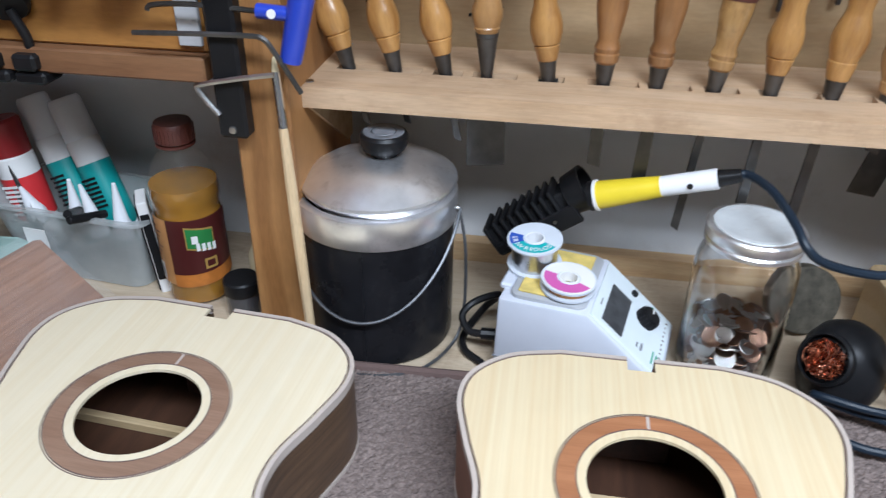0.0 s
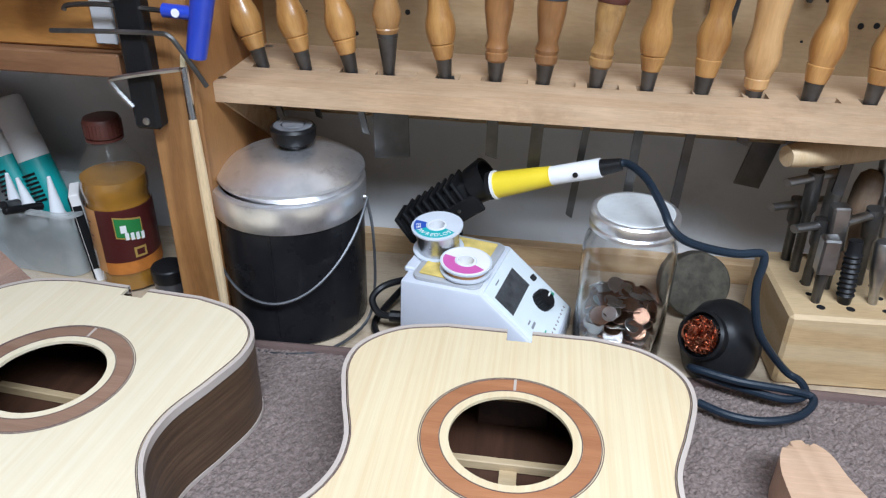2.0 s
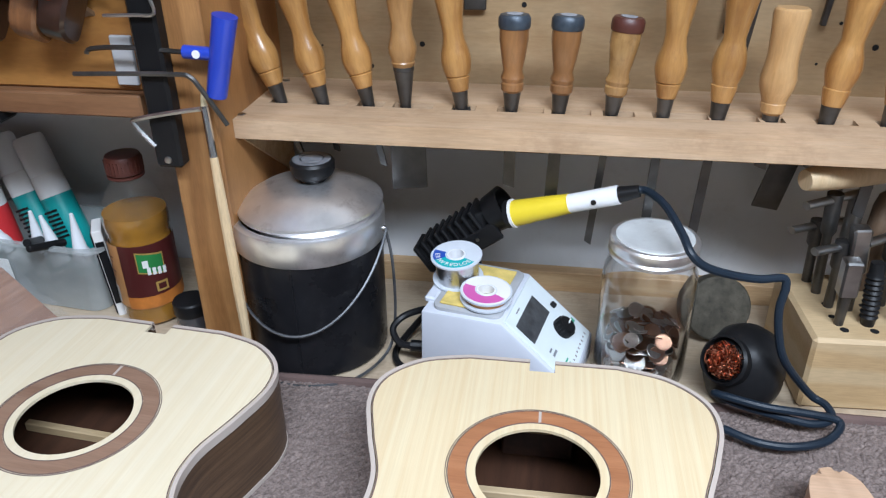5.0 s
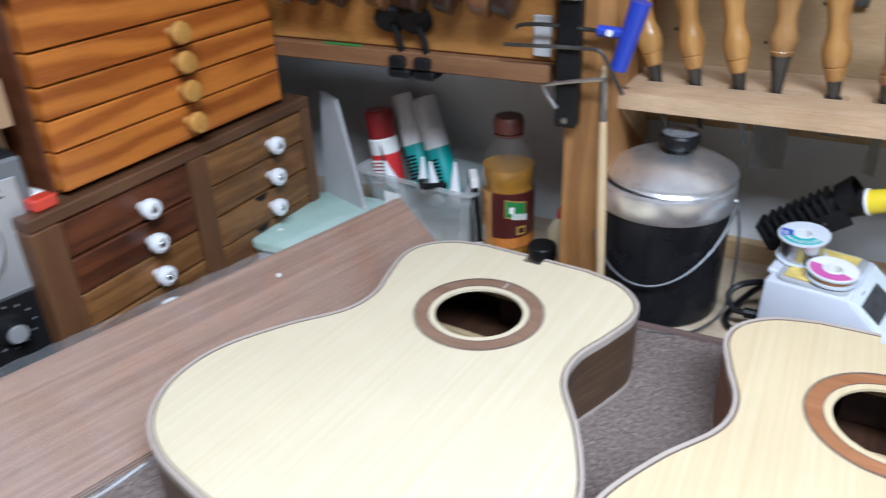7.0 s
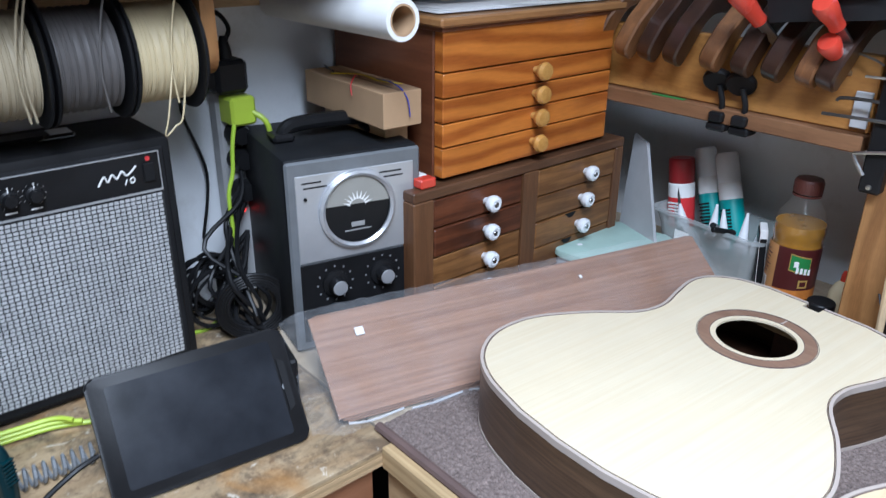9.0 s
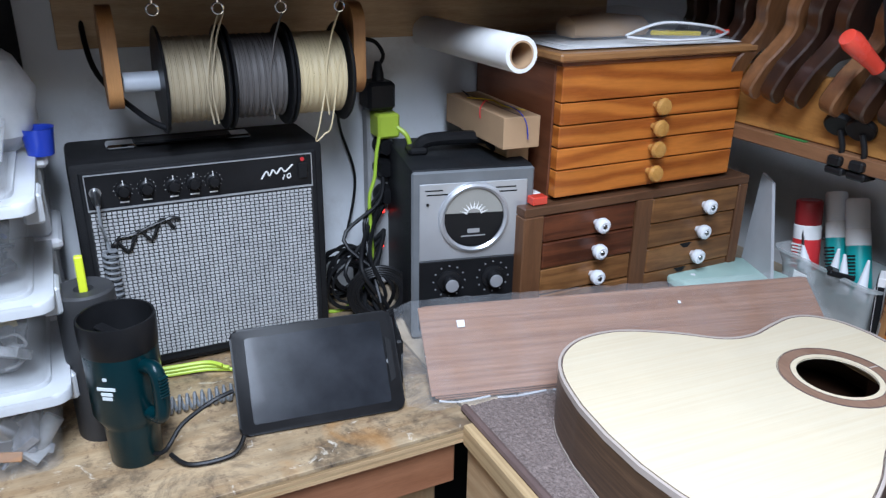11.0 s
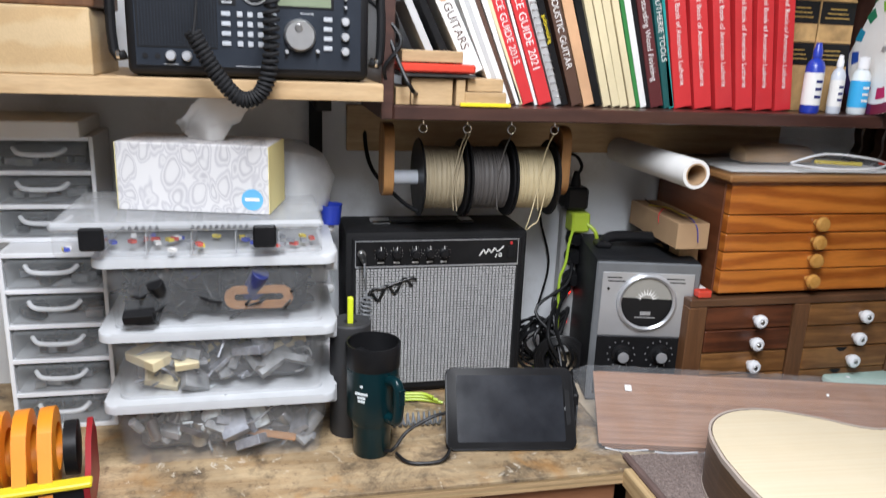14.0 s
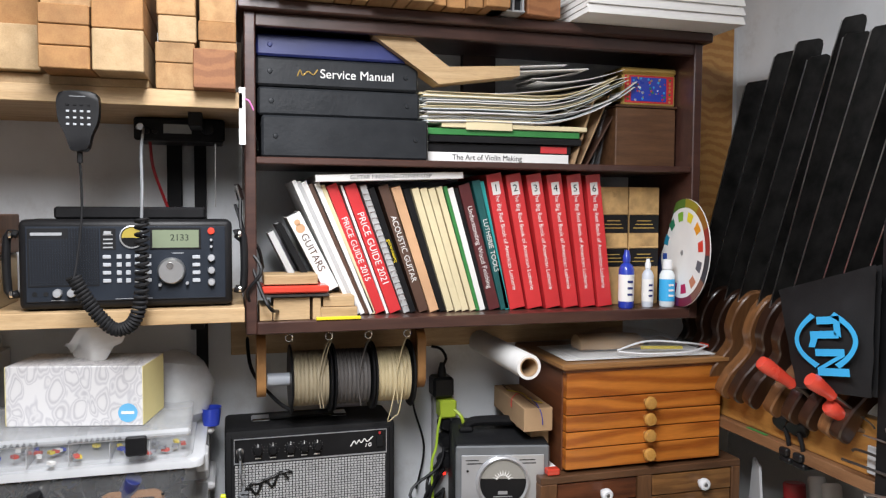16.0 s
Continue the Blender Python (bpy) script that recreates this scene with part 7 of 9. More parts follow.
# ---- stacked storage boxes ----
def storage_box(z, label, contents, dx=0.0, seed=1):
    t = thing("storage_box", -0.72 + dx, -0.547, z, label, "storage box", "stacked storage boxes")
    W, D, H = 0.338, 0.245, 0.1105
    bm = bmesh.new()
    loops = []
    for w, d, zz in ((W - 0.03, D - 0.012, 0.001), (W - 0.026, D - 0.008, 0.004), (W - 0.014, D + 0.002, 0.062), (W - 0.01, D + 0.004, 0.064), (W, D + 0.01, H - 0.012), (W - 0.004, D + 0.006, H - 0.012), (W - 0.018, D - 0.002, 0.06), (W - 0.032, D - 0.014, 0.006)):
        loops.append([bm.verts.new((y, x, zz)) for x, y in rounded(w, d, 0.018)])
    for a, b in zip(loops, loops[1:]):
        for i in range(len(a)):
            j = (i + 1) % len(a)
            bm.faces.new((a[i], b[i], b[j], a[j]))
    bm.faces.new(loops[0])
    part("tub", bm, CLEARBOX, t, "clear plastic tub")
    lid = prism([(y, x) for x, y in rounded(W + 0.022, D + 0.022, 0.022)][::-1], H - 0.012, H + 0.002, bevel=0.005)
    bmesh.ops.recalc_face_normals(lid, faces=lid.faces)
    part("lid", lid, LIDPLASTIC, t, "white snap-on lid")
    lid = prism([(y, x) for x, y in rounded(W - 0.02, D - 0.02, 0.02)][::-1], H + 0.002, H + 0.008, bevel=0.002)
    bmesh.ops.recalc_face_normals(lid, faces=lid.faces)
    part("lid_rib", lid, LIDPLASTIC, t)
    part("latch", box(0.03, 0.08, W / 2 - 0.006, W / 2 + 0.016, H - 0.04, H - 0.004, 0.003), LIDPLASTIC, t, "white side latch")
    r = random.Random(seed)
    mats = {"dark": (BLACK, BLACK, BLACKMATT, BLACK, BLACK, BLACKMATT, NAVY, DARKSTEEL, BLACKMATT), "bags": (BAGGY, BAGGY, JUNK, CREAM, BAGGY), "metal": (JUNK, BAGGY, STEEL, BAGGY, LIGHTGREY)}[contents]
    core = {"dark": BLACKMATT, "bags": GREYBAG, "metal": GREYBAG}[contents]
    part("packed_parts", box(-0.09, 0.09, -0.135, 0.135, 0.007, 0.07 if contents == "dark" else 0.05, 0.012), core, t)
    for i in range(84):
        x, y = r.uniform(0.04, 0.106), r.uniform(-0.13, 0.13)
        s = r.uniform(0.012, 0.034)
        zz = 0.008 + r.uniform(0, 0.055)
        m = at(x, y, zz + s * 0.3, pose(0, 0, 0, r.uniform(-40, 40), r.uniform(-40, 40), r.uniform(0, 180)))
        kind = r.random()
        if kind < 0.4:
            bm = box(-s, s, -s * 0.7, s * 0.7, -s * 0.25, s * 0.25, 0.001, m=m)
        elif kind < 0.7:
            bm = cyl(s * 0.45, s * 1.6, m, segs=12, bevel=0.001)
        else:
            bm = tube([m @ Vector(p) for p in ((-s, 0, 0), (0, s, 0), (s, 0, 0.3 * s), (0, -s, 0))], 0.0022, 5, 5)
        part("hardware", bm, r.choice(mats), t)
    return t


LIDPLASTIC = paint("lid_plastic", (0.56, 0.575, 0.59), 0.4, var=0.08, scale=12)
GREYBAG = paint("grey_bags", (0.1, 0.1, 0.105), 0.35, var=0.4, scale=25, coat=0.4)
BAGGY = paint("bagged_parts", (0.27, 0.275, 0.28), 0.3, var=0.5, scale=30)
b1 = storage_box(BENCH, "clear plastic storage box of bagged metal parts, white lid", "metal", 0.0, 3)
b2 = storage_box(BENCH + 0.119, "clear plastic storage box of small plastic bags, white lid", "bags", 0.0, 4)
b3 = storage_box(BENCH + 0.238, "clear plastic storage box of dark electrical parts, white lid", "dark", 0.005, 6)
RINGWOOD = wood("ring_wood", (0.5, 0.25, 0.1), (0.36, 0.16, 0.06), "y", rough=0.5)
bm = sheet(rounded(0.105, 0.038, 0.0185), [rounded(0.075, 0.013, 0.006)], 0, 0.004)
bmesh.ops.transform(bm, matrix=at(0.112, 0.06, 0.042, pose(0, 0, 0, 0, 6, 0) @ FACE_X), verts=bm.verts)
part("wooden_pickup_ring", bm, RINGWOOD, b3, "pale wooden pickup ring")
bm = box(-0.045, 0.045, -0.006, 0.006, 0, 0.004, 0.001, m=at(0.108, 0.07, 0.035, pose(0, 0, 0, 60, 8, 80)))
part("wooden_bridge", bm, RINGWOOD, b1, "brown wooden saddle strip")


CLEARLID = clear("clear_lid", (0.72, 0.74, 0.76), 0.35, 0.25, 0.1)


def organiser():
    t = thing("parts_organiser", -0.69, -0.583, BENCH + 0.357, "clear plastic parts organiser with black latches and handwriting", "organiser", rz=1)
    part("base", box(-0.12, 0.12, -0.19, 0.19, 0.0, 0.037, 0.006), CLEARBOX, t, "clear base with small parts")
    part("lid", box(-0.122, 0.122, -0.193, 0.193, 0.038, 0.052, 0.005), CLEARLID, t, "clear lid")
    for y in (-0.135, 0.105):
        part("latch", box(0.119, 0.128, y - 0.017, y + 0.017, 0.012, 0.046, 0.003), BLACK, t, "black latch")
    r = random.Random(7)
    for i in range(5):
        part("divider", box(-0.11, 0.117, -0.19 + 0.063 * (i + 1), -0.1885 + 0.063 * (i + 1), 0.002, 0.034), CLEARLID, t)
    for i in range(40):
        y, x = r.uniform(-0.18, 0.18), r.uniform(0.03, 0.112)
        part("small_part", box(-0.006, 0.006, -0.004, 0.004, 0, 0.005, m=at(x, y, 0.004 + r.uniform(0, 0.01), pose(0, 0, 0, 0, 0, r.uniform(0, 90)))), r.choice((REDPLASTIC, YELLOW, PAPER, JUNK, BLUE, REDPLASTIC)), t)
    for a, b in ((-0.095, -0.04), (0.0, 0.085)):
        n = int((b - a) / 0.0085)
        for i in range(n):
            y = a + (b - a) * i / n
            part("hand_letter", tube([(0.1225, y, 0.041), (0.1225, y + 0.003, 0.048), (0.1225, y + 0.0045, 0.042), (0.1225, y + 0.001, 0.0445)], 0.0006, 4, 2), BLACK, t)


organiser()


def tissue_box():
    t = thing("tissue_box", -0.69, -0.569, BENCH + 0.4095, "grey marbled tissue box with yellow ends and a tissue", "tissue box", rz=-12)
    part("carton", box(-0.06, 0.06, -0.115, 0.115, 0, 0.105, 0.0015), MARBLE, t)
    for s in (-1, 1):
        part("end_panel", box(-0.0595, 0.0595, min(s * 0.115, s * 0.1158), max(s * 0.115, s * 0.1158), 0.001, 0.104), YELLOWCARD, t, "pale yellow end")
    part("badge", cyl(0.0165, 0.0006, at(0.06, 0.09, 0.023, pose(0, 0, 0, 0, 90)), segs=30), CYANSOFT, t, "blue round badge")
    part("badge_print", box(0.0607, 0.061, 0.079, 0.101, 0.021, 0.026), PAPER, t)
    bm = bmesh.new()
    n = 12
    g = []
    for i in range(n + 1):
        row = []
        for j in range(n + 1):
            u, v = i / n - 0.5, j / n
            x = 0.03 * math.sin(u * 5 + v * 2) * (0.4 + v)
            y = u * (0.05 + 0.09 * v) + 0.02 * v
            z = 0.1 + v * 0.075 - 0.1 * v * max(0, -u) + 0.012 * noise.noise(Vector((u * 5, v * 5, 1)))
            row.append(bm.verts.new((x, y, z)))
        g.append(row)
    for i in range(n):
        for j in range(n):
            bm.faces.new((g[i][j], g[i + 1][j], g[i + 1][j + 1], g[i][j + 1]))
    part("tissue", bm, PAPER, t, "white tissue", sharp=80)


def marble_material():
    m, n, l, b = shader("marbled_card")
    v = coords(n, l, (0.6, 1.25, 0.75), False)
    w = n.new("ShaderNodeTexVoronoi")
    w.voronoi_dimensions = "3D"
    bend = fractal(n, l, v, 14, 2)
    wob = n.new("ShaderNodeVectorMath")
    wob.operation = "MULTIPLY_ADD"
    wob.inputs[1].default_value = (0.07, 0.07, 0.07)
    l.new(bend, wob.inputs[0])
    l.new(v, wob.inputs[2])
    v = wob.outputs[0]
    w.inputs["Scale"].default_value = 34
    l.new(v, w.inputs["Vector"])
    l.new(ramp(n, l, w.outputs["Distance"], [(0.0, (0.66, 0.65, 0.65)), (0.3, (0.64, 0.63, 0.63)), (0.4, (0.46, 0.45, 0.47)), (0.48, (0.64, 0.63, 0.63)), (0.58, (0.5, 0.49, 0.51)), (0.66, (0.66, 0.65, 0.65))]), b.inputs["Base Color"])
    b.inputs["Roughness"].default_value = 0.6
    return m


MARBLE = marble_material()
YELLOWCARD = paint("yellow_card", (0.78, 0.68, 0.32), 0.7, var=0.05)
CYANSOFT = paint("badge_blue", (0.12, 0.42, 0.68), 0.6)
tissue_box()


DRAWERCLEAR = clear("drawer_plastic", (0.4, 0.42, 0.43), 0.3, 0.2, 0.1)


def drawer_unit(x, y, z, rows, label, h=0.07, D=0.2):
    t = thing("drawer_unit", x, y, z, label, "drawer unit", "clear drawer units")
    W = 0.165
    part("back", box(-D, -D + 0.006, -W / 2, W / 2, 0, rows * h + 0.008), WHITE, t)
    for s in (-1, 1):
        part("side", box(-D, 0, min(s * W / 2, s * (W / 2 - 0.007)), max(s * W / 2, s * (W / 2 - 0.007)), 0, rows * h + 0.008, 0.001), WHITE, t)
    for i in range(rows + 1):
        part("shelf", box(-D, 0, -W / 2 + 0.007, W / 2 - 0.007, i * h, i * h + 0.008, 0.001), WHITE, t)
    r = random.Random(rows)
    for i in range(rows):
        d = part("drawer", box(-D + 0.01, 0.004, -W / 2 + 0.01, W / 2 - 0.01, i * h + 0.011, (i + 1) * h - 0.004, 0.004), DRAWERCLEAR, t, "clear drawer of small parts")
        part("pull", tube([(0.004, -0.04, (i + 1) * h - 0.012), (0.016, -0.025, (i + 1) * h - 0.02), (0.018, 0.025, (i + 1) * h - 0.02), (0.004, 0.04, (i + 1) * h - 0.012)], 0.004, 8, 4), MILKY, d)
        for k in range(14):
            part("hardware", box(-0.014, 0.014, -0.009, 0.009, 0, 0.012, 0.001, m=at(r.uniform(-0.09, -0.02), r.uniform(-0.06, 0.06), i * h + 0.014, pose(0, 0, 0, 0, 0, r.uniform(0, 180)))), r.choice((JUNK, BLACK, DARKSTEEL, BLACKMATT, BAGGY)), d)


drawer_unit(-0.745, -0.82, BENCH, 5, "white-framed unit of clear drawers full of small hardware", 0.062)
drawer_unit(-0.815, -0.84, BENCH + 0.3185, 3, "white-framed unit of clear drawers holding dark parts", 0.058, 0.13)
t = thing("white_carton", -0.86, -0.86, BENCH + 0.501, "flat white cardboard carton on the drawer unit", "carton")
part("carton", box(-0.08, 0.08, -0.09, 0.09, 0, 0.028, 0.002), PAPER, t)
t = thing("clear_bag", -0.84, -0.435, BENCH + 0.35, "clear plastic bag with pink scraps behind the tissue box", "plastic bag")
bm = lathe([(0.0, 0), (0.05, 0.004), (0.075, 0.03), (0.078, 0.08), (0.06, 0.125), (0.03, 0.14), (0, 0.142)], 28)
for v in bm.verts:
    v.co += Vector((noise.noise(v.co * 25), noise.noise(v.co * 25 + Vector((5, 2, 1))), noise.noise(v.co * 25 + Vector((1, 8, 3))))) * 0.012
part("bag", bm, MILKY, t)
part("pink_scrap", box(-0.015, 0.03, -0.02, 0.02, 0.07, 0.075, 0.001, m=pose(0, 0, 0, 40, -30, 20)), PINK, t)
part("filling", box(-0.04, 0.04, -0.04, 0.04, 0.01, 0.06, 0.01), PAPER, t)
t = thing("lower_white_box", -0.86, -0.5, BENCH, "white lidded plastic boxes behind the clear stack", "storage box")
for i in range(3):
    part("box", box(-0.07, 0.06, -0.13, 0.135, 0.002 + i * 0.116, 0.1 + i * 0.116, 0.006), MILKY, t)
    part("lid", box(-0.075, 0.066, -0.14, 0.146, 0.1 + i * 0.116, 0.116 + i * 0.116, 0.005), WHITE, t)
t = thing("blue_cup", -0.8, -0.36, BENCH + 0.3495, "small blue plastic cup on the white lid", "cup")
part("cup", lathe([(0.016, 0), (0.02, 0.035), (0.021, 0.036), (0.0185, 0.034), (0.015, 0.003), (0, 0.003)], 20, cap=False), BLUE, t)


def tape_dispenser():
    t = thing("tape_dispenser", -0.505, -0.80, BENCH, "red and yellow tape dispenser with orange binding tape rolls", "tape dispenser", rz=8)
    yz = Matrix(((0, 1, 0, 0), (0, 0, 1, 0), (1, 0, 0, 0), (0, 0, 0, 1)))
    prof = [(-0.08, 0.0), (0.06, 0.0), (0.07, 0.06), (0.03, 0.07), (-0.0, 0.1), (-0.05, 0.11), (-0.085, 0.07)]
    for y in (-0.075, 0.065):
        bm = prism(prof, 0, 0.008, m=Matrix(((1, 0, 0, 0), (0, 0, 1, y), (0, 1, 0, 0), (0, 0, 0, 1))))
        bmesh.ops.recalc_face_normals(bm, faces=bm.faces)
        part("side_plate", bm, REDDARK, t, "dark red side plate")
    part("front_plate", box(0.058, 0.064, -0.068, 0.066, 0.0, 0.062, 0.001), BLACK, t, "black front plate")
    part("maker_mark", box(0.0641, 0.0646, -0.005, 0.05, 0.02, 0.03), PAPER, t)
    part("cutter_bar", box(0.05, 0.072, -0.074, 0.076, 0.062, 0.07, 0.002), YELLOW, t, "yellow cutter bar")
    my = pose(0, 0, 0, -90)
    for i, y in enumerate((-0.058, -0.026, 0.006)):
        part("tape_roll", lathe([(0.035, 0), (0.058, 0.001), (0.0585, 0.02), (0.035, 0.022), (0.035, 0)], 40, m=at(-0.02, y, 0.085, my), cap=False), ORANGEPL, t, "orange binding tape roll")
        part("tape_end", box(-0.001, 0.001, y + 0.002, y + 0.02, -0.045, 0.045, m=at(0.045, 0, 0.09, pose(0, 0, 0, 0, -28))), ORANGEPL, t)
    part("core", lathe([(0.02, 0), (0.04, 0.001), (0.04, 0.018), (0.02, 0.02)], 30, m=at(-0.02, 0.036, 0.08, my)), BLACK, t)


REDDARK = paint("dark_red", (0.32, 0.015, 0.02), 0.45, var=0.1)
tape_dispenser()
t = thing("paper_cone", -0.72, -1.06, BENCH, "tan cardboard carton beside the drawers", "carton")
part("carton", box(-0.08, 0.1, -0.06, 0.06, 0, 0.22, 0.002), CREAM, t)


def lime_lead():
    t = thing("lime_lead", 0, 0, 0, "thin lime green lead hanging from the mains adapter", "cable")
    pts = [Vector((-0.87, y, z)) for y, z in ((0.142, 1.235), (0.136, 1.205), (0.132, 1.165), (0.122, 1.13), (0.124, 1.064), (0.125, 1.024), (0.116, 0.99), (0.1, 0.955), (0.07, BENCH + 0.004), (0.04, BENCH + 0.004))]
    part("lead", tube(pts, 0.0032, 8, 5), LIMECABLE, t)


def cable_heap():
    t = thing("cable_heap", -0.88, 0.08, BENCH, "heap of coiled black cables behind the amplifier", "cable")
    r = random.Random(21)
    for k in range(9):
        cy, cz, a = r.uniform(-0.015, 0.015), r.uniform(0.045, 0.075), r.uniform(0.03, 0.042)
        loop = [(r.uniform(-0.004, 0.004) + 0.005 * (k - 4), cy + a * math.cos(i * math.pi / 8), max(0.004, cz + a * 1.1 * math.sin(i * math.pi / 8))) for i in range(18)]
        part("cable", tube(loop, r.uniform(0.0025, 0.004), 6, 2), BLACK, t)


LIMECABLE = paint("lime_cable", (0.42, 0.62, 0.05), 0.45)
lime_lead()
cable_heap()


# ---- radio shelf ----
def radio():
    t = thing("shortwave_radio", -0.625, -0.489, 1.5365, "black portable shortwave radio with keypad and tuning knob", "radio", rz=1)
    W, H, D = 0.345, 0.156, 0.13
    y0 = -W / 2
    part("case", box(-D, 0, -W / 2, W / 2, 0.003, H, 0.01, seg=3), BLACK, t)
    part("front_plate", box(-0.0005, 0.0025, -W / 2 + 0.012, W / 2 - 0.012, 0.016, H - 0.012, 0.001), PANELBLUE, t, "dark blue-grey front plate")
    fx = 0.0025
    part("speaker_plate", box(fx, fx + 0.001, y0 + 0.015, y0 + 0.125, 0.042, H - 0.015, 0.0004), BLACKMATT, t)
    bm = bmesh.new()
    for i in range(25):
        for j in range(22):
            y, z = y0 + 0.018 + i * 0.0043, 0.045 + j * 0.0044
            if z > H - 0.032 and y < y0 + 0.075:
                continue
            box(fx + 0.001, fx + 0.0016, y, y + 0.0016, z, z + 0.0036, bm=bm)
            box(fx + 0.001, fx + 0.0016, y + 0.0016, y + 0.0043, z, z + 0.0012, bm=bm)
    tagged(part("speaker_grid", bm, PANELBLUE, t), kind="stuff")
    part("maker_mark", box(fx + 0.001, fx + 0.0018, y0 + 0.02, y0 + 0.068, H - 0.027, H - 0.022), SILVER, t)
    part("section_plate", box(fx, fx + 0.0008, y0 + 0.128, y0 + 0.152, 0.104, H - 0.015), BLACKMATT, t)
    for z in (0.107, 0.114, 0.121, 0.129):
        part("legend", box(fx + 0.0008, fx + 0.001, y0 + 0.132, y0 + 0.147, z, z + 0.0022), SILVER, t)
    part("key", box(fx, fx + 0.0022, y0 + 0.133, y0 + 0.145, H - 0.026, H - 0.02, 0.0006), SILVER, t)
    m = at(fx, y0 + 0.178, 0.126, pose(0, 0, 0, 0, 90))
    g = part("signal_meter", lathe([(0.0175, 0), (0.02, 0), (0.02, 0.003), (0.018, 0.0035), (0.0175, 0.001)], 36, m=m, cap=False), SILVER, t, "round signal meter")
    part("meter_face", cyl(0.0176, 0.0006, m, segs=32), BLACK, g)
    part("meter_scale", prism([(0.0165 * math.cos(radians(a)), 0.0165 * math.sin(radians(a))) for a in range(-5, 186, 10)], 0.0008, 0.0012, m=at(fx, y0 + 0.178, 0.126, FACE_X)), AMBERSCALE, g)
    d = part("display", box(fx, fx + 0.0015, y0 + 0.207, y0 + 0.292, 0.104, H - 0.014, 0.0008), BLACKMATT, t)
    part("display_glass", box(fx + 0.0015, fx + 0.0018, y0 + 0.211, y0 + 0.288, 0.107, H - 0.018), LCD, d, "green-grey display")
    lettering("digits", "2133", 0.016, BLACK, d, at(fx + 0.0019, y0 + 0.256, 0.124, FACE_X), 0.0001)
    for r in range(4):
        z = 0.092 - r * 0.0138
        part("key", box(fx, fx + 0.0025, y0 + 0.131, y0 + 0.144, z - 0.0032, z + 0.0032, 0.0008), KEYGREY, t)
        for c in range(3):
            y = y0 + 0.157 + c * 0.0145
            part("key", box(fx, fx + 0.0025, y - 0.004, y + 0.004, z - 0.0038, z + 0.0038, 0.0008), KEYGREY, t)
        part("key", box(fx, fx + 0.0025, y0 + 0.198, y0 + 0.209, z - 0.0032, z + 0.0032, 0.0008), KEYGREY, t)
        part("key", box(fx, fx + 0.0025, y0 + 0.277, y0 + 0.29, z - 0.0032 - 0.002, z + 0.0032 - 0.002, 0.0008), KEYGREY, t)
    part("tuning_knob", lathe([(0.0235, 0), (0.0238, 0.003), (0.0225, 0.006), (0.0215, 0.014), (0.02, 0.016), (0.006, 0.0158), (0, 0.0158)], 44, m=at(fx, y0 + 0.242, 0.066, pose(0, 0, 0, 0, 90))), KNOBSILVER, t, "large silver tuning knob")
    part("finger_dimple", lathe([(0.0062, 0.0159), (0.0055, 0.0172), (0, 0.0164)], 20, m=at(fx, y0 + 0.24, 0.076, pose(0, 0, 0, 0, 90))), CHROME, t)
    part("power_button", lathe([(0.0062, 0), (0.006, 0.003), (0, 0.0036)], 20, m=at(fx, y0 + 0.309, 0.136, pose(0, 0, 0, 0, 90))), REDPLASTIC, t, "red power button")
    for y, z, r in ((0.309, 0.088, 0.0065), (0.309, 0.066, 0.0065), (0.309, 0.045, 0.0065), (0.06, 0.031, 0.0075), (0.082, 0.031, 0.0075), (0.223, 0.042, 0.003), (0.268, 0.044, 0.003), (0.309, 0.12, 0.0025), (0.309, 0.108, 0.0025)):
        part("knob", lathe([(r, 0), (r * 0.95, 0.008), (r * 0.8, 0.01), (0, 0.0102)], 20, m=at(fx, y0 + y, z, pose(0, 0, 0, 0, 90))), SILVER, t, "small silver knob")
    for y in (0.025, 0.042):
        part("socket", cyl(0.004, 0.001, at(fx, y0 + y, 0.03, pose(0, 0, 0, 0, 90)), segs=14), BLACKMATT, t)
    for y, w in ((0.05, 0.02), (0.15, 0.03), (0.18, 0.03), (0.243, 0.02)):
        part("legend", box(fx, fx + 0.0003, y0 + y, y0 + y + w, 0.0185 if y < 0.2 else 0.0965, 0.0195 if y < 0.2 else 0.0978), SILVER, t)
    part("antenna_seat", box(-0.08, -0.03, y0 + 0.05, y0 + 0.3, H, H + 0.022, 0.004), BLACK, t)
    for s in (-1, 1):
        part("handle_bar", tube([(-0.02, s * (W / 2 + 0.004), 0.03), (-0.02, s * (W / 2 + 0.02), 0.035), (-0.02, s * (W / 2 + 0.02), 0.125), (-0.02, s * (W / 2 + 0.004), 0.13)], 0.007, 10, 3), BLACK, t, "black side rail")
        for z in (0.03, 0.13):
            part("rail_screw", cyl(0.0065, 0.006, at(-0.012, s * (W / 2 + 0.013) - 0.003, z, pose(0, 0, 0, -90)), segs=16, bevel=0.001), CHROME, t)
    for y in (y0 + 0.02, -y0 - 0.02):
        part("foot", box(-0.11, -0.02, y - 0.01, y + 0.01, 0, 0.004), BLACKMATT, t)


PANELBLUE = paint("panel_blue_grey", (0.02, 0.025, 0.034), 0.4, var=0.15)
KEYGREY = paint("key_grey", (0.42, 0.44, 0.47), 0.4, var=0.05)
KNOBSILVER = paint("knob_silver", (0.6, 0.6, 0.6), 0.3, 0.85, var=0.1)
AMBERSCALE = paint("amber_scale", (0.45, 0.34, 0.06), 0.4)
radio()


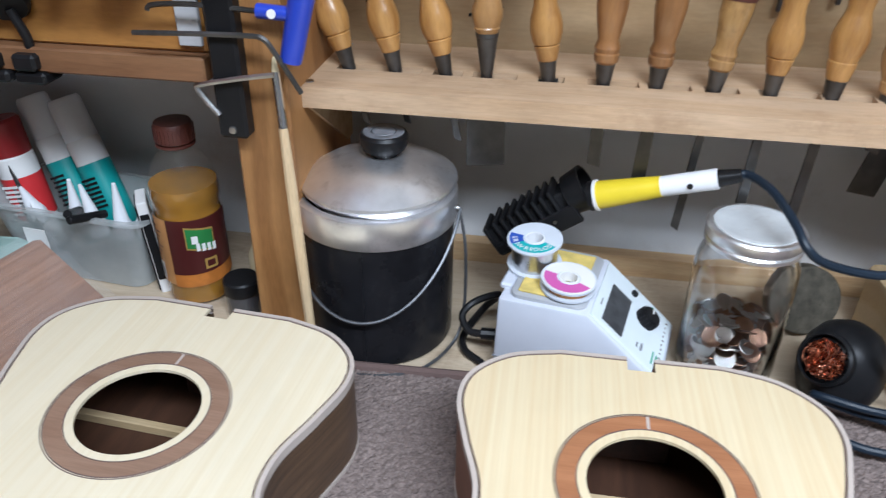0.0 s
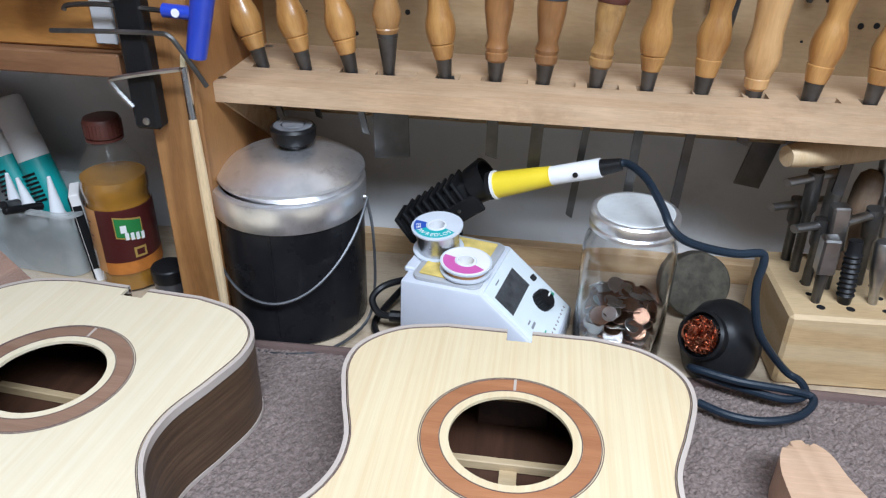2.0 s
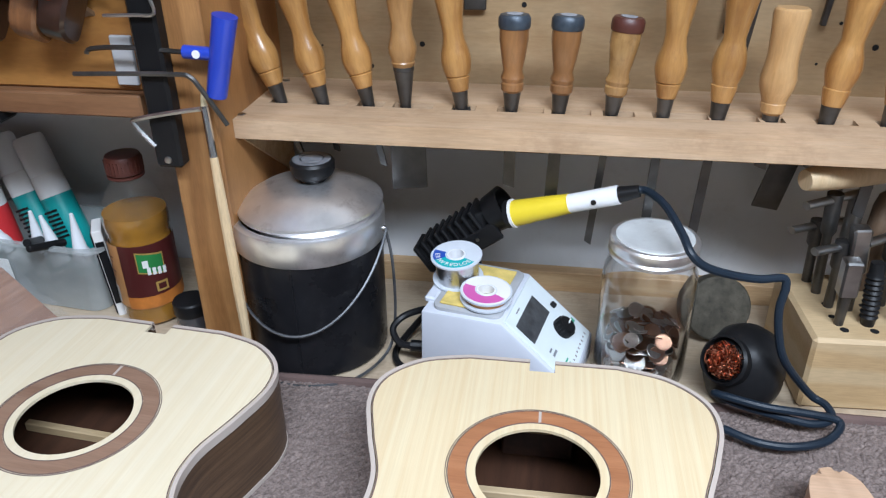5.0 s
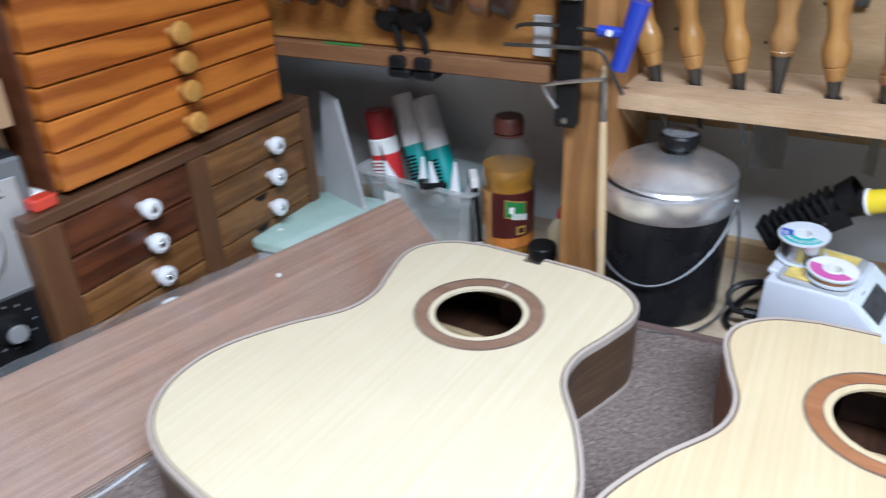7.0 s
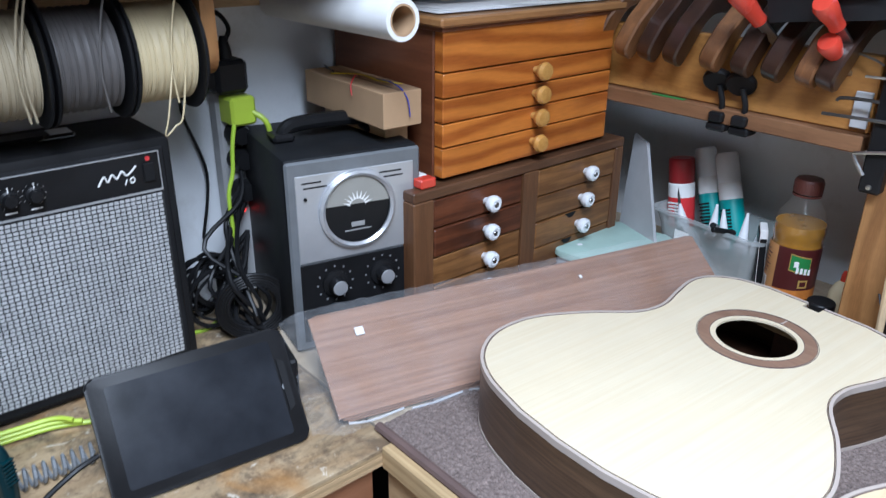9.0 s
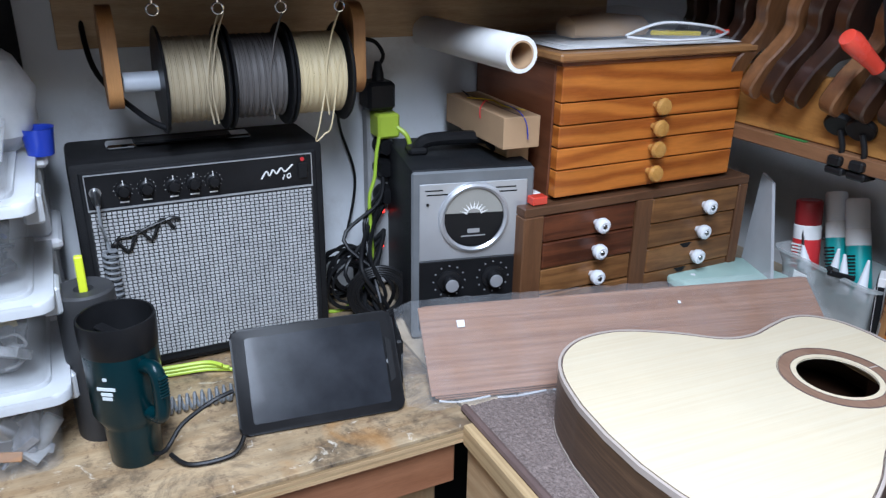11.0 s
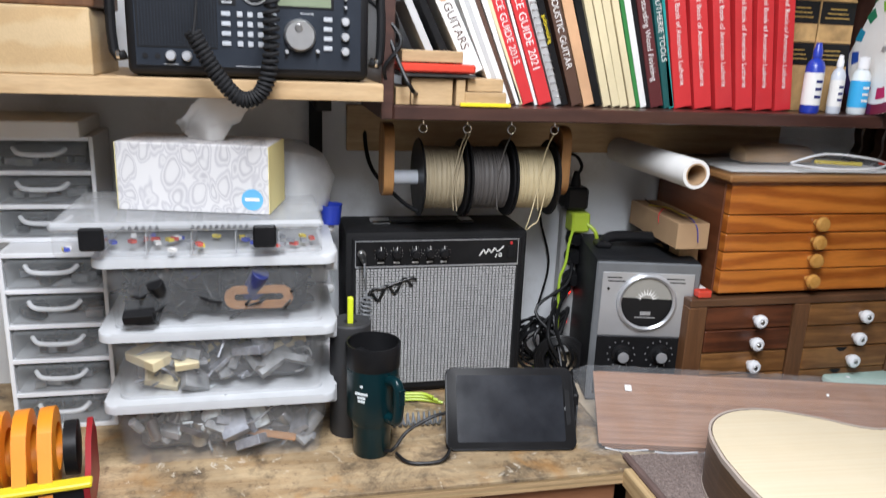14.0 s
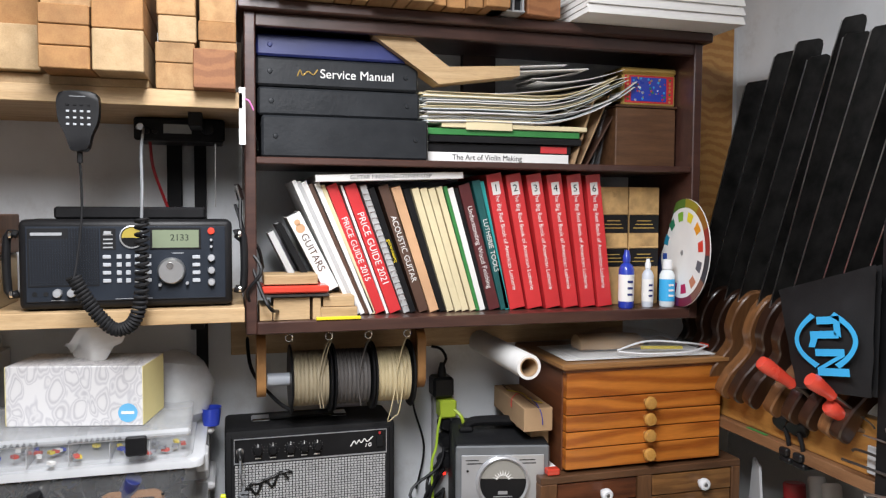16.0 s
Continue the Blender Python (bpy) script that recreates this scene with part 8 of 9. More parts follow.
def hand_mic():
    t = thing("hand_microphone", -0.58, -0.556, 1.806, "black hand microphone with keypad hanging from the upper shelf", "microphone")
    o = smooth_line([(-0.012, 0, 0), (0.012, 0, 0), (0.02, 0.025, 0), (0.03, 0.05, 0), (0.031, 0.085, 0), (0.02, 0.095, 0), (-0.02, 0.095, 0), (-0.031, 0.085, 0), (-0.03, 0.05, 0), (-0.02, 0.025, 0), (-0.012, 0, 0)], 4)[:-1]
    part("body", prism([(p.x, p.y) for p in o], -0.012, 0.012, m=FACE_X, bevel=0.003), BLACK, t)
    for r in range(4):
        for c in range(4):
            part("key", box(0.012, 0.0135, -0.0175 + c * 0.0105, -0.0125 + c * 0.0105, 0.04 + r * 0.0105, 0.0435 + r * 0.0105, 0.0006), KEYGREY if r < 3 else BLACKMATT, t)
    part("speaker_slot", box(0.012, 0.0126, -0.012, 0.012, 0.086, 0.0875), LEADGREY, t)
    part("strain_relief", tube([(0, 0, 0.004), (0, 0, -0.02)], 0.0045, 10, 2), BLACKMATT, t)
    part("cord", tube([(0, 0, -0.018), (0.004, 0.002, -0.1), (0.02, -0.004, -0.18), (0.03, -0.008, -0.21)], 0.002, 7, 6), BLACKMATT, t)
    path = smooth_line([(0.03, -0.008, -0.205), (0.03, 0.008, -0.237), (0.03, 0.029, -0.27), (0.03, 0.054, -0.293), (0.03, 0.08, -0.283), (0.03, 0.093, -0.244), (0.03, 0.096, -0.18), (0.03, 0.096, -0.11)], 60)
    coil = []
    for i, p in enumerate(path):
        e = (path[min(i + 1, len(path) - 1)] - path[max(i - 1, 0)]).normalized()
        n1 = Vector((1, 0, 0))
        n2 = e.cross(n1).normalized()
        a = i * 0.62
        coil.append(p + 0.0092 * (n1 * math.cos(a) + n2 * math.sin(a)))
    part("coiled_cord", tube(coil, 0.0031, 6, 1), BLACKMATT, t, "black coiled cord")
    part("cord", tube([path[-1], (0.015, 0.096, -0.06), (-0.06, 0.088, 0.01), (-0.19, 0.08, 0.062)], 0.0026, 7, 6), LEADGREY, t)


hand_mic()


def transceiver():
    t = thing("mobile_transceiver", -0.79, -0.412, 1.845, "black mobile transceiver slung under the timber shelf", "transceiver")
    part("case", box(-0.13, 0, -0.08, 0.08, 0, 0.04, 0.003), BLACK, t)
    part("front", box(0, 0.01, -0.084, 0.084, -0.002, 0.042, 0.004), BLACKMATT, t)
    part("display", box(0.01, 0.011, -0.03, 0.022, 0.012, 0.03, 0.0005), LCDGREY, t, "pale grey display")
    part("knob", lathe([(0.012, 0), (0.011, 0.012), (0, 0.013)], 22, m=at(0.01, 0.052, 0.02, pose(0, 0, 0, 0, 90))), BLACK, t)
    for y in (-0.045, -0.06):
        part("knob", lathe([(0.006, 0), (0.005, 0.006), (0, 0.0065)], 16, m=at(0.01, y, 0.016, pose(0, 0, 0, 0, 90))), BLACK, t)
    part("plug", lathe([(0.009, 0), (0.009, 0.012), (0.006, 0.02)], 18, m=at(0.01, -0.07, 0.022, pose(0, 0, 0, 0, 90))), CHROME, t)
    for y in (-0.05, 0.04):
        part("hanger", box(-0.1, -0.09, y, y + 0.012, 0.04, 0.046), BLACKMATT, t)
    part("back_bracket", box(-0.15, -0.13, -0.035, -0.005, -0.13, 0.04, 0.002), BLACKMATT, t)
    part("lead", tube([(-0.05, -0.06, 0), (-0.05, -0.055, -0.05), (-0.06, -0.04, -0.1), (-0.08, -0.02, -0.16)], 0.003, 7, 5), REDDARK, t)
    t = thing("shelf_leads", 0, 0, 0, "black leads and silver connectors beside the radio", "cables")
    for pts in ([(-0.69, -0.31, 1.66), (-0.66, -0.29, 1.64), (-0.64, -0.265, 1.6), (-0.64, -0.29, 1.56), (-0.66, -0.28, 1.53)], [(-0.7, -0.3, 1.75), (-0.68, -0.3, 1.68), (-0.66, -0.285, 1.62), (-0.63, -0.265, 1.56), (-0.62, -0.25, 1.53), (-0.66, -0.235, 1.52)], [(-0.72, -0.31, 1.72), (-0.69, -0.29, 1.66), (-0.67, -0.27, 1.64), (-0.7, -0.26, 1.6)]):
        part("lead", tube(pts, 0.0033, 7, 6), BLACK, t)
    part("connector", lathe([(0.007, 0), (0.007, 0.02), (0.0045, 0.03)], 14, m=at(-0.7, -0.3, 1.73, pose(0, 0, 0, 15, 20))), CHROME, t)
    part("whip", tube([(-0.68, -0.345, 1.715), (-0.68, -0.345, 1.83)], 0.0012, 6, 1), STEEL, t)
    part("tag_card", box(-0.604, -0.602, -0.303, -0.292, 1.825, 1.925, m=None), PAPER, t)
    part("pink_tie", tube([(-0.6, -0.293, 1.905), (-0.598, -0.285, 1.9), (-0.598, -0.278, 1.885)], 0.0015, 6, 4), PINK, t)


LCDGREY = paint("lcd_grey", (0.32, 0.34, 0.34), 0.3)
transceiver()

for y0, y1, z0, z1, x1, mm, lab in ((-1.02, -0.705, 1.5365, 1.628, -0.61, BLOCKWOOD, "pale planed block of timber on the radio shelf"), (-1.05, -0.70, 1.629, 1.70, -0.62, CABFRAME, "dark brown wooden box on the pale block")):
    t = thing("timber_block", 0, 0, z0, lab, "timber")
    part("block", box(-0.8, x1, y0, y1, 0, z1 - z0, 0.002), mm, t)

ENDGRAIN = [wood("end_grain_a", (0.52, 0.31, 0.14), (0.38, 0.2, 0.08), "x", across=9, rough=0.75, tone=0.4), wood("end_grain_b", (0.49, 0.25, 0.09), (0.38, 0.175, 0.06), "x", across=9, rough=0.75, tone=0.4),
            wood("end_grain_c", (0.58, 0.4, 0.22), (0.46, 0.3, 0.15), "x", across=9, rough=0.75, tone=0.35), wood("end_grain_red", (0.36, 0.15, 0.06), (0.26, 0.1, 0.04), "x", across=9, rough=0.7, rings=2)]
BLOCKS = [  # y0, y1, z0, z1, front, wood
    (-0.86, -0.775, 1.915, 1.94, -0.6, 2), (-0.86, -0.775, 1.94, 2.03, -0.6, 2), (-0.77, -0.605, 1.915, 1.935, -0.62, 2), (-0.77, -0.615, 1.936, 2.01, -0.6, 2), (-0.77, -0.62, 2.011, 2.1, -0.62, 1),
    (-0.605, -0.53, 1.93, 1.965, -0.53, 1), (-0.605, -0.53, 1.966, 1.998, -0.53, 1), (-0.605, -0.53, 1.999, 2.03, -0.53, 1), (-0.605, -0.53, 2.031, 2.14, -0.55, 0),
    (-0.528, -0.45, 1.93, 1.996, -0.53, 2), (-0.528, -0.45, 1.997, 2.05, -0.53, 1), (-0.528, -0.45, 2.051, 2.14, -0.55, 1),
    (-0.605, -0.45, 1.9155, 1.9295, -0.6, 2), (-0.44, -0.372, 1.9155, 1.96, -0.6, 0), (-0.44, -0.375, 1.961, 1.995, -0.6, 0), (-0.435, -0.372, 1.996, 2.04, -0.6, 2), (-0.437, -0.373, 2.041, 2.12, -0.6, 0),
    (-0.378, -0.308, 1.9155, 1.982, -0.57, 3), (-0.368, -0.305, 1.983, 2.0, -0.6, 0), (-0.37, -0.306, 2.001, 2.035, -0.6, 1), (-0.368, -0.306, 2.036, 2.12, -0.61, 0)]
for y0, y1, z0, z1, x1, k in BLOCKS:
    t = thing("timber_block", 0, (y0 + y1) / 2, z0, {0: "sawn pine block end-on on the shelf", 1: "orange-brown timber block end-on on the shelf", 2: "pale planed timber block end-on on the shelf", 3: "reddish cedar block end-on on the shelf"}[k], "timber", "timber blocks on the shelf")
    part("block", box(x1 - 0.25, x1, -(y1 - y0) / 2 + 0.0006, (y1 - y0) / 2 - 0.0006, 0.0003, z1 - z0, 0.0015), ENDGRAIN[k], t)

rng = random.Random(31)
y = -0.285
while y < 0.15:
    w = rng.uniform(0.022, 0.05)
    t = thing("timber_offcut", 0, y, 2.0905, "narrow pale timber strip end-on above the bookcase", "timber", "strips above the bookcase", ry=0)
    part("strip", box(-0.9, -0.585 + rng.uniform(-0.02, 0.02), 0, w - 0.002, 0, rng.uniform(0.05, 0.09), 0.0012), ENDGRAIN[rng.choice((0, 0, 1, 2))], t)
    y += w
t = thing("aluminium_extrusion", -0.62, 0.2, 2.0905, "slotted aluminium extrusion lying above the bookcase", "extrusion")
for i in range(4):
    for j in range(2):
        part("web", box(-0.25, 0.03, -0.038 + i * 0.02, -0.034 + i * 0.02, j * 0.026 + 0.003, j * 0.026 + 0.024), SILVERBRIGHT, t)
for j in range(3):
    part("flange", box(-0.25, 0.03, -0.04, 0.028, j * 0.026, j * 0.026 + 0.003), SILVERBRIGHT, t)
part("slot_dark", box(-0.25, 0.02, -0.036, 0.024, 0.004, 0.05), BLACKMATT, t)
t = thing("mahogany_offcut", -0.62, 0.235, 2.0905, "red-brown timber offcut above the bookcase", "timber", rz=8)
part("offcut", box(-0.25, 0.02, 0, 0.075, 0, 0.06, 0.002), ENDGRAIN[3], t)
t = thing("foam_sheets", -0.6, 0.52, 2.0905, "stack of white sheets overhanging the bookcase top", "sheets", rz=0)
for i in range(9):
    part("sheet", box(-0.3, 0.05 - 0.003 * (i % 3), -0.18 + 0.002 * (i % 2), 0.172, i * 0.0062, i * 0.0062 + 0.0055), PAPER, t)


# ---- books ----
def book(y_top, lean, w, h, mat, label, depth=0.2, front=-0.70, title="", size=0.02, ink=None, name="book", page=True, z0=1.5025, twist=0):
    a = radians(lean)
    t = thing(name, front, y_top + h * math.sin(a), z0, label, "book", "books on the lower shelf", rx=lean)
    c = 0.0022 if w > 0.012 else 0.0008
    bm = box(-depth, -0.0005, 0, c, 0, h)
    box(-depth, -0.0005, w - c, w, 0, h, bm=bm)
    box(-0.0028, 0, 0, w, 0, h, 0.0008, bm=bm)
    part("cover", bm, mat, t)
    part("pages", box(-depth + 0.003, -0.003, c, w - c, 0.003, h - 0.003), PAPER, t)
    if title:
        lettering("title", title, size, ink or PAPER, t, Matrix.Translation((0.0006, w / 2, h * 0.5)) @ FACE_X @ pose(0, 0, 0, 0, 0, -90), 0.0002)
    return t


GREYC = paint("grey_cover", (0.5, 0.5, 0.5), 0.5)
BROWNC = paint("brown_cover", (0.09, 0.045, 0.03), 0.45)
TANC = paint("tan_cover", (0.62, 0.36, 0.2), 0.5)
MAROON = paint("maroon_cover", (0.1, 0.02, 0.022), 0.4)
TEALC = paint("teal_cover", (0.01, 0.09, 0.09), 0.4)
ORANGEC = paint("orange_cover", (0.6, 0.25, 0.04), 0.5)
OLDTAN = paint("old_tan", (0.5, 0.31, 0.13), 0.75, var=0.3, scale=25, dirt=(0.2, 0.11, 0.05), dirt_amount=0.6)
for yt, ln, w, h, mm, title, lab in (
        (-0.205, 24, 0.008, 0.288, PAPER, "", "thin white magazine leaning on the shelf"), (-0.196, 24, 0.008, 0.286, GREYC, "", "thin grey magazine leaning on the shelf"), (-0.187, 24, 0.01, 0.285, PAPER, "", "white softcover book leaning on the shelf"),
        (-0.174, 23.5, 0.008, 0.28, BROWNC, "", "thin dark book leaning on the shelf"), (-0.162, 23, 0.01, 0.28, PAPER, "", "white softcover book leaning on the shelf"), (-0.15, 22, 0.008, 0.275, CREAM, "", "cream booklet leaning on the shelf"),
        (-0.139, 21, 0.021, 0.272, RED, "PRICE GUIDE 2015", "red price guide paperback leaning on the shelf"), (-0.112, 20, 0.005, 0.272, PAPER, "", "thin white booklet leaning on the shelf"),
        (-0.104, 20, 0.024, 0.27, RED, "PRICE GUIDE 2021", "red price guide paperback leaning on the shelf"), (-0.073, 19.5, 0.013, 0.27, GREYC, "", "grey spiral-bound book leaning on the shelf"), (-0.056, 19, 0.012, 0.265, BLACK, "guitarmaking", "black paperback with yellow title"),
        (-0.036, 18.5, 0.02, 0.268, BROWNC, "ACOUSTIC GUITAR", "dark brown hardback leaning on the shelf"), (-0.01, 18, 0.019, 0.265, TANC, "", "pale tan hardback leaning on the shelf"), (0.014, 17.5, 0.013, 0.262, BLACK, "", "black hardback leaning on the shelf"),
        (0.032, 17, 0.014, 0.262, CREAM, "", "cream journal leaning on the shelf"), (0.049, 17, 0.014, 0.262, CREAM, "", "cream journal leaning on the shelf"), (0.066, 16.5, 0.014, 0.262, CREAM, "", "cream journal leaning on the shelf"), (0.083, 16.5, 0.012, 0.265, CREAM, "", "cream journal leaning on the shelf"),
        (0.098, 16, 0.008, 0.266, GREEN, "", "thin green booklet leaning on the shelf"), (0.107, 16, 0.012, 0.262, PAPER, "", "white booklet leaning on the shelf"), (0.121, 15.5, 0.008, 0.262, BLACK, "", "thin black booklet leaning on the shelf"),
        (0.13, 15, 0.024, 0.268, MAROON, "Understanding Wood Finishing", "maroon hardback leaning on the shelf"), (0.159, 14, 0.018, 0.276, TEALC, "LUTHERIE TOOLS", "dark teal hardback leaning on the shelf")):
    book(yt, ln, w, h, mm, lab, title=title, size=min(0.02, w * 0.8) if len(title) < 20 else 0.014, ink=YELLOW if title == "guitarmaking" else PAPER)
book(0.176, 12.5, 0.009, 0.274, TEAL, "thin teal book leaning on the shelf")
for i, (yt, ln) in enumerate(((0.189, 11.5), (0.232, 10.8), (0.278, 10), (0.324, 9), (0.37, 8), (0.415, 7))):
    b = book(yt, ln, 0.0335, 0.287, RED, "thick bright red lutherie volume with white spine title", title="The Big Red Book of American Lutherie", size=0.0128, name="red_volume")
    part("number_label", box(0.0004, 0.001, 0.008, 0.0255, 0.243, 0.27), PAPER, b, "white number label")
    lettering("number", str(i + 1), 0.021, BLACK, b, at(0.0013, 0.0167, 0.2565, FACE_X), 0.0002)
for y, w in ((0.463, 0.072), (0.538, 0.075)):
    b = book(y, 0, w, 0.262, OLDTAN, "old tan leather-bound volume with black spine bands", front=-0.73, name="old_volume")
    for z in (0.16, 0.085):
        part("spine_label", box(0.0003, 0.0012, 0.001, w - 0.001, z, z + 0.04), BLACK, b, "black spine label with gilt lines")
        for k in range(3):
            part("gilt_line", box(0.0012, 0.0015, 0.01 + 0.005 * k, w - 0.012 - 0.004 * k, z + 0.01 + k * 0.008, z + 0.012 + k * 0.008), GOLD, b)
        part("spine_ridge", box(0, 0.0022, 0.0005, w - 0.0005, z + 0.041, z + 0.045, 0.0008), OLDTAN, b)
b = book(-0.19, 0, 0.013, 0.295, PAPER, "white finishing handbook lying flat across the books", z0=1.5, title="GUITAR FINISHING STEP-BY-STEP", size=0.011, ink=BLACK, name="flat_book")
b.matrix_basis = Matrix.Translation((-0.675, 0.133, 1.7755)) @ pose(0, 0, 0, 90 + 2.2, 0, 0)
b = book(-0.215, 27, 0.028, 0.165, PAPER, "small white paperback on guitars with brown emblem", z0=1.548, title="GUITARS", size=0.02, ink=BROWNC, name="small_guitar_book", depth=0.12)
part("emblem", cyl(0.009, 0.0006, at(0.0004, 0.014, 0.135, pose(0, 0, 0, 0, 90)), segs=20), TANC, b)
part("emblem", cyl(0.006, 0.0006, at(0.0004, 0.014, 0.148, pose(0, 0, 0, 0, 90)), segs=20), TANC, b)
book(-0.235, 27, 0.012, 0.15, BLACK, "small black notebook leaning at the shelf end", z0=1.548, depth=0.12, front=-0.71)
book(-0.25, 26, 0.012, 0.13, GREYC, "small grey notebook leaning at the shelf end", z0=1.548, depth=0.12, front=-0.71)
t = thing("spiral_binding", -0.697, 0.0, 1.5, "wire spiral binding of the grey book", "binding")
a = radians(19.5)
for k in range(20):
    z = 0.015 + k * 0.0125
    yy = -0.073 + 0.27 * math.sin(a) - z * math.sin(a) + 0.007
    part("wire_loop", tube([(0.001 + 0.004 * math.cos(u), yy + 0.006 * math.sin(u), 0.004 + z * math.cos(a) + 0.001 * math.sin(u)) for u in [j * math.pi / 4 for j in range(9)]], 0.0009, 4, 1), STEEL, t)

for y0, y1, z0, z1, x in ((-0.268, -0.245, 1.5025, 1.53, -0.66), (-0.243, -0.175, 1.5025, 1.545, -0.66), (-0.17, -0.155, 1.5025, 1.545, -0.655), (-0.155, -0.085, 1.5025, 1.525, -0.655), (-0.15, -0.09, 1.526, 1.546, -0.66)):
    t = thing("wood_block", x, y0, z0, "small pale wooden block on the bookcase shelf", "wood block", "small blocks on the shelf")
    part("block", box(-0.1, 0, 0, y1 - y0, 0, z1 - z0, 0.001), PINE_Y, t)
t = thing("red_clamp", -0.66, -0.26, 1.548, "flat red clamp and wooden strip on the small blocks", "clamp")
part("strip", box(-0.08, 0, 0.0, 0.1, 0.022, 0.04, 0.001), PINE_Y, t)
part("clamp", box(-0.09, 0.01, -0.005, 0.12, 0.006, 0.02, 0.003), REDPLASTIC, t)
part("bar", box(-0.09, 0.012, -0.005, 0.12, 0.0, 0.004), DARKSTEEL, t)
t = thing("yellow_pencil", -0.65, -0.165, 1.5025, "short yellow carpenter pencil on the shelf", "pencil")
part("pencil", box(0, 0.007, 0, 0.085, 0, 0.006, 0.001), YELLOW, t)


def small_bottle(x, y, r, h, body, cap, label, pump=False):
    t = thing("small_bottle", x, y, 1.5025, label, "bottle", "small bottles on the shelf")
    part("body", lathe([(r * 0.9, 0), (r, 0.003), (r, h * 0.66), (r * 0.75, h * 0.74), (r * 0.4, h * 0.78), (r * 0.4, h * 0.82)], 26), body, t)
    part("label", lathe([(r + 0.0003, h * 0.12), (r + 0.0003, h * 0.58)], 26, cap=False), PAPER if pump else CYAN, t, "printed label")
    part("cap", lathe([(r * 0.5, h * 0.8), (r * 0.5, h * 0.9), (r * 0.38, h * 0.93), (r * 0.3, h), (0, h)], 18) if pump else lathe([(r * 0.62, h * 0.78), (r * 0.65, h * 0.8), (r * 0.62, h * 0.98), (0, h)], 18), cap, t)
    for k in range(3):
        part("print", box(r - 0.0006, r + 0.0008, -r * 0.35, r * 0.35, h * (0.22 + 0.11 * k), h * (0.26 + 0.11 * k)), NAVY if pump else PAPER, t)


small_bottle(-0.675, 0.503, 0.0165, 0.125, BLUE, BLUE, "blue spray bottle with white label", True)
small_bottle(-0.68, 0.558, 0.0125, 0.105, CLEARISH, WHITE, "small clear spray bottle", True)
small_bottle(-0.675, 0.603, 0.0165, 0.105, LIGHTGREY, WHITE, "blue-labelled bottle with white cap")


def colour_wheel():
    t = thing("colour_wheel", -0.665, 0.628, 1.503, "round cardboard colour wheel leaning at the shelf end", "colour wheel", rz=-96, ry=-3)
    my = at(0, 0, 0.118, pose(0, 0, 0, 0, 90))
    part("disc", cyl(0.118, 0.002, my, segs=64), PAPER, t)
    hues = ((0.7, 0.05, 0.03), (0.75, 0.3, 0.02), (0.8, 0.65, 0.04), (0.2, 0.45, 0.05), (0.02, 0.2, 0.1), (0.01, 0.25, 0.4), (0.02, 0.08, 0.4), (0.08, 0.03, 0.25), (0.3, 0.03, 0.25), (0.5, 0.02, 0.1), (0.55, 0.2, 0.1), (0.1, 0.1, 0.12))
    for k, c in enumerate(hues):
        mm = paint("hue", c, 0.5, var=0.05)
        rim = paint("rim_hue", tuple(0.35 * q + 0.01 for q in c), 0.5, var=0.05)
        for r0, r1, a0, a1 in ((0.099, 0.1178, 0, 30), (0.07, 0.09, 4, 20)):
            bm = bmesh.new()
            n = 6
            rows = [[bm.verts.new((0.0024, r * math.cos(radians(k * 30 + a0 + (a1 - a0) * i / n)), 0.118 + r * math.sin(radians(k * 30 + a0 + (a1 - a0) * i / n)))) for i in range(n + 1)] for r in (r0, r1)]
            for i in range(n):
                bm.faces.new((rows[0][i], rows[1][i], rows[1][i + 1], rows[0][i + 1]))
            part("swatch", bm, rim if r0 > 0.09 else mm, t)
    part("hub", cyl(0.006, 0.001, my @ at(0, 0, 0.002), segs=16), SILVER, t)


colour_wheel()


# ---- upper shelf of the bookcase ----
def binder(z0, z1, y0, y1, mat, label, front=-0.69):
    t = thing("ring_binder", front, (y0 + y1) / 2, z0, label, "binder", "binders on the upper shelf")
    L, H = y1 - y0, z1 - z0
    part("cover", box(-0.22, 0, -L / 2, L / 2, 0.0005, H - 0.001, 0.004), mat, t)
    part("pages", box(-0.219, -0.01, L / 2 - 0.004, L / 2 + 0.002, 0.008, H - 0.008), PAPER, t)
    for s in (-1, 1):
        part("rivet", lathe([(0.005, 0), (0.004, 0.002), (0, 0.0025)], 14, m=at(0, s * L * 0.42, H * 0.5, pose(0, 0, 0, 0, 90))), mat, t)
    return t


VINYL = paint("black_vinyl", (0.022, 0.024, 0.027), 0.38, var=0.2, bump=0.4, fine=120)
binder(1.8085, 1.888, -0.262, 0.058, VINYL, "thick padded black vinyl binder lying flat", -0.67)
binder(1.889, 1.943, -0.268, 0.045, VINYL, "black vinyl binder lying flat")
b = binder(1.944, 1.999, -0.27, 0.042, VINYL, "black service manual binder with white lettering")
lettering("title", "Service Manual", 0.024, PAPER, b, at(0.0012, 0.035, 0.026, FACE_X), 0.0003)
part("gold_mark", tube([(0.001, -0.08, 0.02), (0.001, -0.075, 0.032), (0.001, -0.07, 0.022), (0.001, -0.06, 0.03), (0.001, -0.05, 0.024), (0.001, -0.042, 0.034)], 0.0012, 6, 4), GOLD, b)
binder(2.0, 2.042, -0.27, 0.044, NAVY, "navy blue binder lying flat on top")


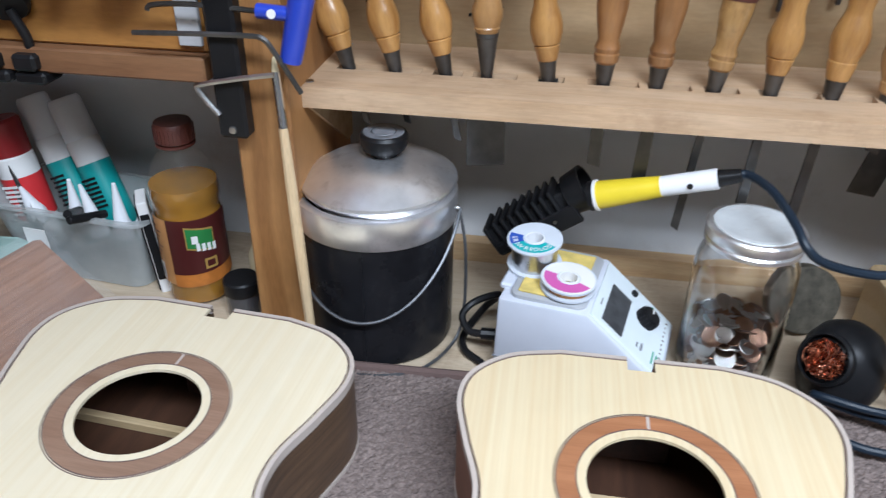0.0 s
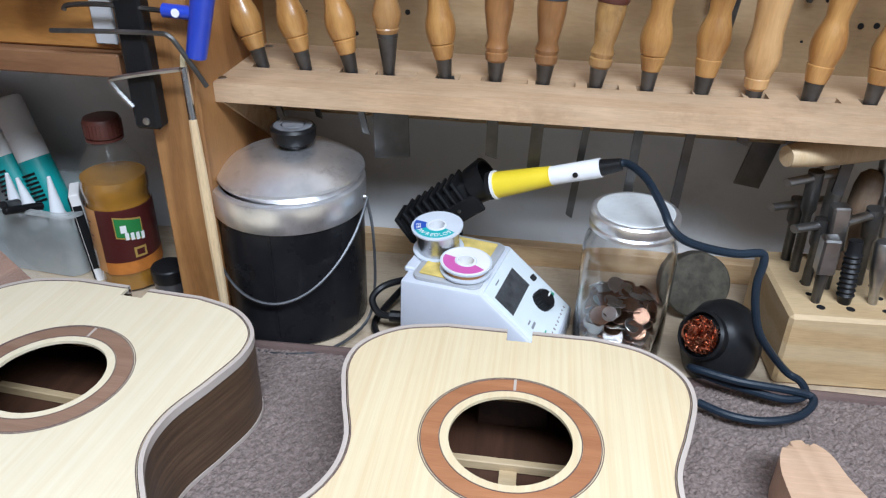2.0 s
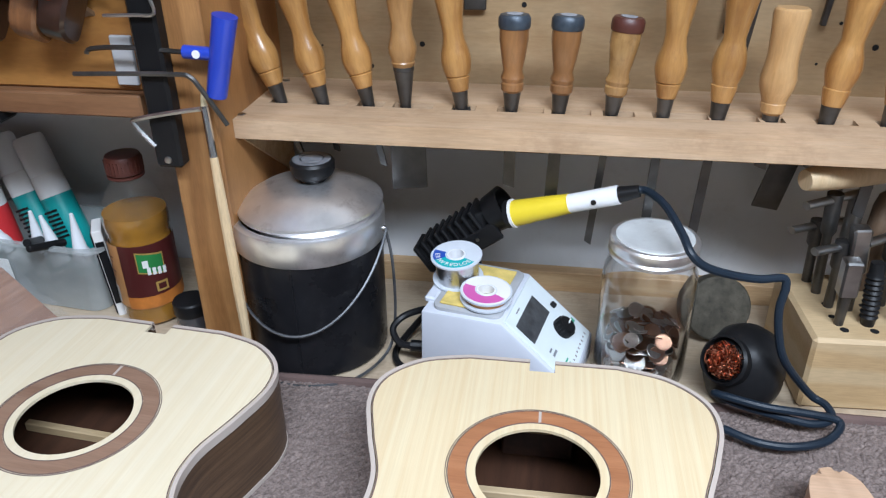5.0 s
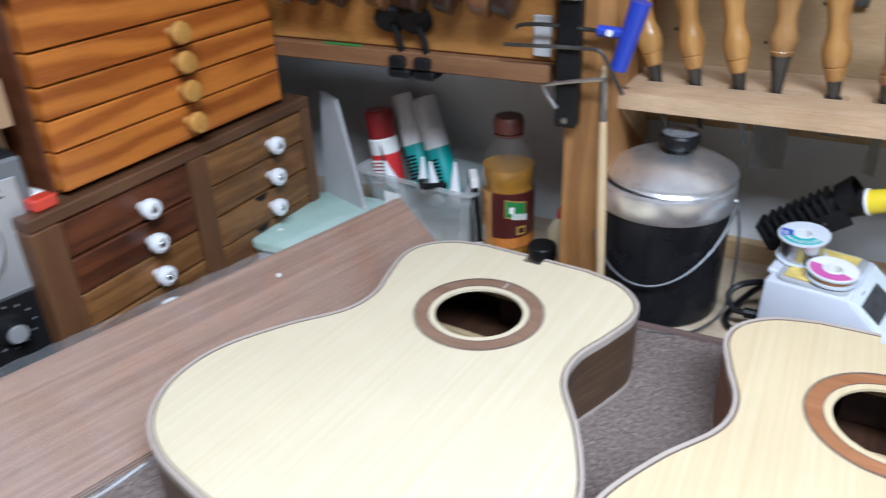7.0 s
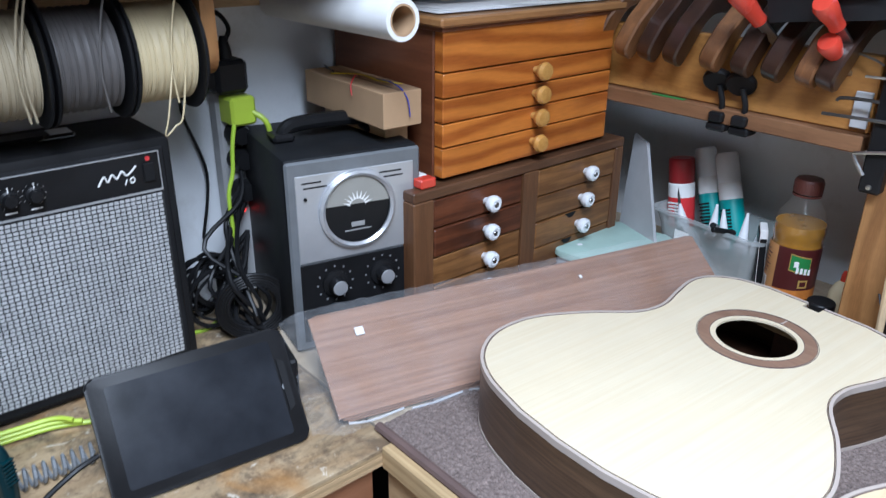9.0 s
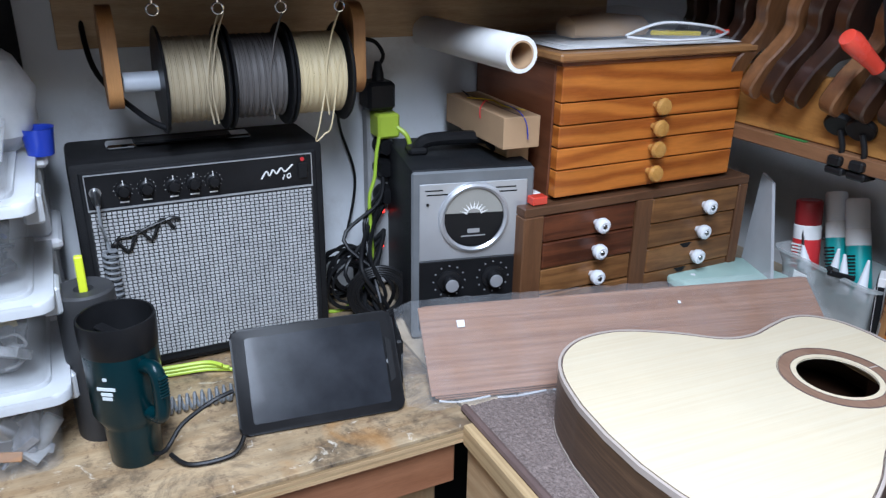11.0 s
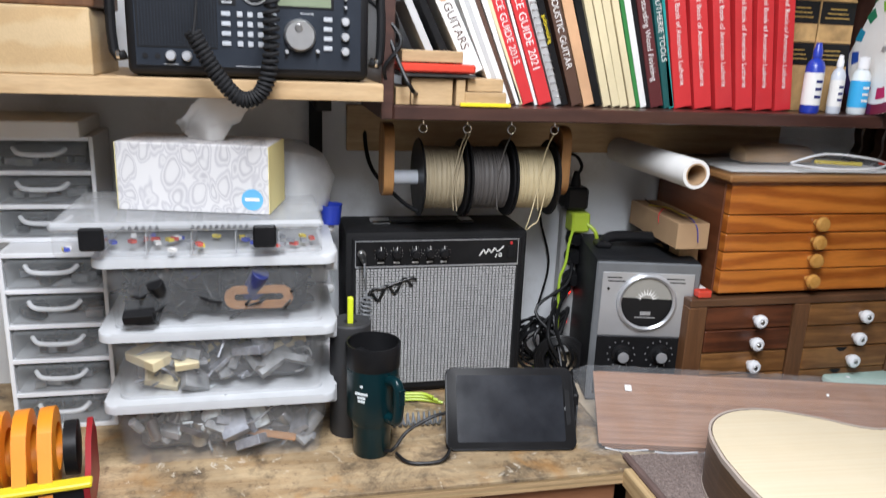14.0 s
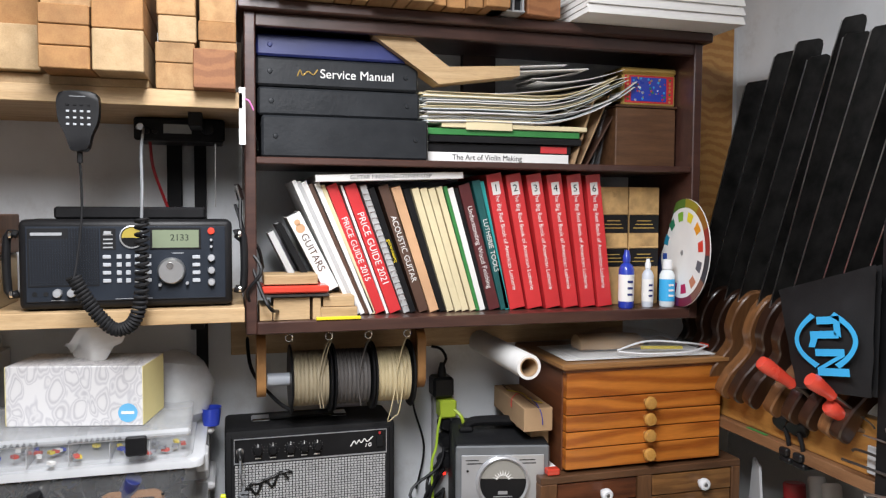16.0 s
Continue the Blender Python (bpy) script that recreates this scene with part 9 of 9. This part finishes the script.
def flat_book(z, h, y0, y1, mat, label, title="", ink=None, x=-0.7):
    t = thing("stacked_book", x, y0, z, label, "book", "stacked books on the upper shelf")
    L = y1 - y0
    part("cover", box(-0.2, 0, 0, L, 0.0003, h - 0.0003, 0.001), mat, t)
    part("pages", box(-0.196, -0.004, L - 0.002, L + 0.001, 0.002, h - 0.002), PAPER, t)
    if title:
        lettering("title", title, h * 0.72, ink or BLACK, t, at(0.0006, L * 0.42, h * 0.5, FACE_X), 0.0002)


flat_book(1.8085, 0.021, 0.06, 0.375, PAPER, "white hardback on violin making lying flat", "The Art of Violin Making")
flat_book(1.83, 0.018, 0.06, 0.38, BLACK, "black hardback with red spine end lying flat")
t = thing("red_spine_patch", -0.6995, 0.31, 1.832, "red and white print on a black book's spine", "label")
part("patch", box(0, 0.0006, 0, 0.06, 0, 0.014), RED, t)
flat_book(1.8485, 0.014, 0.065, 0.4, BLACK, "black spiral manual lying flat", x=-0.69)
flat_book(1.863, 0.014, 0.06, 0.395, GREEN, "dark green spiral manual lying flat", x=-0.69)
flat_book(1.8775, 0.01, 0.09, 0.41, CREAM, "manila folder lying flat", x=-0.685)
t = thing("manila_tab", -0.683, 0.14, 1.874, "bent manila card hanging over the books", "card")
part("card", box(0, 0.001, 0, 0.1, 0, 0.02, 0.0003), CREAM, t)


def paper_stack():
    t = thing("paper_stack", 0, 0, 1.888, "sagging stack of loose papers curling up at one end", "paper")
    r = random.Random(13)
    for i in range(26):
        bm = bmesh.new()
        n = 16
        ya, yb = 0.045 + r.uniform(0, 0.02), 0.44 + r.uniform(-0.03, 0.04) + i * 0.0015
        top, bot = [], []
        xf = -0.69 + r.uniform(-0.012, 0.012)
        for k in range(n + 1):
            u = k / n
            z = i * 0.0024 + 0.05 * max(0, u - 0.55) ** 2 * 5 + 0.012 * max(0, 0.25 - u) * 4 * (1 - i / 26) * -0.3 + 0.0008 * r.random()
            yy = ya + (yb - ya) * u
            bot.append([bm.verts.new((x, yy, z)) for x in (-0.88, xf)])
            top.append([bm.verts.new((x, yy, z + 0.0013)) for x in (-0.88, xf)])
        for k in range(n):
            bm.faces.new((top[k][0], top[k][1], top[k + 1][1], top[k + 1][0]))
            bm.faces.new((bot[k][0], bot[k + 1][0], bot[k + 1][1], bot[k][1]))
            bm.faces.new((bot[k][1], bot[k + 1][1], top[k + 1][1], top[k][1]))
        bm.faces.new((bot[n][1], bot[n][0], top[n][0], top[n][1]))
        bm.faces.new((bot[0][0], bot[0][1], top[0][1], top[0][0]))
        part("sheet", bm, r.choice((PAPER, PAPER, PAPER, LIGHTGREY, CREAM)), t)
    for k, (a, b2, z) in enumerate(((0.2, 0.42, 0.085), (0.22, 0.37, 0.095))):
        part("envelope", box(-0.8, -0.685, a, b2, z, z + 0.002, m=pose(0, 0, 0, 5)), PAPER, t)


paper_stack()


def loose_sheet(y0, z0, y1, z1, sag, depth, label, mat=None):
    t = thing("loose_sheet", -0.7, y0, z0, label, "paper", "loose sheets on the papers")
    line = [(k / 8 * (y1 - y0), (z1 - z0) * (k / 8) ** 1.6 - sag * math.sin(math.pi * k / 8)) for k in range(9)]
    bm = bmesh.new()
    lo = [[bm.verts.new((x, y, z + dz)) for y, z in line] for x, dz in ((0.0, 0.0), (-depth, 0.003), (-depth, 0.0042), (0.0, 0.0012))]
    for a, b in zip(lo, lo[1:] + lo[:1]):
        for k in range(8):
            bm.faces.new((a[k], a[k + 1], b[k + 1], b[k]))
    for k in (0, 8):
        bm.faces.new([r[k] for r in lo])
    bmesh.ops.recalc_face_normals(bm, faces=bm.faces)
    part("sheet", bm, mat or PAPER, t)


loose_sheet(0.1, 1.949, 0.51, 2.0, 0.006, 0.15, "white sheet curling up at one end")
loose_sheet(0.29, 1.986, 0.415, 2.012, 0.0, 0.1, "small white card tilted on the papers")
loose_sheet(0.3, 1.98, 0.505, 2.016, 0.004, 0.12, "white folded sheet rising towards the tin")
loose_sheet(0.38, 1.935, 0.535, 1.992, 0.01, 0.14, "thin white sheet bent upwards")
loose_sheet(0.36, 1.925, 0.53, 1.98, 0.012, 0.14, "thin white sheet bent upwards")
t = thing("wooden_bracket", -0.67, 0.0, 1.96, "pale wooden corner bracket resting on the papers", "bracket")
bm = prism([(-0.05, 0.085), (-0.05, 0.1), (0.0, 0.105), (0.1, 0.035), (0.25, 0.045), (0.25, 0.025), (0.08, 0.0)][::-1], -0.05, 0.0, m=FACE_X)
bmesh.ops.recalc_face_normals(bm, faces=bm.faces)
part("bracket", bm, PINE_Y, t)
t = thing("cardboard_scraps", -0.72, 0.43, 1.8085, "bent brown card and clear sleeves leaning by the box", "card")
for i, (ln, mm, w) in enumerate(((-18, CARD, 0.004), (-24, CARD, 0.003), (-30, BROWNC, 0.003), (-14, FILM, 0.002), (-10, FILM, 0.002))):
    part("scrap", box(-0.12, 0.02 - 0.01 * i, 0, w, 0, 0.15 + 0.015 * (i % 3), m=at(0, -0.045 + 0.02 * i, 0.002, pose(0, 0, 0, ln))), mm, t)
t = thing("wooden_box", -0.705, 0.563, 1.8085, "plain dark wooden box on the upper shelf", "box")
part("box", box(-0.15, 0, -0.075, 0.072, 0, 0.128, 0.002), DARKWOOD, t)
part("lid", box(-0.152, 0.002, -0.077, 0.074, 0.129, 0.134, 0.001), DARKWOOD, t)
t = thing("decorated_tin", -0.715, 0.573, 1.943, "small gilt tin with red and blue floral pattern", "tin")
part("tin", box(-0.09, 0, -0.066, 0.066, 0, 0.07, 0.003), GOLD, t)
part("lid", box(-0.092, 0.002, -0.068, 0.068, 0.07, 0.083, 0.004), GOLD, t, "domed gilt lid")
part("red_border", box(0.0, 0.001, -0.06, 0.06, 0.006, 0.066), RED, t)
part("blue_panel", box(0.001, 0.0018, -0.045, 0.042, 0.01, 0.062), BLUE, t)
r = random.Random(17)
for i in range(46):
    y, z = r.uniform(-0.043, 0.04), r.uniform(0.012, 0.06)
    part("flower", cyl(r.uniform(0.0014, 0.0028), 0.0006, at(0.0018, y, z, pose(0, 0, 0, 0, 90)), segs=7), r.choice((GOLD, GREEN, RED, CYAN, PAPER)), t)
for i in range(14):
    part("flower", cyl(0.0028, 0.0006, at(0.001, -0.053 if i % 2 else 0.051, 0.01 + i * 0.004, pose(0, 0, 0, 0, 90)), segs=7), r.choice((GREEN, GOLD)), t)

# ---- under the bench ----
t = thing("stacked_boards", -0.55, -0.165, 0.5755, "stack of pale boards with pencil notes under the bench", "boards")
for i in range(11):
    part("board", box(-0.3, 0.0 + 0.012 * math.sin(i * 2.3), -0.13 + 0.02 * math.sin(i), 0.14 + 0.01 * math.cos(i * 3), i * 0.0225, i * 0.0225 + 0.021, 0.001), PALEBOARD, t)
    for k in range(5):
        if i > 7:
            part("pencil_note", tube([(0.0135 + 0.012 * math.sin(i * 2.3) - 0.012, -0.08 + k * 0.03, i * 0.0225 + 0.006), (0.0135 + 0.012 * math.sin(i * 2.3) - 0.012, -0.07 + k * 0.03, i * 0.0225 + 0.014), (0.0135 + 0.012 * math.sin(i * 2.3) - 0.012, -0.062 + k * 0.03, i * 0.0225 + 0.008)], 0.0008, 4, 3), BLACKMATT, t)
t = thing("red_box_and_gap_block", -0.3, 0.5, 0.0, "dark red box with an added black block that darkens the under-bench gap", "crates")
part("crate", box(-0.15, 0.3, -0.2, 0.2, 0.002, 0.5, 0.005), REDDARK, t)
# Black block added to fill the gap; its colour stands for shade.
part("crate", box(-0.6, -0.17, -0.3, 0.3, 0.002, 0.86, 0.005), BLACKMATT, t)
